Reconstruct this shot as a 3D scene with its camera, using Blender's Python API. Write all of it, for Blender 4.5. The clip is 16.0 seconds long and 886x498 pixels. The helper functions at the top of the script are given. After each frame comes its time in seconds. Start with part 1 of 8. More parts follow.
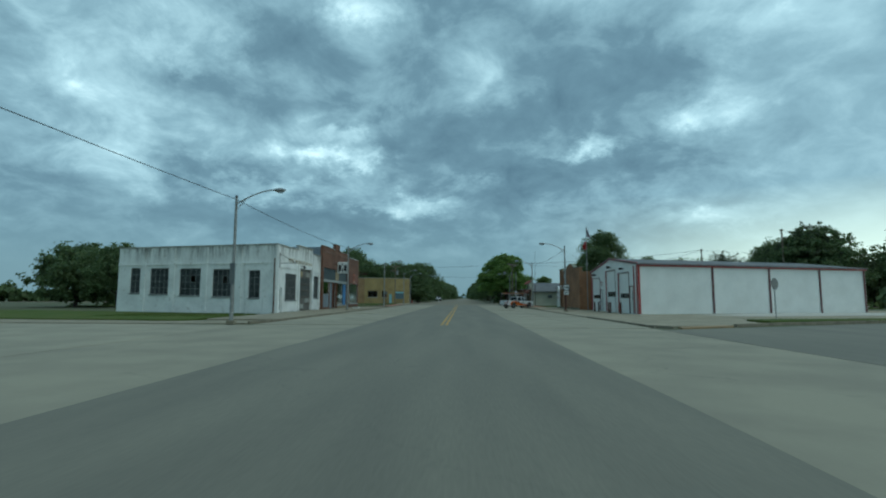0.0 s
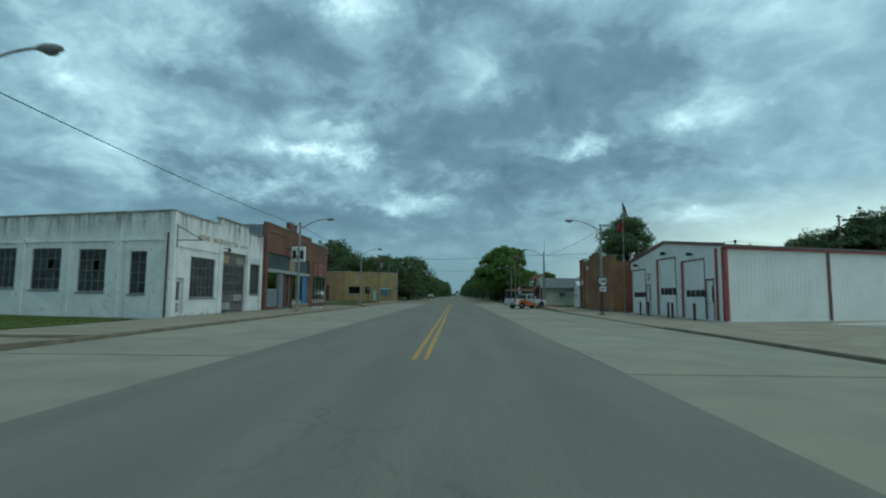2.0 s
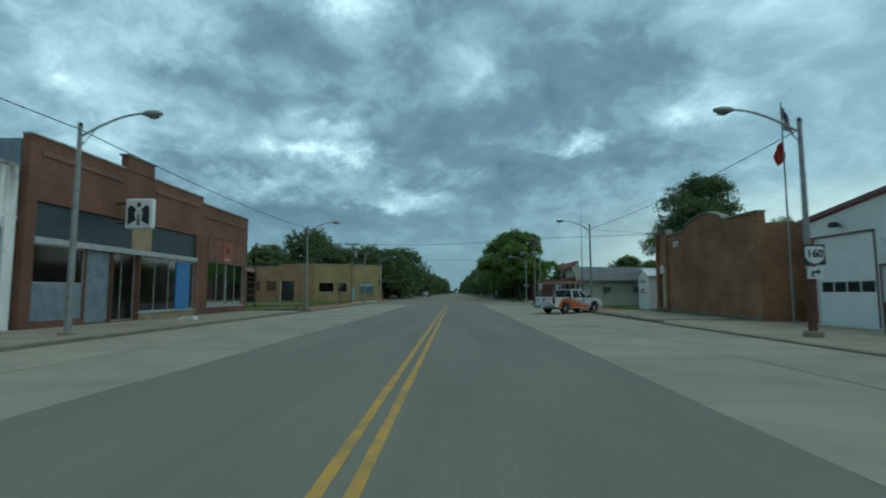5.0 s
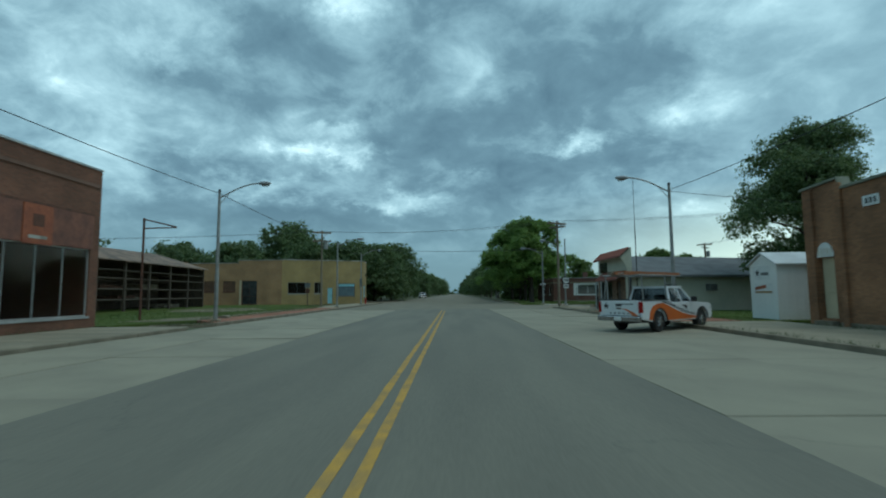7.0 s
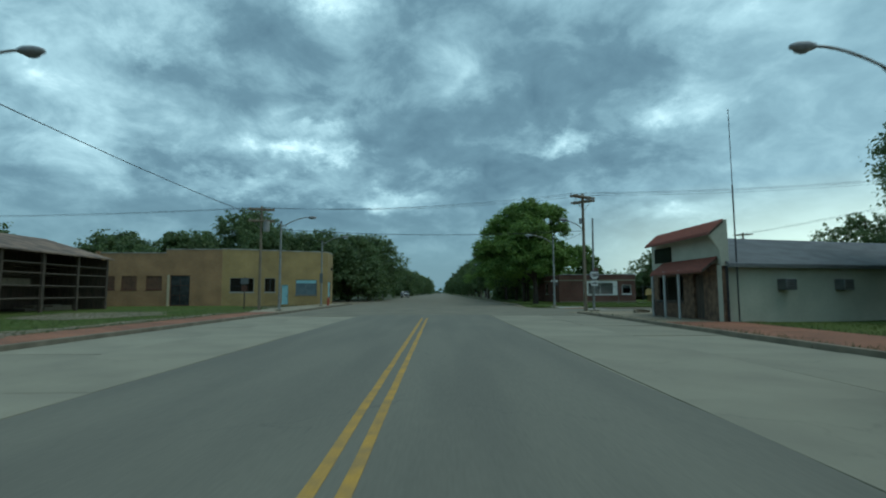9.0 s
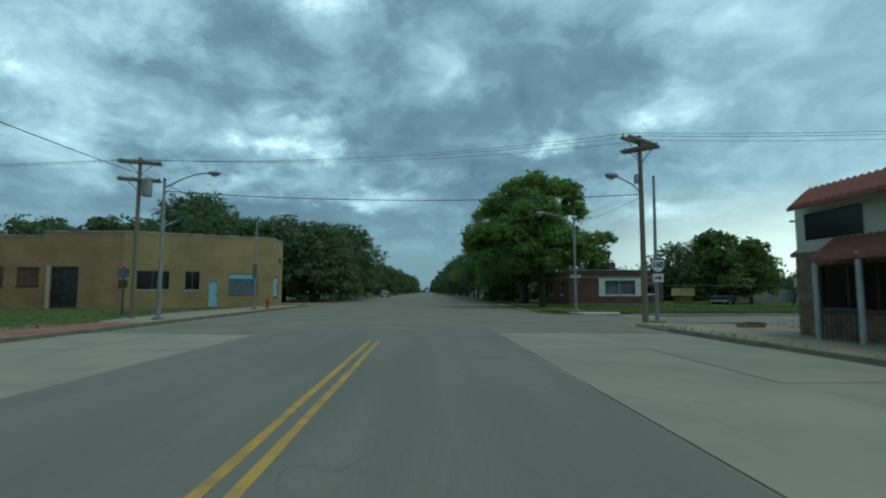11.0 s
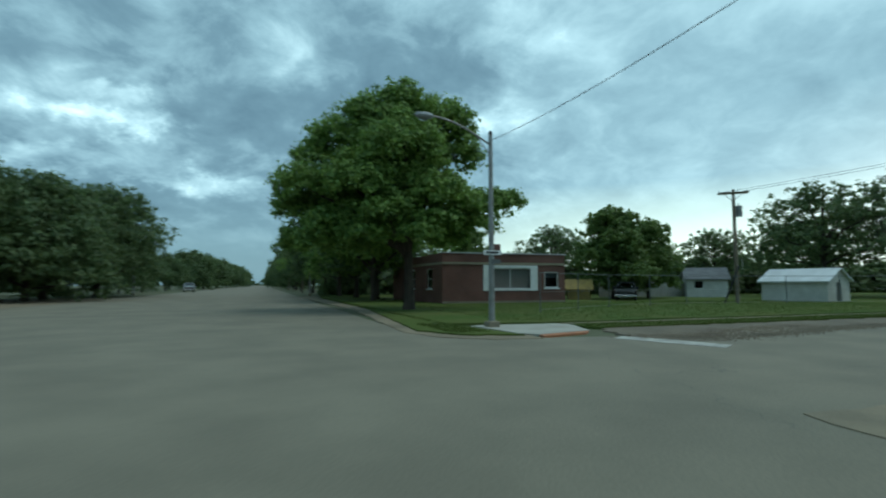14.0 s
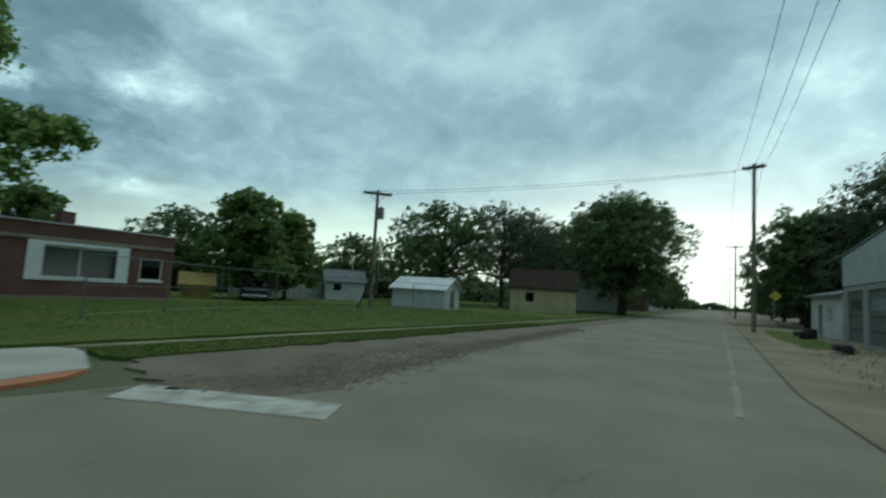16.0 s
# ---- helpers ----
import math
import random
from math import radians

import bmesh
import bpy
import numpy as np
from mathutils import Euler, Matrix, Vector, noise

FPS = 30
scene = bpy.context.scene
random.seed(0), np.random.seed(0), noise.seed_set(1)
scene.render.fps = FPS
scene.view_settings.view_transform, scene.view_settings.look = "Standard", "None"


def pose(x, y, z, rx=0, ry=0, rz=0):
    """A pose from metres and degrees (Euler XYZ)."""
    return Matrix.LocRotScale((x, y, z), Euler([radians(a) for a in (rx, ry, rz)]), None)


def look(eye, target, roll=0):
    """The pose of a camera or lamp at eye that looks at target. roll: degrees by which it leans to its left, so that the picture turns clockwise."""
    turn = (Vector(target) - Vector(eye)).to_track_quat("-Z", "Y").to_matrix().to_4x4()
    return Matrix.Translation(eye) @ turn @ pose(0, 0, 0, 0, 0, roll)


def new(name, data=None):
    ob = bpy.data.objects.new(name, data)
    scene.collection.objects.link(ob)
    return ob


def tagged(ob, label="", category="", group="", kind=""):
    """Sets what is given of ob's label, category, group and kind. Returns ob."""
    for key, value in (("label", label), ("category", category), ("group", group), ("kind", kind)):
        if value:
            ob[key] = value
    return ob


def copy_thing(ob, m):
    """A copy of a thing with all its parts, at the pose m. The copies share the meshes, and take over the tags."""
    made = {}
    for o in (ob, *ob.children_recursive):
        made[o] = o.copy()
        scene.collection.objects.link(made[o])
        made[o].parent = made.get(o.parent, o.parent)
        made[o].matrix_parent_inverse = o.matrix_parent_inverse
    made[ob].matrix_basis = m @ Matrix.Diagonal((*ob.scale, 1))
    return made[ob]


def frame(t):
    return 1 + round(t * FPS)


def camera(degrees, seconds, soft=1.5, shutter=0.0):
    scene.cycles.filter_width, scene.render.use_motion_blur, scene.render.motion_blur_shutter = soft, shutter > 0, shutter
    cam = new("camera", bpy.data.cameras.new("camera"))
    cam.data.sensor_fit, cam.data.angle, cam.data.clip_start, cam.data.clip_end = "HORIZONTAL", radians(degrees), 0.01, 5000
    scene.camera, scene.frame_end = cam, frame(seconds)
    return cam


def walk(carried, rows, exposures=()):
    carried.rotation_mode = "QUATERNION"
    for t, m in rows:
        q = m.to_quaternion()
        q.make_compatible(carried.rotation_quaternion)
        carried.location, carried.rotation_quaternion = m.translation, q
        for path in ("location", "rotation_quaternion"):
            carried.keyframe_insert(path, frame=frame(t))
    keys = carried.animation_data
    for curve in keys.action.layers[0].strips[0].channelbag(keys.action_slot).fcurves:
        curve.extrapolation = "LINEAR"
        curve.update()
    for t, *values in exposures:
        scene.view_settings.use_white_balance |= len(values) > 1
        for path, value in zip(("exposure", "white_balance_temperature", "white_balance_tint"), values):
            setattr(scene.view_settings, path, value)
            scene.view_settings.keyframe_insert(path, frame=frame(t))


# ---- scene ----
# ---- camera and its way ----
cam = camera(83.76, 16.0, soft=2.0, shutter=0.4)


def aim(x, y, z, yaw, pitch, roll):
    """Pose from place, yaw to the left of +y, pitch upwards and lean, in degrees."""
    return Matrix.Translation((x, y, z)) @ pose(0, 0, 0, 0, 0, yaw) @ pose(0, 0, 0, 90 + pitch) @ pose(0, 0, 0, 0, 0, roll)


PATH = [
    (0.0, 0.00, -0.00, 1.40, 2.21, 5.66, 0.15),
    (0.5, -0.08, 3.66, 1.40, 1.96, 5.70, 0.21),
    (1.0, -0.13, 7.35, 1.40, 1.78, 5.63, 0.30),
    (1.5, -0.19, 11.04, 1.40, 1.62, 5.49, 0.37),
    (2.0, -0.15, 14.65, 1.41, 1.50, 5.34, 0.47),
    (2.5, -0.21, 18.23, 1.40, 1.29, 5.16, 0.36),
    (3.0, -0.24, 21.86, 1.40, 1.07, 4.97, 0.20),
    (3.5, -0.21, 25.50, 1.40, 1.01, 4.82, 0.12),
    (4.2, -0.15, 30.57, 1.38, 1.15, 4.93, 0.12),
    (6.3, -0.04, 46.29, 1.41, 1.45, 5.14, -0.51),
    (7.0, -0.07, 51.42, 1.40, 1.20, 5.16, -0.48),
    (7.5, -0.12, 54.96, 1.40, 0.94, 5.13, -0.49),
    (8.0, -0.19, 58.37, 1.39, 0.49, 5.07, -0.45),
    (8.5, -0.27, 61.70, 1.39, -0.05, 4.99, -0.23),
    (9.2, -0.05, 66.17, 1.40, -0.65, 5.07, -0.27),
    (11.3, 0.64, 80.05, 1.40, -2.12, 4.89, 0.09),
    (12.0, 1.00, 84.45, 1.40, -2.11, 4.61, 0.23),
    (12.5, 1.25, 87.49, 1.40, -3.29, 4.46, 0.42),
    (13.0, 1.67, 90.62, 1.40, -6.53, 4.44, 0.20),
    (13.5, 2.44, 93.80, 1.42, -12.40, 4.38, 0.04),
    (14.0, 3.65, 96.71, 1.40, -20.04, 4.13, -0.08),
    (14.5, 5.06, 98.99, 1.40, -28.73, 4.08, 0.35),
    (15.0, 6.50, 100.57, 1.41, -39.66, 3.06, 0.69),
    (15.5, 7.91, 101.28, 1.36, -50.42, 1.30, 1.04),
    (15.7, 8.47, 101.27, 1.38, -54.06, 1.96, 1.91),
    (16.0, 9.28, 101.13, 1.41, -58.46, 5.06, 3.28),
]
walk(cam, [(t, aim(*p)) for t, *p in PATH], exposures=[(0, 0.75, 6000, 0), (11.5, 0.8, 6000, 0), (14.5, 1.02, 6150, 0), (16.0, 0.8, 6500, 0)])

# ---- world and light ----
SUN_UP, SUN_ROUND = 68.0, 115.0
world = bpy.data.worlds.new("overcast_sky")
scene.world = world
world.use_nodes = True


def build_world():
    nt = world.node_tree
    nt.nodes.clear()
    N, L = nt.nodes.new, nt.links.new

    def math_node(op, a, b=None, c=None):
        n = N("ShaderNodeMath")
        n.operation = op
        for i, v in enumerate((a, b, c)):
            if v is None:
                continue
            if isinstance(v, (int, float)):
                n.inputs[i].default_value = v
            else:
                L(v, n.inputs[i])
        return n.outputs[0]

    def ramp(fac, stops):
        n = N("ShaderNodeValToRGB")
        L(fac, n.inputs[0])
        el = n.color_ramp.elements
        while len(el) < len(stops):
            el.new(0.5)
        for e, (p, c) in zip(el, stops):
            e.position, e.color = p, (*c, 1)
        return n.outputs[0]

    def mix(fac, a, b, kind="MIX"):
        n = N("ShaderNodeMix")
        n.data_type, n.blend_type = "RGBA", kind
        for sock, v in ((n.inputs[0], fac), (n.inputs[6], a), (n.inputs[7], b)):
            if isinstance(v, tuple):
                sock.default_value = (*v, 1)
            elif isinstance(v, (int, float)):
                sock.default_value = v
            else:
                L(v, sock)
        return n.outputs[2]

    tc = N("ShaderNodeTexCoord")
    sep = N("ShaderNodeSeparateXYZ")
    L(tc.outputs["Generated"], sep.inputs[0])
    dx, dy, dz = sep.outputs
    up = math_node("MAXIMUM", dz, 0.0)
    den = math_node("ADD", up, 0.42)
    flat = N("ShaderNodeCombineXYZ")
    L(math_node("DIVIDE", dx, den), flat.inputs[0])
    L(math_node("DIVIDE", dy, den), flat.inputs[1])
    L(math_node("MULTIPLY", up, 0.3), flat.inputs[2])

    def noise_tex(scale, detail, rough, seed, warp=0.0, output="Fac"):
        n = N("ShaderNodeTexNoise")
        n.noise_dimensions = "4D"
        n.inputs["W"].default_value = seed
        n.inputs["Scale"].default_value, n.inputs["Detail"].default_value = scale, detail
        n.inputs["Roughness"].default_value, n.inputs["Distortion"].default_value = rough, warp
        L(flat.outputs[0], n.inputs["Vector"])
        return n.outputs[output]

    big = noise_tex(2.4, 2, 0.5, 4.3, 0.1)
    mid = noise_tex(6.5, 9, 0.58, 8.1, 0.35)
    total = math_node("ADD", math_node("MULTIPLY", big, 0.14), math_node("MULTIPLY", mid, 0.46))
    total = math_node("ADD", total, 0.22)
    # the cloud masses have ragged edges
    ragged = N("ShaderNodeVectorMath")
    ragged.operation = "MULTIPLY_ADD"
    L(noise_tex(8.0, 7, 0.66, 1.7, 0.0, "Color"), ragged.inputs[0])
    ragged.inputs[1].default_value = (0.22, 0.22, 0.12)
    shift = N("ShaderNodeVectorMath")
    shift.operation = "SUBTRACT"
    L(tc.outputs["Generated"], shift.inputs[0])
    shift.inputs[1].default_value = (0.11, 0.11, 0.06)
    L(shift.outputs[0], ragged.inputs[2])
    # light and dark cloud masses: azimuth from +y to the right, height, tilt in degrees, half width, half height, weight
    pale = ((-12, 32, 0, 0.09, 0.05, 0.136), (-30, 29, 20, 0.10, 0.07, 0.088), (-31, 24, 0, 0.09, 0.03, 0.082), (-40, 25, 0, 0.14, 0.12, 0.061), (-17.5, 15.8, 4, 0.085, 0.028, 0.136), (-10.5, 16.2, -12, 0.06, 0.02, 0.102),
            (-13.5, 18, 8, 0.05, 0.02, 0.068), (14.2, 16.4, -8, 0.06, 0.02, 0.116), (27, 18.3, 12, 0.10, 0.03, 0.088), (0, 23, 0, 0.09, 0.055, 0.02), (1.5, 28, 0, 0.12, 0.05, 0.051), (20, 31, 0, 0.22, 0.07, 0.058))
    soft_pale = ((-21, 11.6, 0, 0.12, 0.022, 0.075), (-7, 10.6, 0, 0.10, 0.02, 0.075), (-36, 16, 0, 0.12, 0.09, 0.06), (36, 24, 0, 0.24, 0.10, 0.05), (26, 8.5, 4, 0.16, 0.025, 0.09), (38, 12, 0, 0.26, 0.08, 0.055),
                 (2, 13.2, 4, 0.06, 0.025, 0.06), (63, 26, 0, 0.25, 0.09, 0.05), (98, 19, 0, 0.24, 0.14, 0.16))
    grey = ((-19, 26, 20, 0.12, 0.08, -0.075), (6, 20.5, -6, 0.15, 0.05, -0.085), (7, 13.5, 8, 0.16, 0.06, -0.085), (-2, 17, 0, 0.14, 0.05, -0.06), (24.5, 23.5, 0, 0.12, 0.055, -0.085), (20, 15, 0, 0.10, 0.03, -0.06), (-14, 20.5, 0, 0.16, 0.03, -0.06))
    low_grey = ((-24, 8.5, 2, 0.20, 0.035, -0.10), (-10, 8.2, 2, 0.20, 0.03, -0.10), (-29, 13.5, 0, 0.14, 0.03, -0.06), (-5, 13, 8, 0.14, 0.025, -0.05), (8, 30, 0, 0.10, 0.05, -0.05), (72, 19, 10, 0.30, 0.07, -0.06), (50, 22, 0, 0.16, 0.08, -0.05), (88, 27, 0, 0.22, 0.09, -0.07))
    for az, el, tilt, wide, high, weight in pale + soft_pale + grey + low_grey:
        spot = N("ShaderNodeMapping")
        spot.vector_type = "TEXTURE"
        L(ragged.outputs[0], spot.inputs[0])
        ca = math.cos(radians(el))
        spot.inputs["Location"].default_value = (ca * math.sin(radians(az)), ca * math.cos(radians(az)), math.sin(radians(el)))
        spot.inputs["Rotation"].default_value = (radians(el), radians(tilt), radians(-az))
        spot.inputs["Scale"].default_value = (wide, 0.5, high)
        far = N("ShaderNodeVectorMath")
        far.operation = "LENGTH"
        L(spot.outputs[0], far.inputs[0])
        soft = N("ShaderNodeMapRange")
        soft.interpolation_type = "SMOOTHSTEP"
        soft.inputs[1].default_value, soft.inputs[2].default_value = 1.35, 0.1
        soft.inputs[3].default_value, soft.inputs[4].default_value = 0.0, weight
        L(far.outputs["Value"], soft.inputs[0])
        total = math_node("ADD", total, soft.outputs[0])
    # the cloud deck is calmer towards the right
    calm = N("ShaderNodeMapRange")
    calm.interpolation_type = "SMOOTHSTEP"
    calm.inputs[1].default_value, calm.inputs[2].default_value = 0.28, 0.7
    calm.inputs[3].default_value, calm.inputs[4].default_value = 1.0, 0.45
    L(dx, calm.inputs[0])
    total = math_node("ADD", math_node("MULTIPLY", math_node("SUBTRACT", total, 0.605), calm.outputs[0]), 0.605)
    clouds = ramp(total, [(0.36, (0.065, 0.115, 0.15)), (0.48, (0.105, 0.175, 0.215)), (0.56, (0.185, 0.285, 0.33)), (0.635, (0.31, 0.44, 0.485)), (0.735, (0.68, 0.84, 0.86))])
    # a calm bluish belt low over the horizon
    low = math_node("SUBTRACT", 1.0, math_node("MULTIPLY", up, 5.2))
    low = math_node("MAXIMUM", low, 0.0)
    turn = N("ShaderNodeMapRange")
    turn.interpolation_type = "SMOOTHSTEP"
    turn.inputs[1].default_value, turn.inputs[2].default_value = 0.08, 0.75
    L(dx, turn.inputs[0])
    belt = mix(turn.outputs[0], (0.11, 0.185, 0.22), (0.66, 0.76, 0.64))
    clouds = mix(math_node("MINIMUM", math_node("MULTIPLY", low, 1.3), 0.95), clouds, belt)
    # the break in the clouds low on the side of the sun, pale and a little yellow
    side = math_node("MAXIMUM", math_node("ADD", math_node("MULTIPLY", dx, 0.99), math_node("MULTIPLY", dy, 0.1)), 0.0)
    band = math_node("MULTIPLY", math_node("POWER", side, 14.0), math_node("MAXIMUM", math_node("SUBTRACT", 1.0, math_node("MULTIPLY", up, 3.2)), 0.0))
    band = math_node("MINIMUM", math_node("MULTIPLY", band, 1.4), 1.0)
    clouds = mix(band, clouds, (0.95, 1.0, 0.93))
    sky = N("ShaderNodeTexSky")
    sky.sky_type, sky.sun_disc = "NISHITA", False
    sky.sun_elevation, sky.sun_rotation = radians(SUN_UP), radians(SUN_ROUND)
    dim = mix(1.0, sky.outputs[0], (0.07, 0.07, 0.07), "MULTIPLY")
    full = mix(0.93, dim, clouds)
    bg = N("ShaderNodeBackground")
    L(full, bg.inputs[0])
    bg.inputs[1].default_value = 1.0
    out = N("ShaderNodeOutputWorld")
    L(bg.outputs[0], out.inputs[0])


build_world()
sun = new("sun", bpy.data.lights.new("sun", "SUN"))
sun.data.energy, sun.data.angle, sun.data.color = 0.46, radians(40), (1.0, 0.97, 0.92)
sun.matrix_world = look((0, 0, 60), (-math.cos(radians(SUN_UP)) * math.sin(radians(SUN_ROUND)), -math.cos(radians(SUN_UP)) * math.cos(radians(SUN_ROUND)), 60 - math.sin(radians(SUN_UP))))

# ---- materials ----


def mat(name, base, alt=None, rough=0.8, metal=0.0, scale=1.2, fine=18.0, bump=0.15, spread=(0.38, 0.64), streak=None, fine_mix=0.35, random_tint=0.0, depth=0.01):
    """Two-scale noise between two colours, with grain and fine relief."""
    m = bpy.data.materials.new(name)
    m.use_nodes = True
    nt = m.node_tree
    N, L = nt.nodes.new, nt.links.new
    b = nt.nodes["Principled BSDF"]
    b.inputs["Roughness"].default_value, b.inputs["Metallic"].default_value = rough, metal
    alt = alt or tuple(v * 0.8 for v in base)
    tc = N("ShaderNodeTexCoord")
    vec = tc.outputs["Object"]
    if streak:
        mp = N("ShaderNodeMapping")
        mp.inputs["Scale"].default_value = streak
        L(vec, mp.inputs[0])
        vec = mp.outputs[0]
    n1, n2 = N("ShaderNodeTexNoise"), N("ShaderNodeTexNoise")
    n1.inputs["Scale"].default_value, n1.inputs["Detail"].default_value = scale, 5
    n2.inputs["Scale"].default_value, n2.inputs["Detail"].default_value = fine, 4
    L(vec, n1.inputs["Vector"])
    L(vec, n2.inputs["Vector"])
    r = N("ShaderNodeMapRange")
    r.inputs[1].default_value, r.inputs[2].default_value = spread
    L(n1.outputs["Fac"], r.inputs[0])
    mx = N("ShaderNodeMix")
    mx.data_type = "RGBA"
    mx.inputs[6].default_value, mx.inputs[7].default_value = (*base, 1), (*alt, 1)
    L(r.outputs[0], mx.inputs[0])
    g = N("ShaderNodeMapRange")
    g.inputs[3].default_value, g.inputs[4].default_value = 1 - fine_mix, 1 + fine_mix
    L(n2.outputs["Fac"], g.inputs[0])
    hsv = N("ShaderNodeHueSaturation")
    L(mx.outputs[2], hsv.inputs["Color"])
    L(g.outputs[0], hsv.inputs["Value"])
    col = hsv.outputs[0]
    if random_tint:
        oi = N("ShaderNodeObjectInfo")
        rr = N("ShaderNodeMapRange")
        rr.inputs[3].default_value, rr.inputs[4].default_value = 1 - random_tint, 1 + random_tint
        L(oi.outputs["Random"], rr.inputs[0])
        h2 = N("ShaderNodeHueSaturation")
        L(col, h2.inputs["Color"])
        L(rr.outputs[0], h2.inputs["Value"])
        col = h2.outputs[0]
    L(col, b.inputs["Base Color"])
    if bump:
        bp = N("ShaderNodeBump")
        bp.inputs["Strength"].default_value, bp.inputs["Distance"].default_value = bump, depth
        L(n2.outputs["Fac"], bp.inputs["Height"])
        L(bp.outputs[0], b.inputs["Normal"])
    return m


def brick_mat(name, c1, c2, mortar, rough=0.9, bw=0.21, bh=0.072, stain=(0.7, 1.15)):
    m = bpy.data.materials.new(name)
    m.use_nodes = True
    nt = m.node_tree
    N, L = nt.nodes.new, nt.links.new
    b = nt.nodes["Principled BSDF"]
    b.inputs["Roughness"].default_value = rough
    tc, sep, add, com = N("ShaderNodeTexCoord"), N("ShaderNodeSeparateXYZ"), N("ShaderNodeMath"), N("ShaderNodeCombineXYZ")
    L(tc.outputs["Object"], sep.inputs[0])
    L(sep.outputs[0], add.inputs[0])
    L(sep.outputs[1], add.inputs[1])
    L(add.outputs[0], com.inputs[0])
    L(sep.outputs[2], com.inputs[1])
    t = N("ShaderNodeTexBrick")
    L(com.outputs[0], t.inputs["Vector"])
    t.inputs["Color1"].default_value, t.inputs["Color2"].default_value, t.inputs["Mortar"].default_value = (*c1, 1), (*c2, 1), (*mortar, 1)
    t.inputs["Scale"].default_value, t.inputs["Brick Width"].default_value, t.inputs["Row Height"].default_value = 1.0, bw, bh
    t.inputs["Mortar Size"].default_value, t.inputs["Bias"].default_value = 0.009, -0.2
    n = N("ShaderNodeTexNoise")
    n.inputs["Scale"].default_value, n.inputs["Detail"].default_value = 0.55, 6
    L(tc.outputs["Object"], n.inputs["Vector"])
    g = N("ShaderNodeMapRange")
    g.inputs[1].default_value, g.inputs[2].default_value = 0.3, 0.7
    g.inputs[3].default_value, g.inputs[4].default_value = stain
    L(n.outputs["Fac"], g.inputs[0])
    hsv = N("ShaderNodeHueSaturation")
    L(t.outputs["Color"], hsv.inputs["Color"])
    L(g.outputs[0], hsv.inputs["Value"])
    L(hsv.outputs[0], b.inputs["Base Color"])
    bp = N("ShaderNodeBump")
    bp.invert = True
    bp.inputs["Strength"].default_value, bp.inputs["Distance"].default_value = 0.5, 0.008
    L(t.outputs["Fac"], bp.inputs["Height"])
    L(bp.outputs[0], b.inputs["Normal"])
    return m


def glass_mat(name, tint, rough=0.03):
    m = bpy.data.materials.new(name)
    m.use_nodes = True
    b = m.node_tree.nodes["Principled BSDF"]
    b.inputs["Base Color"].default_value = (*tint, 1)
    b.inputs["Roughness"].default_value, b.inputs["IOR"].default_value = rough, 1.3
    b.inputs["Transmission Weight"].default_value = 1.0
    return m


ASPHALT = mat("worn_asphalt", (0.182, 0.172, 0.133), (0.15, 0.142, 0.112), 0.9, scale=0.9, fine=30, bump=0.2, fine_mix=0.16, streak=(1, 0.12, 1))
CROSSING = mat("worn_crossing_paving", (0.21, 0.188, 0.136), (0.165, 0.148, 0.107), 0.9, scale=0.5, fine=30, bump=0.3, fine_mix=0.3)
CONCRETE = mat("old_concrete_paving", (0.292, 0.268, 0.196), (0.235, 0.216, 0.162), 0.9, scale=0.5, fine=40, bump=0.2, fine_mix=0.18, random_tint=0.07)
SIDEWALK = mat("sidewalk_concrete", (0.28, 0.246, 0.174), (0.21, 0.184, 0.13), 0.92, scale=0.7, fine=35, bump=0.2, random_tint=0.12)
TANPATH = mat("overgrown_tan_concrete", (0.24, 0.20, 0.125), (0.15, 0.14, 0.075), 0.95, scale=0.9, fine=30, bump=0.3)
NEWCON = mat("fresh_concrete", (0.40, 0.385, 0.33), (0.31, 0.30, 0.255), 0.9, scale=0.8, fine=40, bump=0.1, fine_mix=0.12)
PALECON = mat("pale_new_concrete", (0.52, 0.50, 0.44), (0.43, 0.41, 0.36), 0.9, scale=0.8, fine=40, bump=0.1, fine_mix=0.12)
SAND = mat("sandy_gravel", (0.31, 0.255, 0.17), (0.21, 0.175, 0.12), 0.95, scale=0.7, fine=45, bump=0.4, depth=0.02, fine_mix=0.25)
BLIND = mat("grey_blue_blind", (0.10, 0.15, 0.17), (0.075, 0.115, 0.135), 0.7, scale=2, fine=10)
KERB = mat("kerb_concrete", (0.25, 0.215, 0.155), (0.165, 0.14, 0.10), 0.9, scale=1.5, fine=25)
PAVER = brick_mat("red_brick_paving", (0.31, 0.125, 0.065), (0.225, 0.095, 0.055), (0.13, 0.09, 0.065))
DIRT = mat("gravel_and_dirt", (0.245, 0.20, 0.132), (0.155, 0.128, 0.084), 0.95, scale=0.5, fine=45, bump=0.4, depth=0.02, fine_mix=0.25)
GRASS = mat("mown_grass", (0.068, 0.106, 0.023), (0.10, 0.117, 0.034), 0.95, scale=0.35, fine=30, bump=0.35, depth=0.02, fine_mix=0.3)
GRASS.node_tree.nodes["Principled BSDF"].inputs["Specular IOR Level"].default_value = 0.1
FIELD = mat("rough_field", (0.075, 0.095, 0.04), (0.11, 0.105, 0.06), 0.95, scale=0.15, fine=9, bump=0.8, depth=0.05)
MUDGRAVEL = mat("muddy_gravel", (0.16, 0.132, 0.09), (0.115, 0.095, 0.066), 0.9, scale=0.7, fine=30, bump=0.4, depth=0.02)
MUD = mat("wet_mud", (0.10, 0.075, 0.05), (0.16, 0.128, 0.085), 0.85, scale=0.8, fine=12, bump=0.6, depth=0.04)
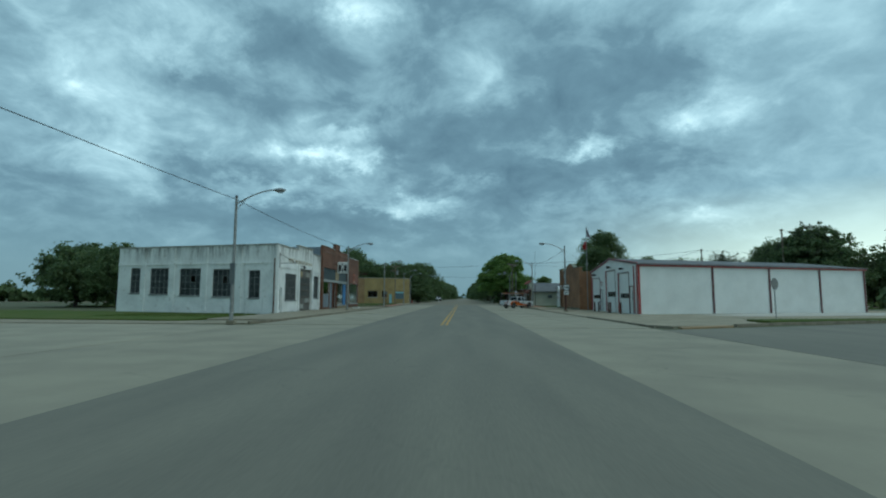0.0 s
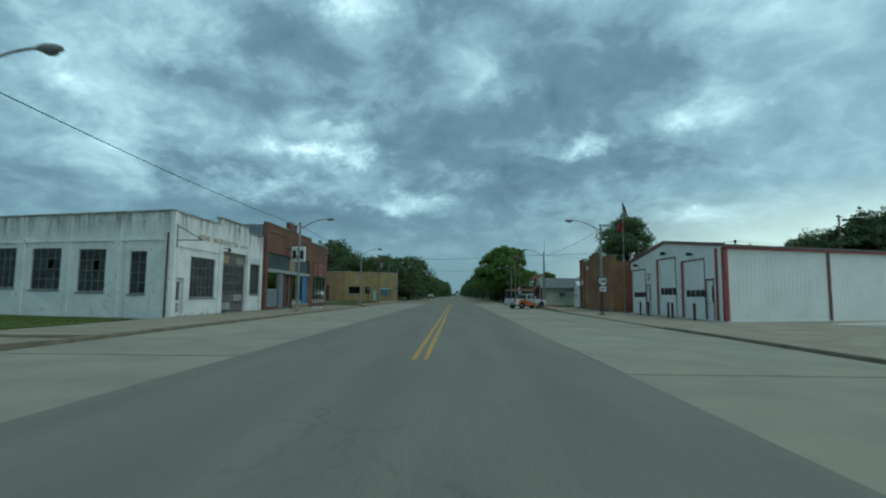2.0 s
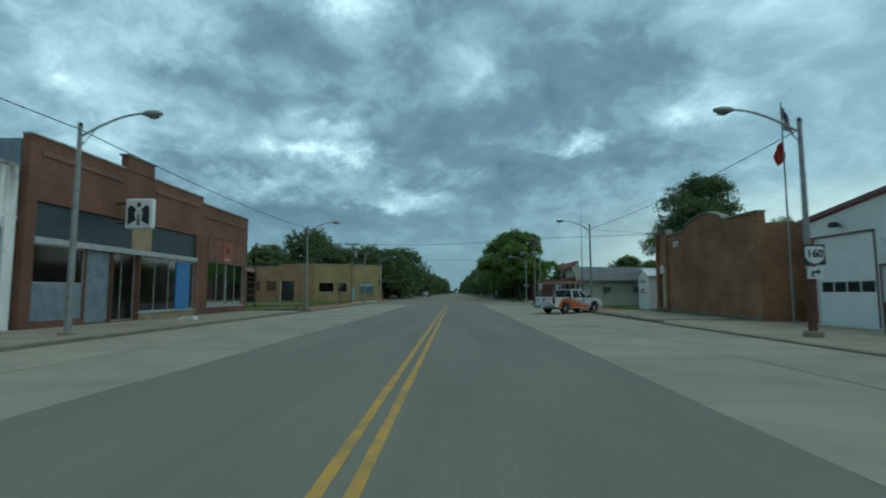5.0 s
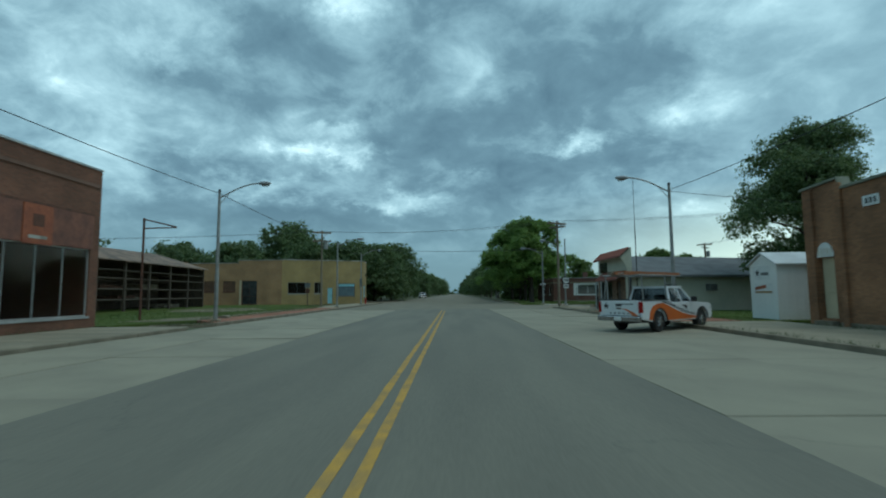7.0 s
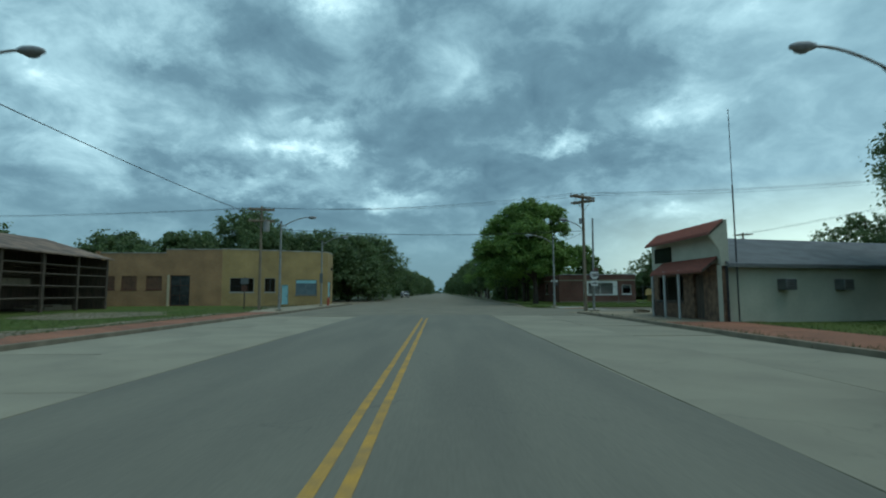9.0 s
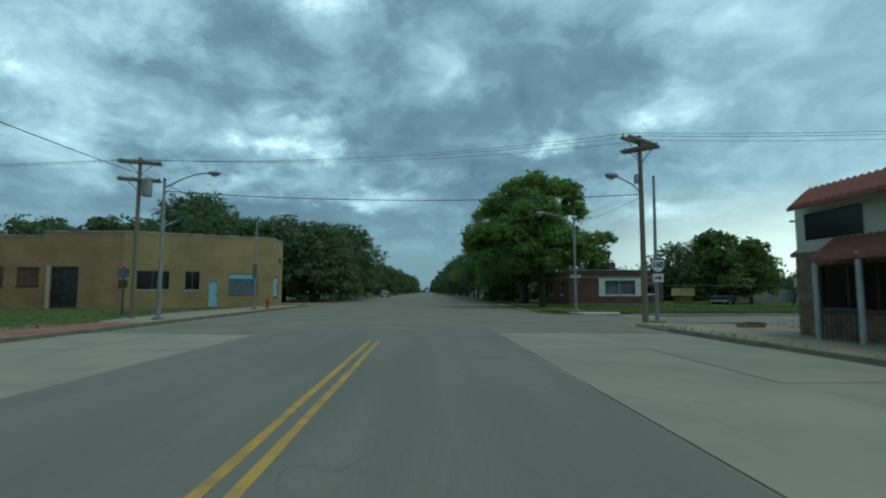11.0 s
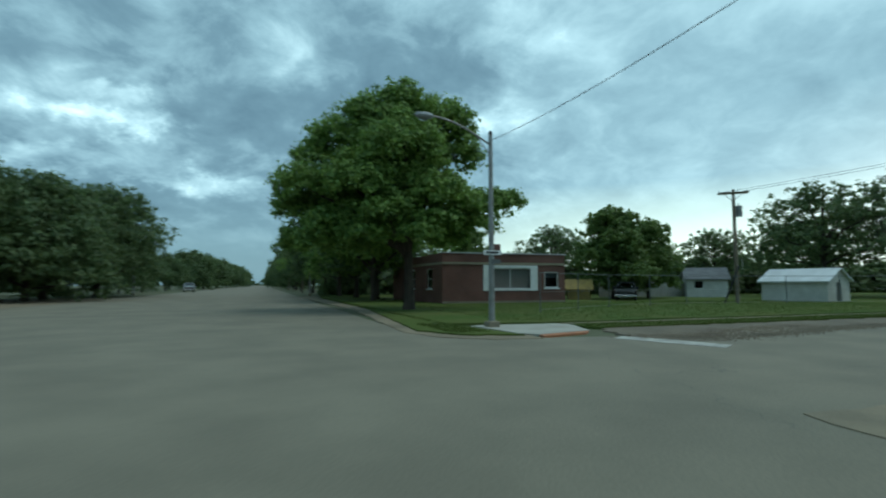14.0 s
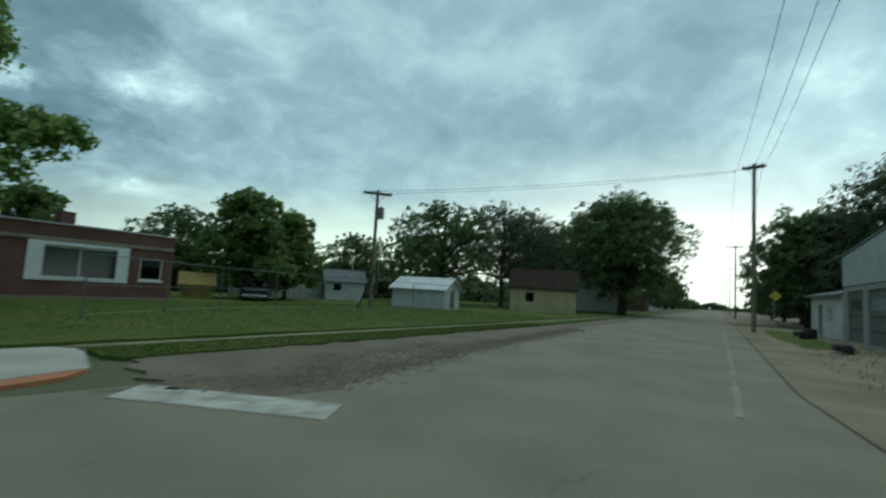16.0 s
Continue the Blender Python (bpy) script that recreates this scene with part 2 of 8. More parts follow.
YELLOW = mat("yellow_road_paint", (0.50, 0.29, 0.05), (0.33, 0.215, 0.075), 0.85, scale=3, fine=40, bump=0.1)
FAINTPAINT = mat("worn_edge_paint", (0.27, 0.26, 0.22), (0.185, 0.172, 0.135), 0.9, scale=2, fine=30, bump=0.1)
WHITEPAINT = mat("white_road_paint", (0.46, 0.45, 0.40), (0.27, 0.26, 0.23), 0.85, scale=3, fine=40, bump=0.1)


def worn_paint(name, white, under, grime, rough=0.85):
    """Old white paint with chips down to the plaster and rain streaks of grime."""
    m = mat(name, white, tuple(v * 0.86 for v in white), rough, scale=0.7, fine=6, bump=0.25, fine_mix=0.1)
    nt = m.node_tree
    N, L = nt.nodes.new, nt.links.new
    b = nt.nodes["Principled BSDF"]
    col = b.inputs["Base Color"].links[0].from_socket
    tc = N("ShaderNodeTexCoord")
    for streak, scale, lo, hi, colour, amount in (((2.2, 2.2, 0.16), 1.3, 0.60, 0.78, grime, 0.7), ((1, 1, 1), 3.0, 0.60, 0.66, under, 0.7), ((1, 1, 1.6), 0.55, 0.56, 0.76, grime, 0.3), ((1, 1, 0.35), 9.0, 0.60, 0.74, grime, 0.35)):
        mp, n, r, mx = N("ShaderNodeMapping"), N("ShaderNodeTexNoise"), N("ShaderNodeMapRange"), N("ShaderNodeMix")
        mp.inputs["Scale"].default_value = streak
        mp.inputs["Location"].default_value = (scale * 3, 1, 2)
        L(tc.outputs["Object"], mp.inputs[0])
        L(mp.outputs[0], n.inputs["Vector"])
        n.inputs["Scale"].default_value, n.inputs["Detail"].default_value, n.inputs["Roughness"].default_value = scale, 8, 0.62
        r.inputs[1].default_value, r.inputs[2].default_value, r.inputs[4].default_value = lo, hi, amount
        L(n.outputs["Fac"], r.inputs[0])
        mx.data_type = "RGBA"
        L(r.outputs[0], mx.inputs[0])
        L(col, mx.inputs[6])
        mx.inputs[7].default_value = (*colour, 1)
        col = mx.outputs[2]
    L(col, b.inputs["Base Color"])
    return m


def cracked(m, scale=0.15, colour=(0.075, 0.073, 0.065), width=0.02):
    """Adds thin wandering cracks and darker patches to a paving material."""
    nt = m.node_tree
    N, L = nt.nodes.new, nt.links.new
    b = nt.nodes["Principled BSDF"]
    col = b.inputs["Base Color"].links[0].from_socket
    tc, n, add, v, r, mx = N("ShaderNodeTexCoord"), N("ShaderNodeTexNoise"), N("ShaderNodeVectorMath"), N("ShaderNodeTexVoronoi"), N("ShaderNodeMapRange"), N("ShaderNodeMix")
    n.inputs["Scale"].default_value, n.inputs["Detail"].default_value = 1.1, 5
    L(tc.outputs["Object"], n.inputs["Vector"])
    add.operation = "MULTIPLY_ADD"
    L(n.outputs["Color"], add.inputs[0])
    add.inputs[1].default_value = (1.8, 1.8, 0)
    L(tc.outputs["Object"], add.inputs[2])
    v.feature = "DISTANCE_TO_EDGE"
    v.inputs["Scale"].default_value = scale
    L(add.outputs[0], v.inputs["Vector"])
    r.inputs[1].default_value, r.inputs[2].default_value, r.inputs[3].default_value, r.inputs[4].default_value = 0.0, width * scale, 0.55, 0.0
    L(v.outputs["Distance"], r.inputs[0])
    mx.data_type = "RGBA"
    # the cracks come and go
    n3, keep, mul = N("ShaderNodeTexNoise"), N("ShaderNodeMapRange"), N("ShaderNodeMath")
    n3.inputs["Scale"].default_value = 0.35
    L(tc.outputs["Object"], n3.inputs["Vector"])
    keep.inputs[1].default_value, keep.inputs[2].default_value = 0.46, 0.6
    L(n3.outputs["Fac"], keep.inputs[0])
    mul.operation = "MULTIPLY"
    L(r.outputs[0], mul.inputs[0])
    L(keep.outputs[0], mul.inputs[1])
    L(mul.outputs[0], mx.inputs[0])
    L(col, mx.inputs[6])
    mx.inputs[7].default_value = (*colour, 1)
    L(mx.outputs[2], b.inputs["Base Color"])
    return m


for paving_mat in (ASPHALT, CROSSING):
    cracked(paving_mat)
cracked(CONCRETE, 0.16, (0.09, 0.085, 0.07), 0.03)
STUCCO = worn_paint("peeling_white_paint", (0.80, 0.80, 0.77), (0.46, 0.43, 0.37), (0.30, 0.29, 0.25))


def drips(m, top, reach, colour):
    """Dark rain drips that run down from a coping at the given height."""
    nt = m.node_tree
    N, L = nt.nodes.new, nt.links.new
    b = nt.nodes["Principled BSDF"]
    col = b.inputs["Base Color"].links[0].from_socket
    tc, sep, mp, n, r, sm, mul, mx = (N("ShaderNodeTexCoord"), N("ShaderNodeSeparateXYZ"), N("ShaderNodeMapping"), N("ShaderNodeTexNoise"), N("ShaderNodeMapRange"), N("ShaderNodeMapRange"), N("ShaderNodeMath"), N("ShaderNodeMix"))
    L(tc.outputs["Object"], sep.inputs[0])
    L(tc.outputs["Object"], mp.inputs[0])
    mp.inputs["Scale"].default_value = (1, 1, 0.12)
    L(mp.outputs[0], n.inputs["Vector"])
    n.inputs["Scale"].default_value, n.inputs["Detail"].default_value, n.inputs["Roughness"].default_value = 2.6, 8, 0.7
    r.inputs[1].default_value, r.inputs[2].default_value, r.inputs[4].default_value = 0.46, 0.62, 0.95
    L(n.outputs["Fac"], r.inputs[0])
    sm.inputs[1].default_value, sm.inputs[2].default_value = top - reach, top
    L(sep.outputs[2], sm.inputs[0])
    mul.operation = "MULTIPLY"
    L(r.outputs[0], mul.inputs[0])
    L(sm.outputs[0], mul.inputs[1])
    mx.data_type = "RGBA"
    L(mul.outputs[0], mx.inputs[0])
    L(col, mx.inputs[6])
    mx.inputs[7].default_value = (*colour, 1)
    L(mx.outputs[2], b.inputs["Base Color"])


drips(STUCCO, 5.95, 1.6, (0.11, 0.105, 0.09))
WINSTEEL = mat("grey_painted_steel", (0.24, 0.25, 0.24), (0.15, 0.15, 0.14), 0.7, scale=4, fine=20)
DUSTGLASS = mat("dusty_window_glass", (0.05, 0.055, 0.055), (0.026, 0.03, 0.03), 0.4, scale=2.5, fine=14, bump=0.0, random_tint=0.25)
DUSTGLASS.node_tree.nodes["Principled BSDF"].inputs["Specular IOR Level"].default_value = 0.2
WORNDOOR = worn_paint("weathered_door_wood", (0.15, 0.14, 0.125), (0.25, 0.23, 0.2), (0.07, 0.06, 0.05))
BANDBRICK = brick_mat("paler_brick_band", (0.21, 0.115, 0.08), (0.17, 0.09, 0.065), (0.17, 0.12, 0.09))
STAIN = mat("weathered_coping", (0.22, 0.21, 0.18), (0.42, 0.42, 0.38), 0.9, scale=1.5, fine=9, streak=(1, 1, 0.3))
REDBRICK = brick_mat("dark_red_brick", (0.205, 0.085, 0.05), (0.138, 0.058, 0.036), (0.15, 0.095, 0.066))
BROWNBRICK = brick_mat("brown_brick", (0.32, 0.15, 0.07), (0.205, 0.095, 0.046), (0.22, 0.13, 0.078), stain=(0.6, 1.25))
TANBRICK = brick_mat("yellow_tan_brick", (0.38, 0.27, 0.105), (0.31, 0.215, 0.085), (0.34, 0.265, 0.14), stain=(0.75, 1.12))
ORANGEBRICK = brick_mat("orange_tan_brick", (0.39, 0.225, 0.105), (0.31, 0.175, 0.088), (0.34, 0.235, 0.14), stain=(0.75, 1.15))
HOUSEBRICK = brick_mat("house_red_brick", (0.17, 0.072, 0.054), (0.13, 0.057, 0.044), (0.15, 0.10, 0.082))
STONE = mat("rough_brown_stone", (0.22, 0.14, 0.085), (0.10, 0.065, 0.045), 0.95, scale=3.5, fine=14, bump=0.8, depth=0.04)
METALWALL = mat("pale_steel_siding", (0.76, 0.765, 0.735), (0.69, 0.695, 0.665), 0.5, scale=0.6, fine=6, bump=0.05, fine_mix=0.05)
DOORWHITE = mat("white_door_paint", (0.80, 0.80, 0.775), (0.74, 0.74, 0.715), 0.5, scale=1.0, fine=8, bump=0.04, fine_mix=0.05)
REDTRIM = mat("red_steel_trim", (0.33, 0.035, 0.03), (0.26, 0.03, 0.028), 0.45, scale=2, fine=10, bump=0.05, fine_mix=0.1)
# dark trim colour, also used for the shadow painted over the overhead doors
TRIM_AND_SHADE = mat("dark_maroon_trim_and_shade", (0.11, 0.025, 0.025), (0.08, 0.02, 0.022), 0.5, scale=2, fine=10, bump=0.05, fine_mix=0.1)
DARKMETAL = mat("dark_metal", (0.045, 0.045, 0.05), (0.03, 0.03, 0.032), 0.5, metal=0.4, scale=4, fine=20)
RUST = mat("rusty_steel", (0.13, 0.055, 0.035), (0.075, 0.035, 0.025), 0.85, scale=5, fine=25)
GALV = mat("galvanised_steel", (0.30, 0.305, 0.295), (0.22, 0.22, 0.21), 0.55, metal=0.4, scale=3, fine=14, fine_mix=0.12)
ALUM = mat("dull_aluminium", (0.45, 0.46, 0.45), (0.36, 0.37, 0.36), 0.5, metal=0.5, scale=3, fine=15, fine_mix=0.1)
POLEWOOD = mat("weathered_pole_wood", (0.24, 0.195, 0.14), (0.15, 0.12, 0.085), 0.9, scale=2.5, fine=14, streak=(6, 6, 0.35), bump=0.4)
DARKWOOD = mat("dark_old_wood", (0.10, 0.075, 0.055), (0.05, 0.04, 0.03), 0.9, scale=2, fine=14, streak=(5, 5, 0.5), bump=0.4)
BARK = mat("bark", (0.075, 0.058, 0.042), (0.04, 0.032, 0.025), 0.95, scale=3, fine=16, streak=(3, 3, 0.6), bump=0.8, depth=0.03)
GLASS = glass_mat("window_glass", (0.62, 0.68, 0.68), 0.06)
STOREGLASS = glass_mat("dusty_shop_glass", (0.55, 0.57, 0.55), 0.06)
STOREGLASS.node_tree.nodes["Principled BSDF"].inputs["IOR"].default_value = 1.12
DARKGLASS = glass_mat("dark_window_glass", (0.22, 0.25, 0.26), 0.12)
INTERIOR = mat("dim_interior", (0.20, 0.185, 0.16), (0.13, 0.12, 0.105), 0.9)
SHINGLE = mat("grey_shingle_roof", (0.155, 0.165, 0.17), (0.115, 0.12, 0.125), 0.9, scale=1, fine=16, streak=(1, 1, 4), bump=0.4)
TARROOF = mat("flat_tar_roof", (0.12, 0.12, 0.12), (0.08, 0.08, 0.08), 0.95)
TINROOF = mat("white_tin_roof", (0.60, 0.63, 0.63), (0.50, 0.52, 0.52), 0.5, scale=1, fine=8, fine_mix=0.1)
BROWNROOF = mat("brown_rusted_roof", (0.25, 0.17, 0.12), (0.10, 0.072, 0.055), 0.85, scale=0.9, fine=10, bump=0.3)
BEIGE = mat("beige_painted_block", (0.46, 0.46, 0.37), (0.40, 0.40, 0.32), 0.85, scale=0.8, fine=9, fine_mix=0.1)
KHAKI = mat("khaki_boards", (0.50, 0.39, 0.205), (0.42, 0.325, 0.175), 0.8, scale=1, fine=10, fine_mix=0.1)
CREAM = mat("cream_boards", (0.54, 0.46, 0.31), (0.45, 0.385, 0.26), 0.8, scale=1, fine=10, fine_mix=0.1)
WHITEBOARD = mat("white_boards", (0.60, 0.585, 0.54), (0.48, 0.465, 0.425), 0.7, scale=1.2, fine=12, fine_mix=0.1)
GREYBOARD = mat("weathered_grey_boards", (0.36, 0.36, 0.33), (0.25, 0.25, 0.225), 0.85, scale=1.2, fine=12, streak=(6, 6, 0.5))
PANELGREY = mat("pale_grey_panel", (0.42, 0.43, 0.41), (0.33, 0.34, 0.325), 0.75, scale=1, fine=10, fine_mix=0.1)
TILERED = mat("red_clay_tile", (0.26, 0.075, 0.045), (0.17, 0.055, 0.04), 0.75, scale=3, fine=14, streak=(6, 6, 1), bump=0.5)
BLUEPAINT = mat("light_blue_paint", (0.28, 0.53, 0.58), (0.23, 0.46, 0.52), 0.6, scale=2, fine=9, fine_mix=0.08)
BLUETARP = mat("bright_blue_panel", (0.05, 0.19, 0.42), (0.04, 0.15, 0.36), 0.5, scale=3, fine=10)
GREYPANEL = mat("grey_blue_panel", (0.20, 0.24, 0.27), (0.15, 0.18, 0.21), 0.6, scale=2, fine=9)
TEALPANEL = mat("dark_teal_panel", (0.034, 0.056, 0.064), (0.025, 0.042, 0.05), 0.5, scale=2, fine=9)
TILEBROWN = mat("dark_brown_shingles", (0.046, 0.031, 0.023), (0.03, 0.022, 0.018), 0.9, scale=2, fine=12, bump=0.4)
TILEBROWN.node_tree.nodes["Principled BSDF"].inputs["Specular IOR Level"].default_value = 0.1
PLYWOOD = mat("bare_plywood", (0.34, 0.26, 0.15), (0.27, 0.20, 0.12), 0.85, scale=2, fine=12)
ORANGESIGN = mat("orange_sign", (0.30, 0.085, 0.035), (0.23, 0.065, 0.03), 0.6, scale=3, fine=10)
SIGNWHITE = mat("sign_white", (0.72, 0.73, 0.71), (0.64, 0.65, 0.63), 0.5, scale=3, fine=10, fine_mix=0.06)
SIGNBLACK = mat("sign_black", (0.02, 0.02, 0.022), (0.03, 0.03, 0.03), 0.5, scale=3, fine=10)
FADED = mat("faded_sign_paint", (0.30, 0.235, 0.14), (0.50, 0.45, 0.35), 0.9, scale=6, fine=20, spread=(0.3, 0.6))
SIGNBACK = mat("sign_back_metal", (0.17, 0.18, 0.18), (0.13, 0.14, 0.14), 0.5, metal=0.5)
SIGNYELLOW = mat("yellow_sign", (0.60, 0.45, 0.04), (0.52, 0.40, 0.05), 0.5, scale=3, fine=10)
YELLOWWOOD = mat("yellow_painted_wood", (0.30, 0.215, 0.06), (0.22, 0.165, 0.055), 0.8, scale=2, fine=10)
HYDRANT = mat("hydrant_red", (0.38, 0.04, 0.025), (0.28, 0.035, 0.025), 0.55, scale=5, fine=20)
FLAGPALE = mat("faded_flag_cloth", (0.42, 0.36, 0.36), (0.16, 0.14, 0.20), 0.9, scale=3, fine=20, streak=(1, 1, 4))
FLAGRED = mat("flag_cloth", (0.50, 0.06, 0.045), (0.38, 0.045, 0.04), 0.9, scale=4, fine=20)
TANPAVE = mat("faded_tan_paving", (0.36, 0.245, 0.13), (0.28, 0.19, 0.11), 0.85, scale=3, fine=30)
ORANGEPAVE = mat("orange_tactile_paving", (0.42, 0.17, 0.075), (0.34, 0.14, 0.07), 0.85, scale=3, fine=30)
TRUCKWHITE = mat("white_car_paint", (0.72, 0.74, 0.75), (0.68, 0.70, 0.71), 0.3, scale=1, fine=5, bump=0.0, fine_mix=0.03)
TRUCKORANGE = mat("orange_car_wrap", (0.62, 0.15, 0.03), (0.56, 0.13, 0.03), 0.35, scale=1, fine=5, bump=0.0, fine_mix=0.03)
DARKPAINT = mat("dark_grey_car_paint", (0.03, 0.032, 0.036), (0.024, 0.026, 0.03), 0.3, scale=1, fine=5, bump=0.0, fine_mix=0.03)
TYRE = mat("tyre_rubber", (0.018, 0.018, 0.018), (0.03, 0.029, 0.027), 0.9, scale=6, fine=30)
CHROME = mat("dull_chrome", (0.5, 0.5, 0.5), (0.42, 0.42, 0.42), 0.25, metal=0.9, scale=4, fine=20, fine_mix=0.06)
LAMPRED = mat("red_tail_lens", (0.30, 0.012, 0.012), (0.24, 0.01, 0.01), 0.2, scale=5, fine=20, bump=0.0)
BLACKPLASTIC = mat("black_plastic", (0.022, 0.022, 0.024), (0.03, 0.03, 0.03), 0.6, scale=5, fine=20)
WIRE = mat("black_cable", (0.02, 0.02, 0.022), (0.03, 0.03, 0.03), 0.7, scale=5, fine=20, bump=0.0)
LAMPHEAD = mat("lamp_housing_grey", (0.30, 0.32, 0.33), (0.24, 0.25, 0.26), 0.5, metal=0.3, scale=5, fine=20)
LENS = glass_mat("lamp_lens", (0.85, 0.88, 0.88), 0.15)


def leaf_mat(name, c1, c2):
    m = bpy.data.materials.new(name)
    m.use_nodes = True
    nt = m.node_tree
    N, L = nt.nodes.new, nt.links.new
    b = nt.nodes["Principled BSDF"]
    b.inputs["Roughness"].default_value = 0.6
    g = N("ShaderNodeNewGeometry")
    tc, n = N("ShaderNodeTexCoord"), N("ShaderNodeTexNoise")
    n.inputs["Scale"].default_value = 0.7
    L(tc.outputs["Object"], n.inputs["Vector"])
    a = N("ShaderNodeMath")
    a.operation = "ADD"
    L(g.outputs["Random Per Island"], a.inputs[0])
    L(n.outputs["Fac"], a.inputs[1])
    r = N("ShaderNodeMapRange")
    r.inputs[1].default_value, r.inputs[2].default_value = 0.4, 1.3
    L(a.outputs[0], r.inputs[0])
    mx = N("ShaderNodeMix")
    mx.data_type = "RGBA"
    mx.inputs[6].default_value, mx.inputs[7].default_value = (*c1, 1), (*c2, 1)
    L(r.outputs[0], mx.inputs[0])
    L(mx.outputs[2], b.inputs["Base Color"])
    tr = N("ShaderNodeBsdfTranslucent")
    L(mx.outputs[2], tr.inputs[0])
    ms = N("ShaderNodeMixShader")
    ms.inputs[0].default_value = 0.5
    L(b.outputs[0], ms.inputs[1])
    L(tr.outputs[0], ms.inputs[2])
    L(ms.outputs[0], nt.nodes["Material Output"].inputs[0])
    return m


LEAF = leaf_mat("green_leaves", (0.085, 0.17, 0.036), (0.25, 0.37, 0.085))
LEAFDARK = leaf_mat("dark_green_leaves", (0.06, 0.108, 0.04), (0.15, 0.21, 0.078))
LEAFYARD = leaf_mat("mid_green_leaves", (0.075, 0.14, 0.034), (0.195, 0.275, 0.07))
LEAFGREY = leaf_mat("dull_green_leaves", (0.045, 0.065, 0.032), (0.08, 0.105, 0.052))

# ---- building blocks ----


def thing(name, label, category, loc=(0, 0, 0), turn=0.0, group="", kind=""):
    ob = new(name)
    ob.empty_display_size = 0.3
    ob.matrix_basis = pose(*loc, 0, 0, turn)
    return tagged(ob, label, category, group, kind)


def top(ob):
    while ob.parent:
        ob = ob.parent
    return ob


def part(name, bm, material, parent=None, label="", local=False):
    """Links a bmesh, in world metres unless local, as one mesh under a thing or a part."""
    if parent and not local:
        bm.transform(top(parent).matrix_basis.inverted())
    me = bpy.data.meshes.new(name)
    bm.to_mesh(me)
    bm.free()
    me.materials.append(material)
    ob = new(name, me)
    if parent:
        ob.parent = parent
    return tagged(ob, label)


def slab(name, bm, material, label, category):
    return tagged(part(name, bm, material), label, category, kind="structure")


def box(bm, x0, y0, z0, x1, y1, z1, m=None):
    vs = [bm.verts.new((x, y, z)) for z in (min(z0, z1), max(z0, z1)) for y in (min(y0, y1), max(y0, y1)) for x in (min(x0, x1), max(x0, x1))]
    for f in ((0, 2, 3, 1), (4, 5, 7, 6), (0, 1, 5, 4), (2, 6, 7, 3), (0, 4, 6, 2), (1, 3, 7, 5)):
        bm.faces.new([vs[i] for i in f])
    if m is not None:
        bmesh.ops.transform(bm, matrix=m, verts=vs)
    return vs


def bx(*a, m=None, bevel=0.0):
    bm = bmesh.new()
    box(bm, *a, m=m)
    if bevel:
        bmesh.ops.bevel(bm, geom=bm.edges[:], offset=bevel, segments=1, affect="EDGES")
    return bm


def rod(bm, a, b, r0, r1=None, n=8, cap=True):
    """A tapered rod from a to b."""
    r1 = r0 if r1 is None else r1
    a, b = Vector(a), Vector(b)
    q = (b - a).to_track_quat("Z", "Y").to_matrix()
    rings = []
    for p, r in ((a, r0), (b, r1)):
        rings.append([bm.verts.new(p + q @ Vector((r * math.cos(k * math.tau / n), r * math.sin(k * math.tau / n), 0))) for k in range(n)])
    for k in range(n):
        bm.faces.new((rings[0][k], rings[0][(k + 1) % n], rings[1][(k + 1) % n], rings[1][k]))
    if cap:
        bm.faces.new(rings[0][::-1])
        bm.faces.new(rings[1])


def rods(*list_of, n=8):
    bm = bmesh.new()
    for a, b, *r in list_of:
        rod(bm, a, b, *r, n=n)
    return bm


def tube(points, r, n=6, r_end=None):
    bm = bmesh.new()
    pts = [Vector(p) for p in points]
    prev = None
    for i, p in enumerate(pts):
        d = (pts[min(i + 1, len(pts) - 1)] - pts[max(i - 1, 0)]).normalized()
        q = d.to_track_quat("Z", "Y").to_matrix()
        rr = r if r_end is None else r + (r_end - r) * i / (len(pts) - 1)
        ring = [bm.verts.new(p + q @ Vector((rr * math.cos(k * math.tau / n), rr * math.sin(k * math.tau / n), 0))) for k in range(n)]
        if prev:
            for k in range(n):
                bm.faces.new((prev[k], prev[(k + 1) % n], ring[(k + 1) % n], ring[k]))
        else:
            bm.faces.new(ring[::-1])
        prev = ring
    bm.faces.new(prev)
    return bm


def prism(profile, axis_from, axis_to, m=None):
    """Extrudes a closed profile [(u, v)] along the third axis: u along x, v along z, depth along y."""
    bm = bmesh.new()
    a = [bm.verts.new((u, axis_from, v)) for u, v in profile]
    b = [bm.verts.new((u, axis_to, v)) for u, v in profile]
    bm.faces.new(a)
    bm.faces.new(b[::-1])
    for i in range(len(a)):
        j = (i + 1) % len(a)
        bm.faces.new((a[j], a[i], b[i], b[j]))
    bmesh.ops.recalc_face_normals(bm, faces=bm.faces)
    if m is not None:
        bm.transform(m)
    return bm


def polygon(points, z0, z1):
    bm = bmesh.new()
    a = [bm.verts.new((x, y, z0)) for x, y in points]
    b = [bm.verts.new((x, y, z1)) for x, y in points]
    bm.faces.new(b)
    bm.faces.new(a[::-1])
    for i in range(len(a)):
        j = (i + 1) % len(a)
        bm.faces.new((a[i], a[j], b[j], b[i]))
    bmesh.ops.recalc_face_normals(bm, faces=bm.faces)
    return bm


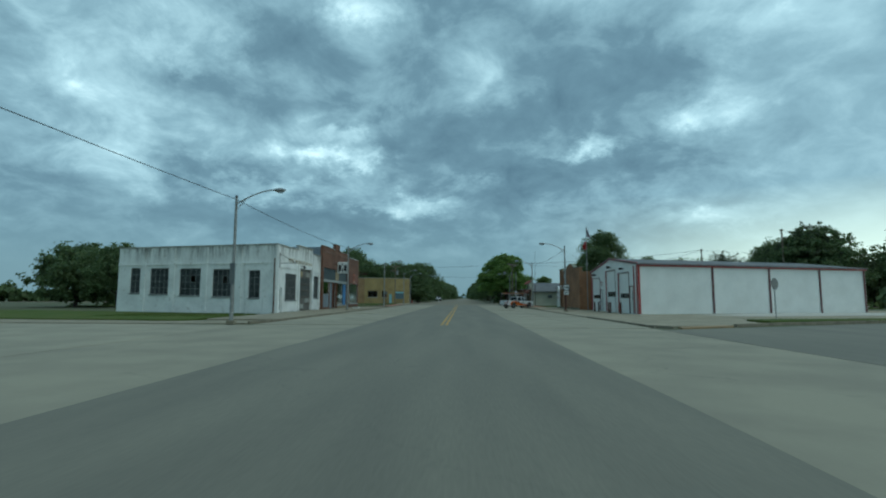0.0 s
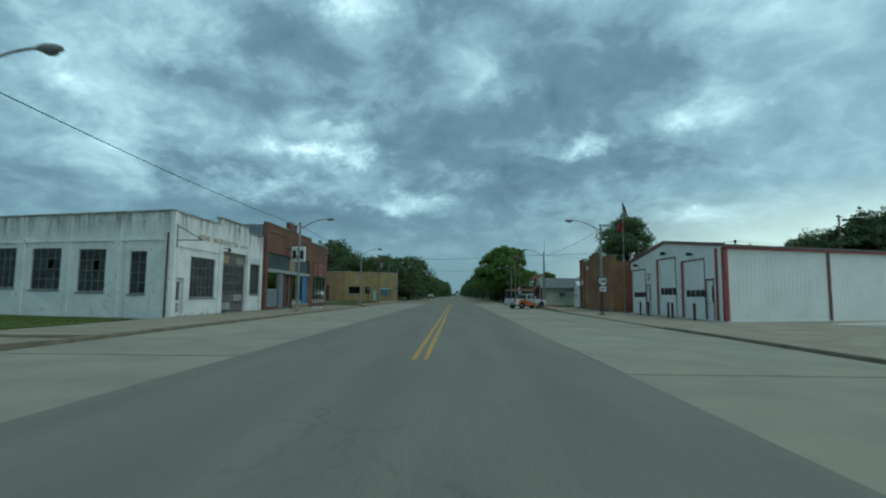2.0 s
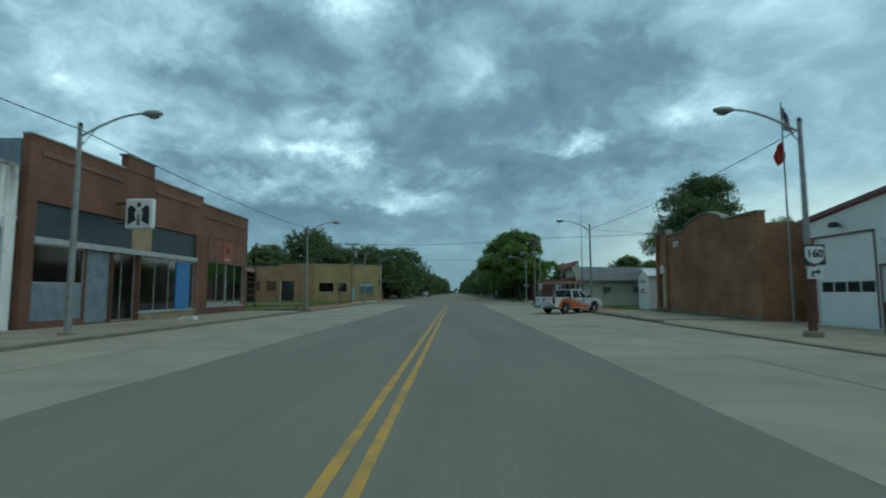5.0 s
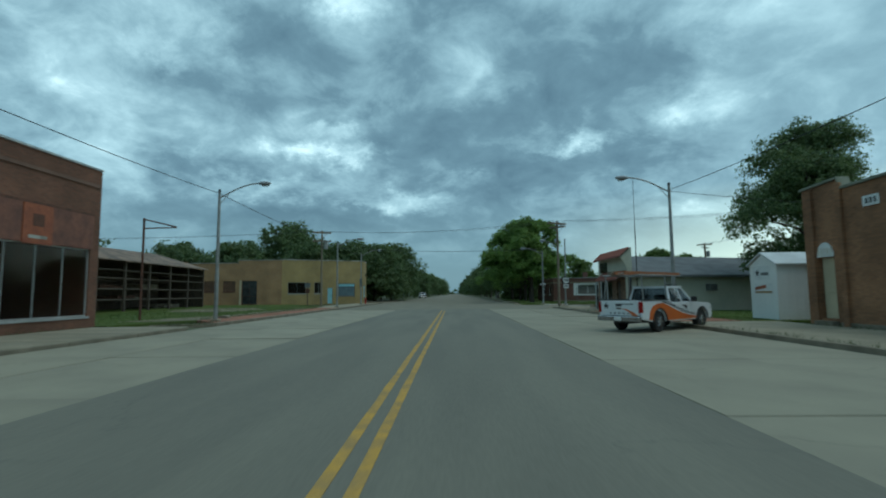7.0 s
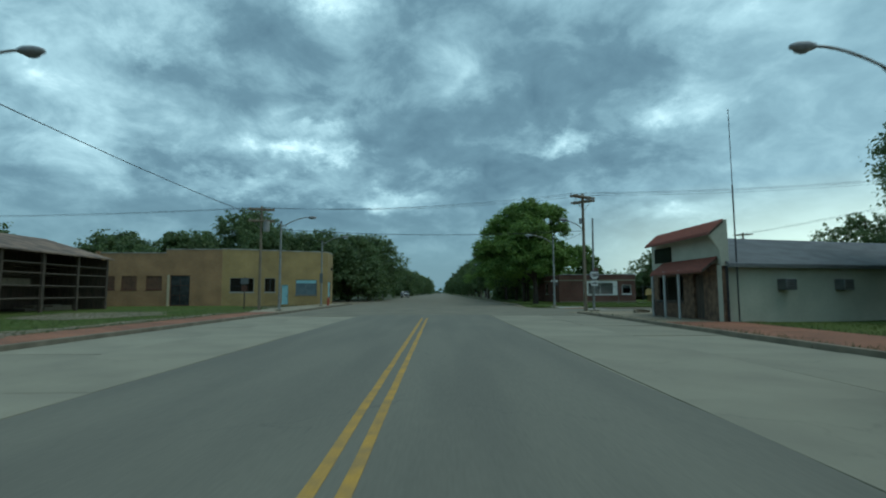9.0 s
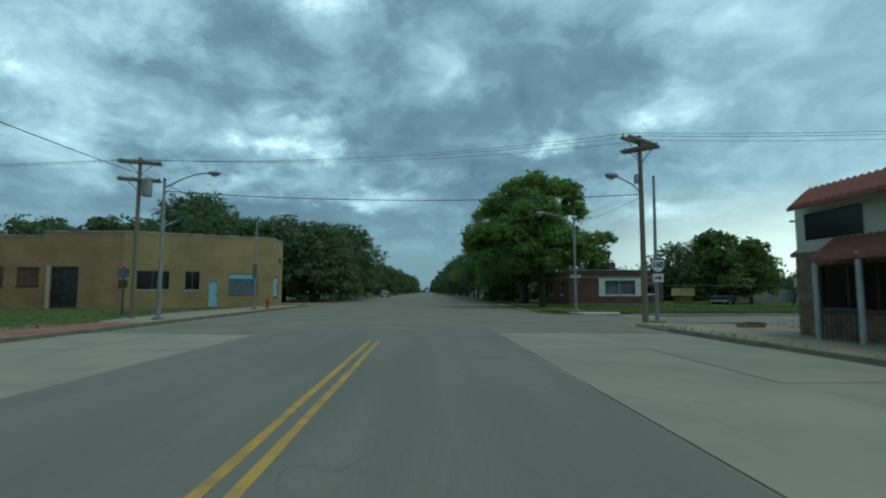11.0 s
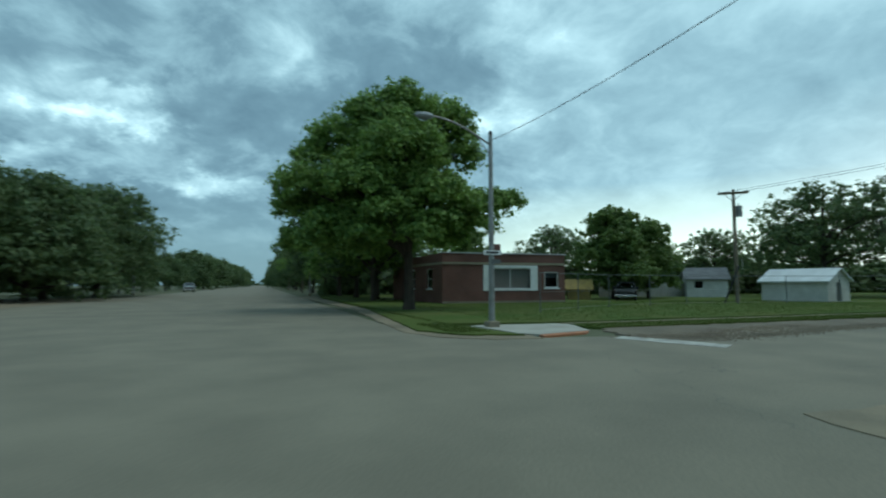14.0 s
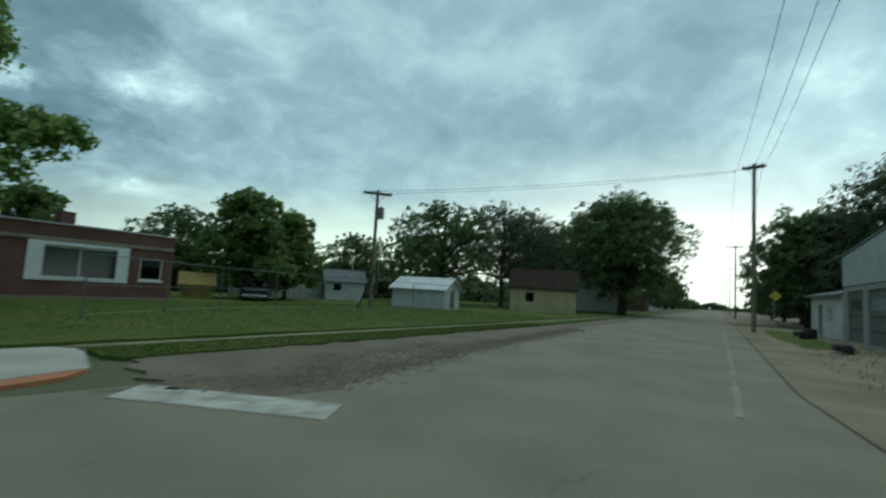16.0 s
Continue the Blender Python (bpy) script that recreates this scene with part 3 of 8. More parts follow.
def face_frame(a, b, outward):
    """Axes of a wall from a to b: s along it, d outwards, z up. outward: any point in front of it."""
    a, b = Vector((*a, 0)), Vector((*b, 0))
    s = (b - a).normalized()
    d = Vector((-s.y, s.x, 0))
    if d.dot(Vector((*outward, 0)) - a) < 0:
        d = -d
    m = Matrix.Identity(4)
    for i, v in enumerate((s, d, Vector((0, 0, 1)))):
        for j in range(3):
            m[j][i] = v[j]
    m.translation = a
    return m, (b - a).length


def wall(m, length, height, holes=(), thick=0.25, z0=0.0, s0=0.0):
    """A wall with real openings. holes: (s0, z0, s1, z1)."""
    ss = sorted({s0, length, *[h[0] for h in holes], *[h[2] for h in holes]})
    zs = sorted({z0, height, *[h[1] for h in holes], *[h[3] for h in holes]})
    ss = [s for s in ss if s0 <= s <= length]
    zs = [z for z in zs if z0 <= z <= height]
    solid = {}
    for i in range(len(ss) - 1):
        for j in range(len(zs) - 1):
            cs, cz = (ss[i] + ss[i + 1]) / 2, (zs[j] + zs[j + 1]) / 2
            solid[i, j] = not any(h[0] < cs < h[2] and h[1] < cz < h[3] for h in holes)
    bm = bmesh.new()
    cache = {}

    def v(i, d, j):
        key = (i, d, j)
        if key not in cache:
            cache[key] = bm.verts.new((ss[i], -d * thick, zs[j]))
        return cache[key]

    for (i, j), full in solid.items():
        if not full:
            continue
        bm.faces.new((v(i, 0, j), v(i + 1, 0, j), v(i + 1, 0, j + 1), v(i, 0, j + 1)))
        bm.faces.new((v(i, 1, j), v(i, 1, j + 1), v(i + 1, 1, j + 1), v(i + 1, 1, j)))
        for di, dj, quad in ((-1, 0, ((i, j), (i, j + 1))), (1, 0, ((i + 1, j), (i + 1, j + 1))), (0, -1, ((i, j), (i + 1, j))), (0, 1, ((i, j + 1), (i + 1, j + 1)))):
            if not solid.get((i + di, j + dj), False):
                (p, q), (r, t) = quad
                bm.faces.new((v(p, 0, q), v(r, 0, t), v(r, 1, t), v(p, 1, q)))
    bmesh.ops.recalc_face_normals(bm, faces=bm.faces)
    bm.transform(m)
    return bm


def window(parent, m, s0, z0, s1, z1, cols=1, rows=1, frame_mat=None, glass=None, bar=0.05, sill=True, inset=0.1, name="window", label="", sill_mat=None, broken=(), dusty=False):
    """A window: frame with bars as the part, with each pane under it."""
    frame_mat, glass = frame_mat or DARKMETAL, glass or DARKGLASS
    d0, d1 = -inset - 0.03, -inset + 0.03
    ring = wall(m @ Matrix.Translation((0, d1, 0)), s1, z1, [(s0 + bar, z0 + bar, s1 - bar, z1 - bar)], thick=0.06, z0=z0, s0=s0)
    thin = bar * 0.55
    xs = [s0 + bar + (s1 - s0 - 2 * bar) * k / cols for k in range(cols + 1)]
    zs = [z0 + bar + (z1 - z0 - 2 * bar) * k / rows for k in range(rows + 1)]
    w = part(name, ring, frame_mat, parent, label)
    for x in xs[1:-1]:
        part("glazing_bar", bx(x - thin / 2, d0 + 0.006, z0 + bar, x + thin / 2, d1 - 0.006, z1 - bar, m=m), frame_mat, w)
    for z in zs[1:-1]:
        part("glazing_bar", bx(s0 + bar, d0 + 0.009, z - thin / 2, s1 - bar, d1 - 0.009, z + thin / 2, m=m), frame_mat, w)
    for i in range(cols):
        for j in range(rows):
            if (i, j) in broken:
                continue
            pane_mat = DUSTGLASS if dusty else glass
            p = part("pane", bx(xs[i] + 0.004, -inset - 0.004, zs[j] + 0.004, xs[i + 1] - 0.004, -inset + 0.004, zs[j + 1] - 0.004, m=m), pane_mat, w)
            p.visible_shadow = False
    if sill:
        part("sill", bx(s0 - 0.06, -inset + 0.03, z0 - 0.09, s1 + 0.06, 0.05, z0 - 0.002, m=m), sill_mat or frame_mat, w)
    return w


def plate(m, s0, z0, s1, z1, d0, d1):
    return bx(s0, d0, z0, s1, d1, z1, m=m)


def words(text, size, m, material, parent, name="lettering", label="", depth=0.006, bold=0.0, squeeze=1.0):
    """Lettering lying on a wall frame, centred on the frame's origin."""
    cu = bpy.data.curves.new(name, "FONT")
    cu.offset = bold
    cu.body, cu.size, cu.align_x, cu.align_y, cu.extrude = text, size, "CENTER", "CENTER", depth
    tmp = bpy.data.objects.new(name, cu)
    scene.collection.objects.link(tmp)
    me = bpy.data.meshes.new_from_object(tmp)
    bpy.data.objects.remove(tmp)
    bm = bmesh.new()
    bm.from_mesh(me)
    bm.transform(m @ pose(0, 0, 0, 90) @ Matrix.Diagonal((squeeze, 1, 1, 1)))
    return part(name, bm, material, parent, label)


def facing(x, y, z, turn=0.0):
    """Frame of a sign at a place that faces the -y side; turn about z."""
    return pose(x, y, z, 0, 0, turn)

# ---- ground, streets and pavements ----


def jagged(points, seed, step=1.2, amp=0.18):
    """A polygon with an uneven outline."""
    rng = random.Random(seed)
    out = []
    for i, p in enumerate(points):
        q = points[(i + 1) % len(points)]
        a, b = Vector(p), Vector(q)
        n = max(1, min(60, int((b - a).length / step)))
        for k in range(n):
            c = a.lerp(b, k / n)
            out.append((c.x + rng.uniform(-amp, amp), c.y + rng.uniform(-amp, amp)))
    return out


slab("ground", polygon([(-1500, -900), (1500, -900), (1500, 2500), (-1500, 2500)], -0.4, -0.03), FIELD, "flat rough grassland reaching the horizon", "ground")
slab("road_main", polygon([(-10.9, -80), (9.0, -80), (9.0, 108), (7.7, 112), (7.7, 900), (-10.5, 900), (-10.9, 120)], -0.3, -0.02), CONCRETE, "wide grey concrete main street with parking strips", "road")
slab("road_lanes", polygon(jagged([(-5.05, -80), (2.95, -80), (2.95, 96.5), (-5.05, 96.5)], 9, step=0.8, amp=0.045), -0.1, 0.002), ASPHALT, "worn grey asphalt driving lanes", "road")
slab("road_far", polygon([(-10.75, 95.0), (9.1, 95.0), (9.1, 98.2), (9.9, 99.1), (14.2, 99.6), (20, 100.35), (88, 103.1), (400, 116), (400, 125), (88, 111.2), (34, 108.6), (14, 107.6), (10.6, 108.2), (8.9, 108.5), (7.95, 109.8), (7.7, 112), (7.7, 900), (-10.4, 900), (-10.75, 120)], -0.1, -0.001), CROSSING, "worn grey street crossing and side road", "road")
slab("road_side_south", polygon([(9.02, -6), (300, 70), (300, 115), (27.6, 31.2), (9.02, 22.8)], -0.3, -0.015), ASPHALT, "dark asphalt side street", "road")
slab("road_side_west", polygon([(-10.92, -6), (-10.92, 25.5), (-16, 25.8), (-200, 40), (-200, 0)], -0.3, -0.015), CONCRETE, "pale concrete side street", "road")
slab("road_north_west", polygon([(-10.52, 130), (-10.52, 146), (-200, 150), (-200, 130)], -0.3, -0.012), DIRT, "pale dusty side road", "road")
# the doubled yellow line
for x in (-1.06, -0.80):
    slab("centre_line", polygon(jagged([(x - 0.055, 25.6), (x + 0.055, 25.6), (x + 0.055, 92.5), (x - 0.055, 92.5)], 3, step=1.1, amp=0.008), 0.0025, 0.007), YELLOW, "faded yellow painted centre line", "road marking")
slab("stop_bar", polygon([(12.25, 107.35), (12.9, 107.8), (13.9, 105.25), (13.25, 104.9)], 0.0035, 0.009), WHITEPAINT, "worn white painted stop bar", "road marking")
slab("edge_line", polygon(jagged([(17.0, 101.13), (17.0, 101.22), (24, 101.45), (88, 104.0), (300, 112.8), (300, 112.6), (88, 103.85), (24, 101.35)], 31, 1.0, 0.012), 0.0035, 0.009), FAINTPAINT, "thin white painted edge line", "road marking")
slab("mud_patch", polygon(jagged([(12.9, 107.3), (14.2, 106.5), (15.2, 107.2), (18, 107.6), (24, 108.0), (34, 108.6), (60, 109.9), (60, 111.1), (34, 109.9), (22, 109.9), (17, 109.9), (15.4, 110.1), (14.2, 110.3), (13.5, 109.2)], 12, step=0.25, amp=0.2), -0.1, 0.009), MUDGRAVEL, "brown mud and gravel along the road edge", "mud")
slab("mud_puddle", polygon(jagged([(14.0, 107.5), (15.2, 107.3), (16.6, 107.9), (17.6, 108.5), (16.0, 108.9), (14.6, 108.5)], 71, step=0.2, amp=0.16), -0.1, 0.013), MUD, "dark wet mud in a hollow of the road edge", "mud")
slab("gravel_lot", polygon(jagged([(12.4, 107.7), (13.2, 106.6), (14.3, 105.9), (15.8, 106.4), (20, 107.2), (34, 108.3), (60, 109.6), (60, 110.1), (34, 109.2), (20, 108.4), (14, 107.8)], 14, step=0.3, amp=0.14), -0.1, 0.0045), MUDGRAVEL, "loose gravel spread over the road edge", "gravel")


slab("lawn", polygon(jagged([(-60, 33), (-16.4, 28.5), (-16.4, 39.2), (-38, 47), (-60, 50)], 1), -0.1, 0.10), GRASS, "strip of short green grass beside the white building", "lawn")
slab("lawn", polygon(jagged([(-60, 73), (-15.4, 73), (-13.6, 77), (-13.6, 99), (-15, 108), (-22, 118), (-60, 122)], 2), -0.1, 0.105), GRASS, "vacant lot of patchy green grass", "lawn")
slab("bare_patch", polygon(jagged([(-17, 76), (-13.7, 77.5), (-13.6, 99), (-14.6, 98), (-15, 90), (-14.8, 84), (-16.5, 79)], 22, step=0.5, amp=0.3), -0.1, 0.112), DIRT, "bare dusty earth along the brick strip", "ground")
slab("bare_patch", polygon(jagged([(-24, 92), (-19, 90), (-17, 96), (-20, 101), (-26, 99)], 23, step=0.6, amp=0.4), -0.1, 0.112), DIRT, "bare dusty earth in the grass", "ground")
slab("lawn", polygon(jagged([(12.6, 73.3), (60, 73.3), (60, 86.0), (12.6, 86.0)], 3), -0.1, 0.10), GRASS, "green lawn beside the beige building", "lawn")
slab("lawn", polygon(jagged([(17.5, 29.0), (60, 41.5), (60, 43.5), (17.5, 31.2)], 4, amp=0.1), -0.1, 0.14), GRASS, "narrow green verge beside the side street", "lawn")
slab("lawn", polygon(jagged([(9.6, 112.7), (13, 112.2), (30, 112.1), (60, 112.7), (120, 115.5), (120, 200), (14, 200), (9.6, 150)], 5, step=0.5, amp=0.1), -0.1, 0.07), GRASS, "large mown green lawn round the brick house", "lawn")
slab("lawn", polygon(jagged([(13.6, 109.9), (24, 110.0), (60, 111.1), (60, 111.75), (13.6, 111.25)], 6, step=0.3, amp=0.12), -0.1, 0.05), GRASS, "green verge between footpath and road", "lawn")
slab("lawn", polygon(jagged([(8.0, 111.0), (8.9, 109.3), (10.35, 108.75), (10.0, 111.2), (9.65, 113), (9.65, 150), (9.45, 150), (9.3, 124.4), (8.25, 113.2)], 7, step=0.3, amp=0.07), -0.1, 0.055), GRASS, "green verge at the street corner", "lawn")
slab("gravel_lot", polygon(jagged([(7.5, 160), (9.5, 160), (9.35, 124.4), (8.3, 113.2), (8.1, 111.0), (9.0, 109.4), (10.6, 108.9), (10.5, 108.0), (9.2, 108.2), (8.1, 109.2), (7.55, 110.8), (7.7, 113.5), (8.5, 124)], 15, step=0.35, amp=0.1), -0.1, 0.012), DIRT, "dusty dirt edge between grass and street", "dirt")
slab("gravel_lot", polygon([(14.2, 93), (14.2, 99.55), (20, 100.3), (88, 103.05), (400, 115.95), (400, 60), (60, 60), (60, 92)], -0.2, 0.0), DIRT, "bare gravel lot and road shoulder", "ground")
slab("lawn", polygon(jagged([(36, 97.2), (52, 98.2), (56, 99.6), (44, 99.9), (34, 98.9)], 33, step=0.4, amp=0.25), -0.1, 0.012), GRASS, "patch of rough grass before the garage", "lawn")
slab("gravel_lot", polygon([(-60, 124), (-10.6, 129), (-10.6, 160), (-30, 160)], -0.2, -0.018), DIRT, "bare dusty ground under the trees", "ground")
slab("driveway", polygon([(9.35, 24.6), (16.5, 27.2), (17.4, 31.4), (60, 44.5), (60, 60), (14.6, 60), (14.6, 61), (12.6, 61), (9.35, 61)], -0.2, 0.045), SIDEWALK, "worn concrete forecourt of the metal garage", "pavement")
slab("driveway", polygon([(19, 41.2), (23, 39.4), (60, 50), (60, 56), (28, 46.6)], -0.1, 0.06), PALECON, "newer pale concrete pad beside the garage", "pavement")
slab("brick_strip", polygon([(-13.5, 77.2), (-11.2, 74.5), (-11.2, 99.5), (-13.5, 99.5)], -0.1, 0.118), PAVER, "old red brick pavement strip", "pavement")
slab("brick_strip", polygon([(9.35, 73.4), (12.5, 73.4), (12.5, 86.2), (9.35, 86.2)], -0.1, 0.118), PAVER, "old red brick pavement strip", "pavement")
slab("pavement", polygon([(9.35, 61.02), (13.9, 61.02), (13.9, 73.38), (9.35, 73.38)], -0.2, 0.102), SIDEWALK, "grey concrete pavement before the brick hall", "pavement")
slab("pavement", polygon([(9.35, 86.22), (14.0, 86.22), (14.0, 97.6), (9.9, 99.0), (9.35, 98.6)], -0.2, 0.102), SAND, "sandy gravel pavement at the corner", "pavement")
slab("apron", polygon(jagged([(-34, 26.2), (-16.4, 25.9), (-11.7, 26.4), (-11.2, 29.4), (-15.4, 29.4), (-16.4, 28.9), (-34, 31.4)], 81, 0.6, 0.08), -0.1, 0.03), SIDEWALK, "dusty tan concrete apron at the street corner", "pavement")
slab("sand_spill", polygon(jagged([(9.05, 96.8), (8.8, 99.3), (9.2, 100.4), (10.6, 100.5), (14.1, 100.3), (14.1, 99.5), (9.5, 99.2)], 61, 0.3, 0.1), -0.05, 0.012), SAND, "sand and gravel spilled round the street corner", "gravel")
slab("footpath", polygon(jagged([(13.45, 111.82), (30, 111.75), (60, 112.3), (60, 111.85), (30, 111.32), (13.75, 111.4)], 52, 0.5, 0.04), -0.1, 0.052), TANPATH, "old tan concrete footpath half grown over", "pavement")
slab("kerb_ramp", polygon([(10.2, 111.95), (10.6, 112.15), (13.4, 111.85), (13.7, 111.35), (12.9, 109.25), (10.9, 108.72), (10.5, 109.2)], -0.1, 0.036), NEWCON, "pale new concrete kerb ramp", "pavement")
slab("tactile_strip", polygon([(10.35, 24.3), (13.3, 26.0), (13.5, 25.35), (10.3, 23.75)], -0.1, 0.05), TANPAVE, "faded orange tactile paving at the corner", "pavement")
slab("tactile_strip", polygon([(10.75, 108.3), (12.4, 108.75), (12.85, 109.22), (10.85, 108.7)], -0.1, 0.03), ORANGEPAVE, "orange tactile paving at the kerb ramp", "pavement")
slab("pavement", polygon([(-15.6, 100), (-11.2, 99.52), (-11.2, 127), (-13.3, 127.5), (-14, 127)], -0.2, 0.102), SIDEWALK, "dusty concrete pavement before the tan building", "pavement")


def kerb(points, width=0.16, z=0.135):
    for (x0, y0), (x1, y1) in zip(points, points[1:]):
        a, b = Vector((x0, y0, 0)), Vector((x1, y1, 0))
        L = (b - a).length
        n = max(1, round(L / 3.0))
        s = (b - a).normalized()
        ang = math.degrees(math.atan2(s.y, s.x))
        step = L / n
        bm = bx(0.008, -width / 2, -0.2, step - 0.008, width / 2, z, bevel=0.012)
        first = part("kerb", bm, KERB)
        tagged(first, "weathered grey concrete kerb stone", "kerb", kind="structure")
        first.matrix_basis = pose(x0, y0, 0, 0, 0, ang)
        for k in range(1, n):
            o = new("kerb", first.data)
            tagged(o, "weathered grey concrete kerb stone", "kerb", kind="structure")
            p = a + s * step * k
            o.matrix_basis = pose(p.x, p.y, 0, 0, 0, ang)


kerb([(-11.6, 26.7), (-11.1, 28.6), (-11.05, 71.5)], z=0.11)
kerb([(-13.2, 72.6), (-11.1, 74.2), (-11.05, 100), (-11.05, 127), (-12.2, 128.8), (-15, 129.6)])
kerb([(30, 33.0), (17.2, 27.6), (13.7, 25.6)])
kerb([(10.0, 24.0), (9.25, 25.0)], z=0.1)
kerb([(9.25, 25.0), (9.2, 37)], z=0.1)
kerb([(9.2, 37), (9.2, 59)], z=0.05)
kerb([(9.2, 59), (9.2, 95.5)])
kerb([(9.2, 95.5), (9.2, 98.2), (9.6, 99.2), (11.5, 99.3), (14.2, 99.6)], z=0.075)

# pavement slabs along the left side and the garage side, laid with joints


def paving(name, x0, y0, x1, y1, nx, ny, z, label, material, thick=0.12, gap=0.008):
    base = tagged(new(name), label, "pavement", kind="structure")
    base.matrix_basis = pose(x0, y0, 0)
    w, d = (x1 - x0) / nx, (y1 - y0) / ny
    mesh = None
    rng = random.Random(int(x0 * 7 + y0))
    for i in range(nx):
        for j in range(ny):
            if mesh is None:
                o = part("slab", bx(gap, gap, z - thick, w - gap, d - gap, z, bevel=gap), material, base, local=True)
                mesh = o.data
            else:
                o = new("slab", mesh)
                o.parent = base
            o.matrix_basis = pose(i * w, j * d, rng.uniform(-0.006, 0.004), rng.uniform(-0.12, 0.12), rng.uniform(-0.12, 0.12), 0)
    return base


paving("pavement", -15.4, 29.5, -11.14, 72.0, 3, 26, 0.125, "worn concrete slab pavement before the shops", SIDEWALK)
paving("pavement", -10.95, 26, -5.1, 95.2, 2, 15, -0.004, "pale concrete parking strip panels", CONCRETE, gap=0.004)
paving("pavement", 3.0, 24, 9.1, 95.2, 2, 15, -0.004, "pale concrete parking strip panels", CONCRETE, gap=0.004)

# ---- white workshop building ----
WF = (-15.5, 40.9)
wb = thing("workshop_building", "single-storey white workshop with peeling paint and steel windows", "building", (*WF, 0))
mF, LF = face_frame(WF, (-15.5, 53.35), (0, 45))
holes = [(0.55, 0.15, 1.35, 2.25), (1.95, 1.15, 4.9, 3.55), (5.95, 0.12, 9.55, 4.2), (10.25, 1.35, 12.0, 3.65)]
part("wall", wall(mF, LF, 5.85, holes), STUCCO, wb)
mS, LS = face_frame(WF, (-15.5 - 16.2, 40.9 + 3.55), (-15, 0))
side_holes = [(1.63, 1.35, 2.75, 3.7), (4.4, 1.45, 6.35, 3.85), (7.6, 1.55, 9.8, 3.95), (11.0, 1.65, 13.0, 4.0), (14.1, 1.75, 15.2, 4.05)]
part("wall", wall(mS, LS, 5.85, side_holes, s0=0.01), STUCCO, wb)
mB, LB = face_frame((-31.7, 44.45), (-31.7, 56), (-60, 50))
part("wall", wall(mB, LB, 5.6), STUCCO, wb)
part("wall", wall(*face_frame((-31.4, 56), (-15.75, 53.3), (-20, 90)), 5.6), STUCCO, wb)
part("roof", polygon([(-15.8, 41.3), (-15.8, 53.1), (-31.4, 55.7), (-31.4, 44.8)], 5.35, 5.5), TARROOF, wb)
part("floor", polygon([(-15.8, 41.3), (-15.8, 53.1), (-31.4, 55.7), (-31.4, 44.8)], 0.02, 0.1), INTERIOR, wb)
# raised parapet over the shop door, coping and ledges
part("parapet", plate(mF, 5.3, 4.55, 9.75, 6.3, -0.2, 0.006), STUCCO, wb)
part("parapet_cap", plate(mF, 5.25, 6.3, 9.8, 6.37, -0.3, 0.14), STAIN, wb)
part("coping", plate(mF, 0.0, 5.85, 5.25, 5.95, -0.3, 0.06), STAIN, wb, "dark weathered coping")
part("coping", plate(mF, 9.8, 5.85, LF, 5.95, -0.3, 0.06), STAIN, wb, "dark weathered coping")
part("coping", plate(mS, 0.0, 5.852, LS, 5.96, -0.3, 0.07), STAIN, wb, "dark weathered coping")
part("ledge", plate(mF, 0.02, 3.98, 5.25, 4.12, 0.0, 0.06), STUCCO, wb)
part("ledge", plate(mF, 9.8, 3.98, LF, 4.12, 0.0, 0.06), STUCCO, wb)
part("ledge", plate(mS, 0.02, 4.28, LS, 4.4, 0.0, 0.06), STUCCO, wb)
for s in (0.0, 5.25, 9.6, 11.95):
    part("pilaster", plate(mF, s, 0.0, s + 0.42, 5.84 if s < 5 or s > 9.7 else 4.54, 0.002, 0.09), STUCCO, wb)
for s in (0.0, 3.4, 6.9, 10.3, 13.5):
    part("pilaster", plate(mS, s + 0.02, 0.0, s + 0.4, 5.83, 0.002, 0.07), STUCCO, wb)
for s0, z0, s1, z1 in side_holes:
    wide = s1 - s0 > 1.5
    window(wb, mS, s0, z0, s1, z1, 4 if wide else 2, 4, WINSTEEL, broken={(1, 2)} if s0 in (4.4, 7.6) else (), label="grey steel grid window with dusty panes", dusty=True)
window(wb, mF, 1.95, 1.15, 4.9, 3.55, 6, 4, WINSTEEL, label="grey steel grid window with dusty panes", dusty=True)
window(wb, mF, 10.25, 1.35, 12.0, 3.65, 3, 4, WINSTEEL, label="grey steel grid window with dusty panes", dusty=True)
# sectional shop door with small panes
sd = part("shop_door", plate(mF, 5.98, 0.13, 9.52, 4.18, -0.22, -0.16), WORNDOOR, wb, "grey weathered timber shop door with rows of panes")
for r in range(3):
    for c in range(6):
        s = 6.15 + c * 0.56
        p = part("pane", plate(mF, s, 1.55 + r * 0.62, s + 0.44, 2.03 + r * 0.62, -0.158, -0.15), DUSTGLASS, sd)
for r in range(5):
    part("rail", plate(mF, 6.0, 0.15 + r * 0.62, 9.5, 0.21 + r * 0.62, -0.15, -0.135), DARKWOOD, sd)
part("door_head", plate(mF, 5.98, 3.62, 9.52, 4.18, -0.155, -0.12), WORNDOOR, sd)
for s0, s1, z0, z1, patch in ((6.1, 7.0, 3.42, 3.95, PLYWOOD), (7.2, 7.75, 3.4, 3.9, WORNDOOR), (8.1, 9.3, 3.45, 3.9, STAIN), (6.2, 7.4, 0.35, 0.8, GREYBOARD), (7.9, 9.2, 0.9, 1.35, GREYBOARD)):
    part("patch_board", plate(mF, s0, z0, s1, z1, -0.132, -0.11), patch, sd)
ed = part("entry_door", plate(mF, 0.58, 0.16, 1.32, 2.22, -0.2, -0.15), SIGNWHITE, wb, "white half-glazed door")
part("pane", plate(mF, 0.72, 1.0, 1.18, 2.05, -0.148, -0.14), DARKGLASS, ed)
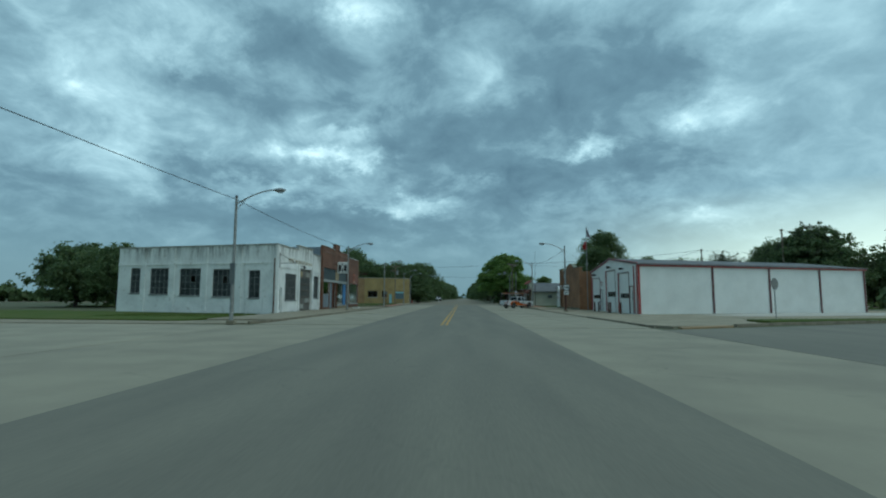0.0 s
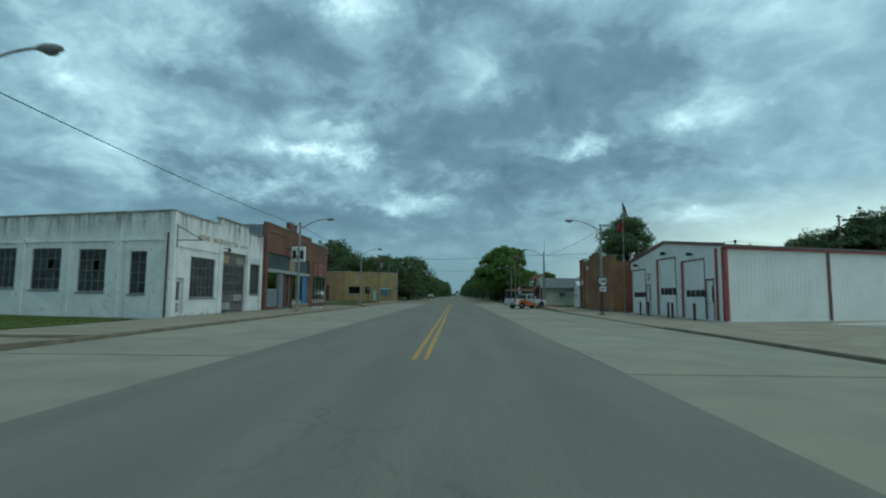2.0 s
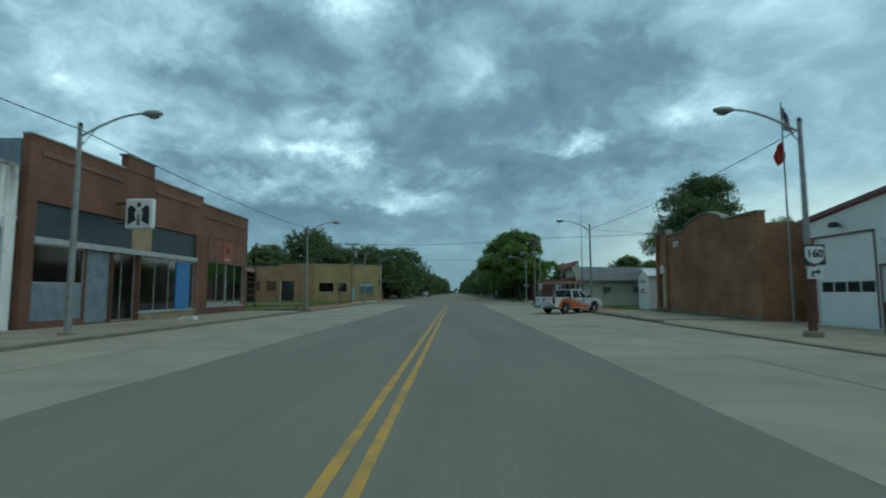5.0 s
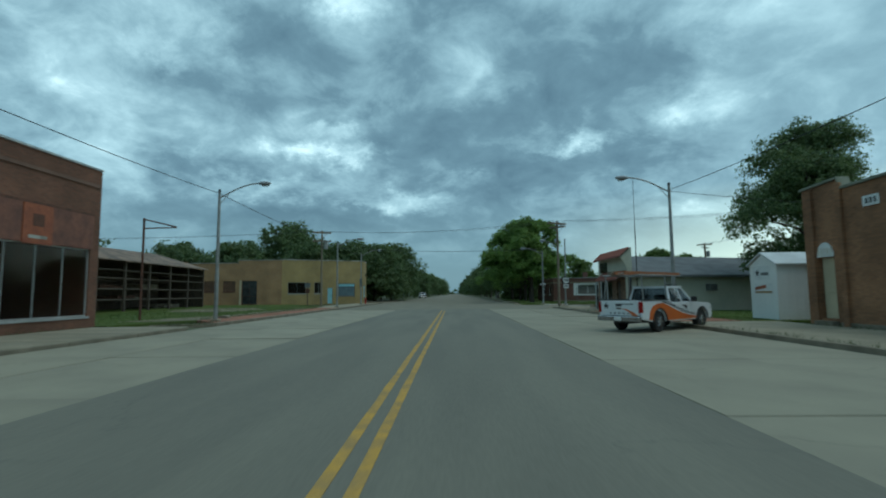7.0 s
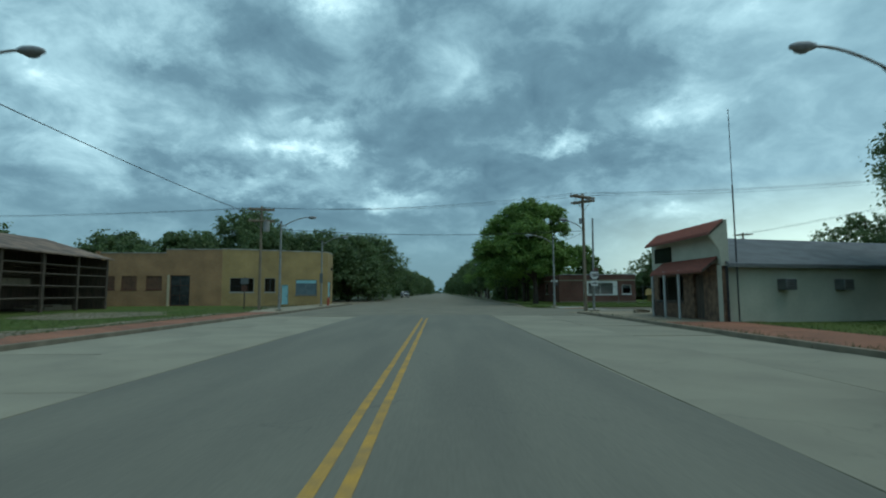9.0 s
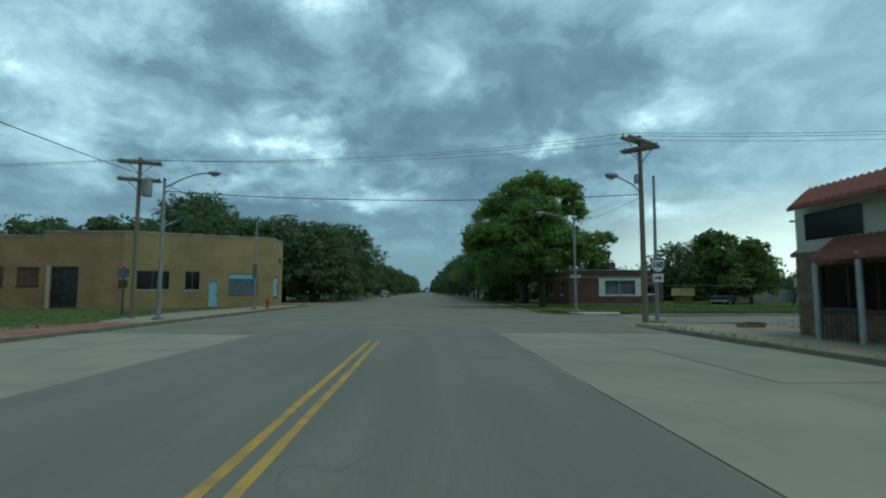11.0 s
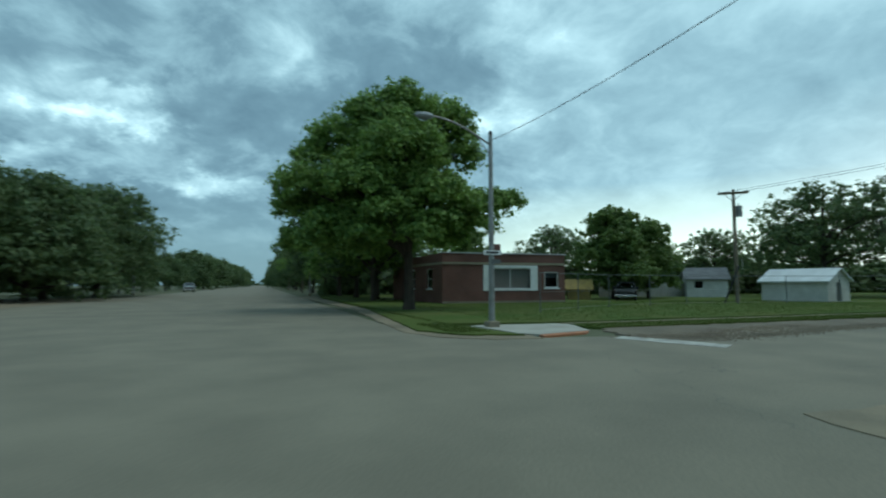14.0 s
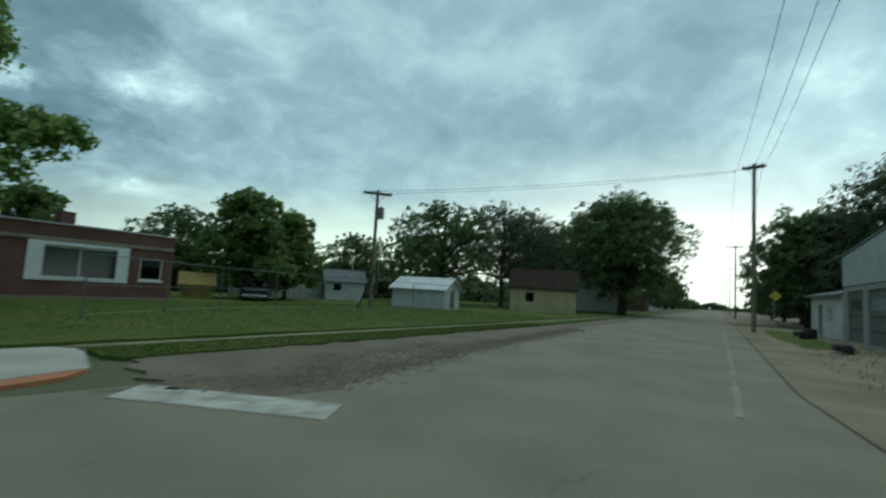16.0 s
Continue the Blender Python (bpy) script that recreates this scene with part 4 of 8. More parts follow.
part("pane", plate(mF, 0.72, 0.35, 1.18, 0.85, -0.148, -0.14), DARKGLASS, ed)
# bracket that once held a sign, on the corner
br = thing("sign_bracket", "empty dark steel sign bracket on the white building corner", "bracket", (-15.4, 41.2, 4.0))
part("bar", rods(((-15.4, 41.15, 3.9), (-15.4, 41.15, 5.2), 0.03), ((-15.4, 41.15, 4.3), (-14.0, 41.15, 4.3), 0.025), ((-15.4, 41.15, 5.1), (-14.0, 41.15, 4.3), 0.02)), DARKMETAL, br)
dp = thing("downpipe", "rusted downpipe on the white building", "pipe", (-15.75, 40.8, 0))
part("pipe", rods(((-15.72, 40.84, 0.0), (-15.72, 40.84, 4.7), 0.05)), RUST, dp)
words("MOLINE", 0.48, facing(-15.485, 44.25, 4.74, 90), FADED, wb, label="faded hand-painted lettering", depth=0.004, bold=0.012, squeeze=0.82)
words("MACHINE SHOP", 0.48, facing(-15.485, 46.75, 4.74, 90), FADED, wb, label="faded hand-painted lettering", depth=0.004, bold=0.012, squeeze=0.8)
words("AND", 0.46, facing(-15.485, 48.62, 4.74, 90), FADED, wb, label="faded hand-painted lettering", depth=0.004, bold=0.006, squeeze=0.75)
for s in range(5):
    part("lettering", plate(mF, 8.4 + s * 0.25, 4.62, 8.58 + s * 0.25, 4.86, 0.006, 0.012), FADED, wb)
for s in (5.75, ):
    part("wall_lamp", rods(((-15.4, 40.9 + s, 4.35), (-15.1, 40.9 + s, 4.35), 0.02), ((-15.1, 40.9 + s, 4.4), (-15.0, 40.9 + s, 4.18), 0.05, 0.13)), DARKMETAL, wb)

# ---- red brick shops ----
rb = thing("brick_store", "dark red brick storefront with aluminium shop windows, vacant", "building", (-15.2, 53.4, 0))
mR, LR = face_frame((-15.2, 53.42), (-15.2, 65.6), (0, 60))
shop_holes = [(0.45, 0.35, 3.0, 3.2), (3.05, 0.15, 4.6, 3.2), (4.65, 0.15, 6.5, 3.2), (6.55, 0.35, 11.6, 3.2), (0.45, 3.45, 11.6, 4.75)]
part("wall", wall(mR, LR, 7.1, shop_holes, thick=0.3), REDBRICK, rb)
part("parapet", plate(mR, 5.2, 7.1, 7.2, 7.75, -0.3, 0.05), REDBRICK, rb)
part("parapet_cap", plate(mR, 5.1, 7.75, 7.3, 7.83, -0.35, 0.1), STAIN, rb)
part("coping", plate(mR, 0, 7.1, 5.1, 7.17, -0.34, 0.05), STAIN, rb)
part("coping", plate(mR, 7.3, 7.1, LR, 7.17, -0.34, 0.05), STAIN, rb)
part("brick_band", plate(mR, 0.5, 6.45, 5.0, 6.62, 0.0, 0.05), BANDBRICK, rb, "paler raised brick band")
part("brick_band", plate(mR, 7.3, 6.45, 11.7, 6.62, 0.0, 0.05), BANDBRICK, rb, "paler raised brick band")
part("lintel", plate(mR, 0.4, 3.2, 11.65, 3.45, -0.05, 0.05), ALUM, rb)
part("transom", plate(mR, 0.5, 3.48, 5.9, 4.72, -0.16, -0.12), TEALPANEL, rb, "dark teal transom panel")
part("transom", plate(mR, 5.95, 3.48, 7.5, 4.72, -0.158, -0.11), PLYWOOD, rb, "bare plywood panel")
part("transom", plate(mR, 7.55, 3.48, 11.55, 4.72, -0.16, -0.12), TEALPANEL, rb, "dark teal transom panel")
part("lower_panel", plate(mR, 0.47, 0.37, 2.98, 1.75, -0.14, -0.09), GREYPANEL, rb)
window(rb, mR, 0.45, 1.76, 3.0, 3.2, 1, 1, ALUM, sill=False, inset=0.12, glass=STOREGLASS)
part("door_panel", plate(mR, 3.08, 0.17, 4.58, 3.18, -0.2, -0.15), GREYPANEL, rb, "tall grey-blue boarded panel")
window(rb, mR, 4.65, 0.15, 6.5, 3.2, 2, 1, ALUM, sill=False, inset=0.3, glass=STOREGLASS, name="glazed_door")
window(rb, mR, 6.55, 0.5, 11.6, 3.2, 4, 1, ALUM, inset=0.12, glass=STOREGLASS)
part("stall_riser", plate(mR, 6.56, 0.1, 11.59, 0.38, -0.05, 0.02), PLYWOOD, rb)
part("blue_panel", plate(mR, 9.75, 0.52, 11.1, 3.1, -0.11, -0.07), BLUETARP, rb, "bright blue door-high board in the shop front")
mR2, LR2 = face_frame((-15.2, 65.62), (-15.2, 72.1), (0, 70))
part("wall", wall(mR2, LR2, 6.75, [(0.8, 0.6, 6.0, 3.35)], thick=0.3), REDBRICK, rb)
part("coping", plate(mR2, 0, 6.75, LR2, 6.83, -0.34, 0.06), ALUM, rb)
part("brick_band", plate(mR2, 0.3, 6.0, 6.3, 6.13, 0.0, 0.05), BANDBRICK, rb)
window(rb, mR2, 0.8, 0.6, 6.0, 3.35, 4, 1, ALUM, glass=STOREGLASS, inset=0.1)
part("fascia", plate(mR2, 0.7, 3.36, 6.05, 4.75, 0.002, 0.06), mat("weathered_red_fascia", (0.21, 0.09, 0.06), (0.14, 0.065, 0.05), 0.85, scale=2, fine=10), rb)
part("frame", plate(mR2, 0.65, 4.75, 6.1, 4.85, 0.002, 0.06), RUST, rb)
part("wall", wall(*face_frame((-15.5, 72.1), (-33, 72.1), (-20, 100)), 6.6, thick=0.3), REDBRICK, rb)
part("wall", wall(*face_frame((-33, 53.6), (-33, 72.1), (-80, 60)), 6.6, thick=0.3), REDBRICK, rb)
part("wall", wall(*face_frame((-15.55, 53.42), (-33, 53.42), (-20, 0)), 6.95, thick=0.3, z0=5.0), GREYPANEL, rb, "grey sheet-clad upper side wall")
part("roof", polygon([(-15.5, 53.7), (-15.5, 71.9), (-32.7, 71.9), (-32.7, 53.7)], 5.6, 5.8), TARROOF, rb)
part("floor", polygon([(-15.5, 53.7), (-15.5, 71.9), (-32.7, 71.9), (-32.7, 53.7)], 0.02, 0.12), INTERIOR, rb)
part("partition", bx(-20.2, 53.8, 0.12, -20, 71.8, 5.5), INTERIOR, rb)
osn = thing("wall_sign", "small orange sign board on the brick shop front", "sign", (-15.1, 68.9, 3.8))
part("board", plate(mR2, 2.6, 3.3, 3.9, 4.75, 0.065, 0.10), ORANGESIGN, osn)
part("mark", plate(mR2, 2.85, 3.5, 3.65, 3.62, 0.102, 0.106), STAIN, osn)
part("mark", plate(mR2, 3.0, 3.95, 3.5, 4.4, 0.102, 0.106), RUST, osn)
tyr = thing("wheel_display", "white ring leaning inside the shop window", "ring", (-15.7, 68.0, 1.3))
bmr = tube([(-15.75, 67.3 + 0.42 * math.cos(k * math.tau / 20), 1.75 + 0.42 * math.sin(k * math.tau / 20)) for k in range(21)], 0.06)
part("ring", bmr, SIGNWHITE, tyr)
# projecting square sign with a plain emblem
sg = thing("hanging_sign", "white square projecting sign with a black emblem", "sign", (-14.2, 58.1, 4.2))
part("board", bx(-14.75, 57.95, 4.25, -13.5, 58.2, 5.6, bevel=0.05), SIGNWHITE, sg)
for sgn in (-1, 1):
    cx = -14.125
    part("emblem", prism([(cx + sgn * 0.48, 4.42), (cx + sgn * 0.12, 4.62), (cx + sgn * 0.2, 4.95), (cx + sgn * 0.12, 5.12), (cx + sgn * 0.34, 5.3), (cx + sgn * 0.48, 5.2)], 57.93, 57.948), SIGNBLACK, sg)
part("emblem", bx(-14.2, 57.93, 5.22, -14.05, 57.948, 5.42), SIGNBLACK, sg)
part("emblem", prism([(-14.2, 4.4), (-14.05, 4.4), (-14.09, 4.9), (-14.16, 4.9)], 57.93, 57.948), SIGNBACK, sg)
for z in (4.5, 5.4):
    part("bracket", rods(((-15.2, 58.08, z), (-14.7, 58.08, z), 0.04)), DARKMETAL, sg)

# ---- empty sign frame and open timber shed on the vacant lot ----
ys = thing("empty_signpost", "rusty empty sign post with a triangular arm", "sign post", (-16.8, 77.6, 0))
part("post", rods(((-16.8, 77.6, -0.1), (-16.8, 77.6, 5.6), 0.06)), RUST, ys)
part("arm", rods(((-16.8, 77.6, 5.55), (-15.0, 77.6, 5.1), 0.035), ((-16.8, 77.6, 5.05), (-15.0, 77.6, 5.08), 0.035)), RUST, ys)
os_ = thing("open_shed", "long open-fronted timber shed with a rusty brown roof", "shed", (-32, 96, 0))
bmr = bmesh.new()
# roof falls from a rear ridge to the front eave
for pts in ([(-27.0, 78, 4.35), (-28.8, 108.7, 4.35), (-35, 108.7, 6.2), (-35, 78, 6.2)], [(-35, 78, 6.2), (-35, 108.7, 6.2), (-43, 108.7, 4.2), (-43, 78, 4.2)]):
    lo = [bmr.verts.new(p) for p in pts]
    hi = [bmr.verts.new((p[0], p[1], p[2] + 0.1)) for p in pts]
    bmr.faces.new(lo[::-1])
    bmr.faces.new(hi)
    for i in range(4):
        bmr.faces.new((lo[i], lo[(i + 1) % 4], hi[(i + 1) % 4], hi[i]))
part("roof", bmr, BROWNROOF, os_)
part("back_wall", bx(-42.8, 78, 0, -42.5, 108.7, 4.2), DARKWOOD, os_)
part("inner_wall", bx(-34.6, 78, 0, -34.4, 108.7, 5.8), DARKWOOD, os_)
part("end_wall", bx(-34.6, 77.9, 0, -28.0, 78.1, 4.3), DARKWOOD, os_)
part("end_wall", bx(-42.5, 108.3, 0, -29.2, 108.6, 4.25), DARKWOOD, os_)
part("end_gable", prism([(-42.4, 4.25), (-29.3, 4.25), (-35, 6.14)], 108.32, 108.58), DARKWOOD, os_)
for k in range(9):
    y = 78.3 + k * 3.75
    x = -27.4 - 2.0 * (y - 78) / 34
    part("post", bx(x - 0.1, y - 0.1, -0.1, x + 0.1, y + 0.1, 4.4), DARKWOOD, os_)
for z in (1.1, 2.0, 2.9, 3.6):
    bmr = tube([(-27.45, 78.2, z), (-29.2, 108.4, z)], 0.07, 4)
    part("rail", bmr, DARKWOOD, os_)
    bmr = tube([(-31.45, 78.2, z), (-33.2, 108.4, z)], 0.07, 4)
    part("rack", bmr, DARKWOOD, os_)
rng = random.Random(5)
for k in range(26):
    y = rng.uniform(79, 106.5)
    lp = thing("lumber_stack", "stack of old grey boards inside the open shed", "lumber", (-31 - 2 * (y - 78) / 34, y, 0.05 + rng.choice((0, 1.15, 2.05))), group="lumber in the shed")
    h, w = rng.uniform(0.15, 0.6), rng.uniform(0.6, 1.6)
    wood = rng.choice((DARKWOOD, POLEWOOD, RUST))
    for r in range(3):
        o = rng.uniform(-0.15, 0.15)
        part("board", bx(-1.2 + r * 0.8, -w + o, 0, -0.42 + r * 0.8, w + o, h * rng.uniform(0.7, 1.0), bevel=0.02), wood, lp, local=True)

# ---- tan brick corner building ----
tb = thing("corner_building", "one-storey tan brick corner building with blue doors", "building", (-13.3, 123.0, 0))
mT0, LT0 = face_frame((-36.5, 117.4), (-23.35, 118.0), (-20, 60))
th = [(0.9, 1.85, 2.1, 3.3), (2.75, 1.85, 4.35, 3.3), (5.3, 1.85, 6.95, 3.3), (7.8, 0.15, 9.85, 3.35)]
part("parapet", plate(mT0, 7.3, 5.72, LT0, 6.1, -0.25, 0.0), ORANGEBRICK, tb)
part("door_post", plate(mT0, 7.55, 0.0, 7.78, 3.4, 0.002, 0.12), CREAM, tb, "pale painted post beside the door bay")
part("wall", wall(mT0, LT0, 5.72, th), ORANGEBRICK, tb, "orange-brown brick side wall")
for s0, z0, s1, z1 in th[:3]:
    window(tb, mT0, s0, z0, s1, z1, 3, 2, RUST, glass=mat("brown_boarding", (0.16, 0.085, 0.05), (0.10, 0.06, 0.04), 0.85, scale=2, fine=10), label="old brown boarded window")
window(tb, mT0, *th[3], 2, 3, RUST, glass=DUSTGLASS, label="boarded brown door bay")
mT, LT = face_frame((-23.35, 118.0), (-13.2, 123.0), (0, 100))
th = [(0.8, 1.55, 3.25, 3.1), (4.35, 1.55, 5.5, 3.1), (6.2, 0.15, 6.9, 2.35), (7.7, 1.2, 10.1, 2.95)]
part("wall", wall(mT, LT, 6.15, th, s0=0.01), TANBRICK, tb, "yellow-tan brick front wall")
part("coping", plate(mT, 0, 6.15, LT, 6.25, -0.3, 0.05), STAIN, tb)
part("coping", plate(mT0, 7.25, 6.1, LT0, 6.2, -0.3, 0.05), STAIN, tb)
part("coping", plate(mT0, 0, 5.72, 7.25, 5.82, -0.3, 0.05), STAIN, tb)
window(tb, mT, *th[0], 2, 1, GREYBOARD)
window(tb, mT, *th[1], 2, 1, GREYBOARD)
bd = part("door", plate(mT, th[2][0] + 0.01, 0.16, th[2][2] - 0.01, 2.34, -0.16, -0.1), BLUEPAINT, tb, "light blue door")
part("handle", plate(mT, th[2][2] - 0.14, 1.0, th[2][2] - 0.08, 1.15, -0.1, -0.05), CHROME, bd)
ww = window(tb, mT, *th[3], 2, 1, SIGNBACK, glass=BLIND, label="wide grey-blue window with a light blue top band")
part("top_band", plate(mT, th[3][0] + 0.06, th[3][3] - 0.42, th[3][2] - 0.06, th[3][3] - 0.06, -0.095, -0.06), BLUEPAINT, ww, "light blue painted band")
mT2, LT2 = face_frame((-13.2, 123.0), (-13.4, 126.6), (0, 110))
part("wall", wall(mT2, LT2, 6.15, [(0.5, 0.9, 2.3, 2.75)], s0=0.01), TANBRICK, tb, "yellow-tan brick corner wall")
part("coping", plate(mT2, 0, 6.15, LT2, 6.25, -0.3, 0.05), STAIN, tb)
bo2 = window(tb, mT2, 0.5, 0.9, 2.3, 2.75, 1, 1, TRIM_AND_SHADE, glass=BLUEPAINT, bar=0.07, inset=0.06, label="opening boarded over in light blue")
part("notice", plate(mT2, 1.6, 1.55, 2.0, 2.2, -0.05, -0.03), GREYPANEL, bo2)
part("wall_bracket", plate(mT2, 2.3, 4.1, 2.5, 4.5, 0.0, 0.12), DARKMETAL, tb)
part("wall", wall(*face_frame((-13.42, 126.8), (-20, 140), (0, 140)), 6.1), TANBRICK, tb)
part("wall", wall(*face_frame((-36.5, 117.6), (-40, 140), (-80, 120)), 5.8), ORANGEBRICK, tb)
part("wall", wall(*face_frame((-40, 140), (-20, 140), (-30, 180)), 5.8), ORANGEBRICK, tb)
part("roof", polygon([(-36.3, 117.8), (-23.4, 118.4), (-13.6, 123.3), (-13.8, 126.7), (-20.2, 139.7), (-39.6, 139.7)], 5.2, 5.4), TARROOF, tb)
part("pier", prism([(-37.2, 0), (-36.4, 0), (-36.4, 5.9), (-36.0, 5.9)], 117.2, 117.6), ORANGEBRICK, tb)

np2 = thing("sign_post", "dark weathered post with small sign plates before the tan building", "sign post", (-16.4, 106.5, 0.1))
part("post", rods(((-16.4, 106.5, 0.0), (-16.4, 106.5, 2.8), 0.06, 0.05)), DARKWOOD, np2)
part("plate", bx(-16.72, 106.43, 2.2, -16.08, 106.46, 2.7), SIGNBACK, np2)
part("plate", bx(-16.65, 106.43, 1.6, -16.15, 106.46, 2.05), RUST, np2)

# ---- metal garage ----
ga = thing("fire_garage", "pale steel-clad garage with red trim and three overhead doors", "building", (15, 42.9, 0))
mG, LG = face_frame((15, 42.9), (15, 58.0), (0, 50))
slope = 0.3
u = Vector((1, slope)).normalized()
SIDE_L = 25.8
BK = (15 + u.x * SIDE_L, 42.9 + u.y * SIDE_L)
mGs, LGs = face_frame((15, 42.9), BK, (20, 20))
gh = [(1.25, 0.1, 2.05, 2.45), (2.25, 0.1, 5.05, 3.75), (6.2, 0.1, 9.1, 4.15), (10.72, 0.1, 11.42, 2.3), (11.65, 0.1, 14.6, 3.6)]
part("wall", wall(mG, LG, 4.2, [(*h[:3], min(h[3], 4.21)) for h in gh], thick=0.18), METALWALL, ga)
gable = prism([(0, 4.2), (LG, 4.2), (LG, 4.25), (7.9, 5.3), (0, 4.42)], -0.18, 0.0, m=mG)
part("gable", gable, METALWALL, ga)
part("wall", wall(mGs, LGs, 4.2, thick=0.18, s0=0.02), METALWALL, ga)
BK2 = (BK[0] - 2, BK[1] + 15)
part("wall", wall(*face_frame(BK, BK2, (80, 60)), 4.2, thick=0.18), METALWALL, ga)
part("wall", wall(*face_frame((15.2, 58.0), BK2, (20, 90)), 4.2, thick=0.18), METALWALL, ga)
bmr = bmesh.new()
eave = [(14.85, 42.6, 4.3), (BK[0] + 0.2, BK[1] - 0.2, 4.3), (BK[0] - 1, BK[1] + 7.6, 5.35), (14.85, 50.8, 5.35), (14.85, 58.2, 4.3), (BK2[0] + 0.2, BK2[1] + 0.2, 4.3)]
lo = [bmr.verts.new(p) for p in eave]
for f in ((0, 1, 2, 3), (3, 2, 5, 4)):
    bmr.faces.new([lo[i] for i in f])
g = bmesh.ops.extrude_face_region(bmr, geom=bmr.faces[:])
bmesh.ops.translate(bmr, vec=(0, 0, 0.09), verts=[v for v in g["geom"] if isinstance(v, bmesh.types.BMVert)])
part("roof", bmr, SHINGLE, ga)
part("fascia", plate(mGs, -0.1, 4.16, LGs + 0.1, 4.42, 0.03, 0.14), REDTRIM, ga, "red eave trim")
part("fascia", prism([(-0.25, 4.28), (-0.25, 4.48), (7.9, 5.48), (LG + 0.25, 4.46), (LG + 0.25, 4.26), (7.9, 5.28)], 0.03, 0.12, m=mG), REDTRIM, ga, "red gable trim")
for s in (0.0, 0.72, 14.85):
    part("corner_trim", plate(mG, s, 0.1, s + 0.22, 4.25, 0.02, 0.05), REDTRIM, ga, "red corner trim")
for s in (0.0, 7.6, 13.9, 19.9, 25.5):
    part("corner_trim", plate(mGs, s, 0.1, s + 0.2, 4.16, 0.025, 0.06), REDTRIM if s < 1 else TRIM_AND_SHADE, ga, "dark red vertical trim")
for k in range(83):
    s = 0.35 + k * 0.305
    if min(abs(s - q0 - 0.1) for q0 in (0.0, 7.6, 13.9, 19.9, 25.5)) > 0.16:
        part("rib", plate(mGs, s - 0.035, 0.12, s + 0.035, 4.15, 0.002, 0.009), METALWALL, ga)
for n, (s0, z0, s1, z1) in enumerate((gh[1], gh[2], gh[4])):
    d = part("overhead_door", plate(mG, s0 + 0.01, 0.11, s1 - 0.01, z1 - 0.01, -0.14, -0.09), DOORWHITE, ga, "white sectional overhead door")
    rows_ = 6
    hh = (z1 - 0.13) / rows_
    for r in range(rows_):
        if r == 2:
            for c in range(4):
                w = (s1 - s0 - 0.3) / 4
                part("pane", plate(mG, s0 + 0.15 + c * w + 0.04, 0.13 + r * hh + 0.1, s0 + 0.15 + (c + 1) * w - 0.04, 0.13 + (r + 1) * hh - 0.08, -0.088, -0.075), DARKGLASS, d)
        else:
            part("panel", plate(mG, s0 + 0.05, 0.13 + r * hh + 0.02, s1 - 0.05, 0.13 + (r + 1) * hh - 0.02, -0.089, -0.07), DOORWHITE, d)
    part("door_trim_and_shade", plate(mG, s1, 0.1, s1 + 0.26, z1 + 0.05, 0.004, 0.05), REDTRIM, ga, "red door jamb")
    part("door_trim_and_shade", plate(mG, s0 - 0.06, 0.1, s0, z1 + 0.05, 0.004, 0.03), TRIM_AND_SHADE, ga)
    # head trim coloured dark to stand in for the shadow at the door head
    part("door_trim_and_shade", plate(mG, s0, z1, s1, z1 + 0.06, 0.004, 0.03), TRIM_AND_SHADE, ga)
    fl = part("floodlight", bx(14.6, 42.9 + (s0 + s1) / 2 - 0.15, z1 + 0.3 if n != 1 else z1 + 0.25, 14.85, 42.9 + (s0 + s1) / 2 + 0.15, z1 + 0.5, bevel=0.03), DARKMETAL, ga)
    part("bracket", bx(14.84, 42.9 + (s0 + s1) / 2 - 0.04, z1 + 0.33, 15.0, 42.9 + (s0 + s1) / 2 + 0.04, z1 + 0.42), DARKMETAL, fl)
for s0, z0, s1, z1 in (gh[0], gh[3]):
    d = part("door", plate(mG, s0 + 0.03, 0.11, s1 - 0.03, z1 - 0.03, -0.12, -0.07), DOORWHITE, ga, "white steel door")
    part("pane", plate(mG, s0 + 0.2, 1.1, s0 + 0.34, 2.1, -0.069, -0.06), DARKGLASS, d)
    part("handle", plate(mG, s1 - 0.2, 1.0, s1 - 0.1, 1.06, -0.07, -0.02), CHROME, d)
    part("door_trim_and_shade", plate(mG, s0 - 0.06, z1, s1 + 0.06, z1 + 0.07, 0.004, 0.03), TRIM_AND_SHADE, ga)
    for a in (s0 - 0.06, s1):
        part("door_trim_and_shade", plate(mG, a, 0.1, a + 0.06, z1, 0.004, 0.03), TRIM_AND_SHADE, ga)
fs = thing("wall_sign", "small white fire station sign on the garage wall", "sign", (14.95, 53.75, 3.0))
part("board", plate(mG, 10.3, 2.6, 11.3, 3.3, 0.02, 0.06), SIGNWHITE, fs)
words("FIRE", 0.3, facing(14.935, 53.7, 3.1, -90), REDTRIM, fs)
words("DEPT", 0.24, facing(14.935, 53.7, 2.8, -90), REDTRIM, fs)
for y in (44.5, 47.5, 48.1, 51.5, 53.1):
    bo = thing("bollard", "short rusty brown steel bollard before the garage door", "bollard", (14.0, y, 0.1), group="bollards before the garage")
    part("post", rods(((0, 0, -0.1), (0, 0, 0.95), 0.075), n=12), RUST, bo, local=True)

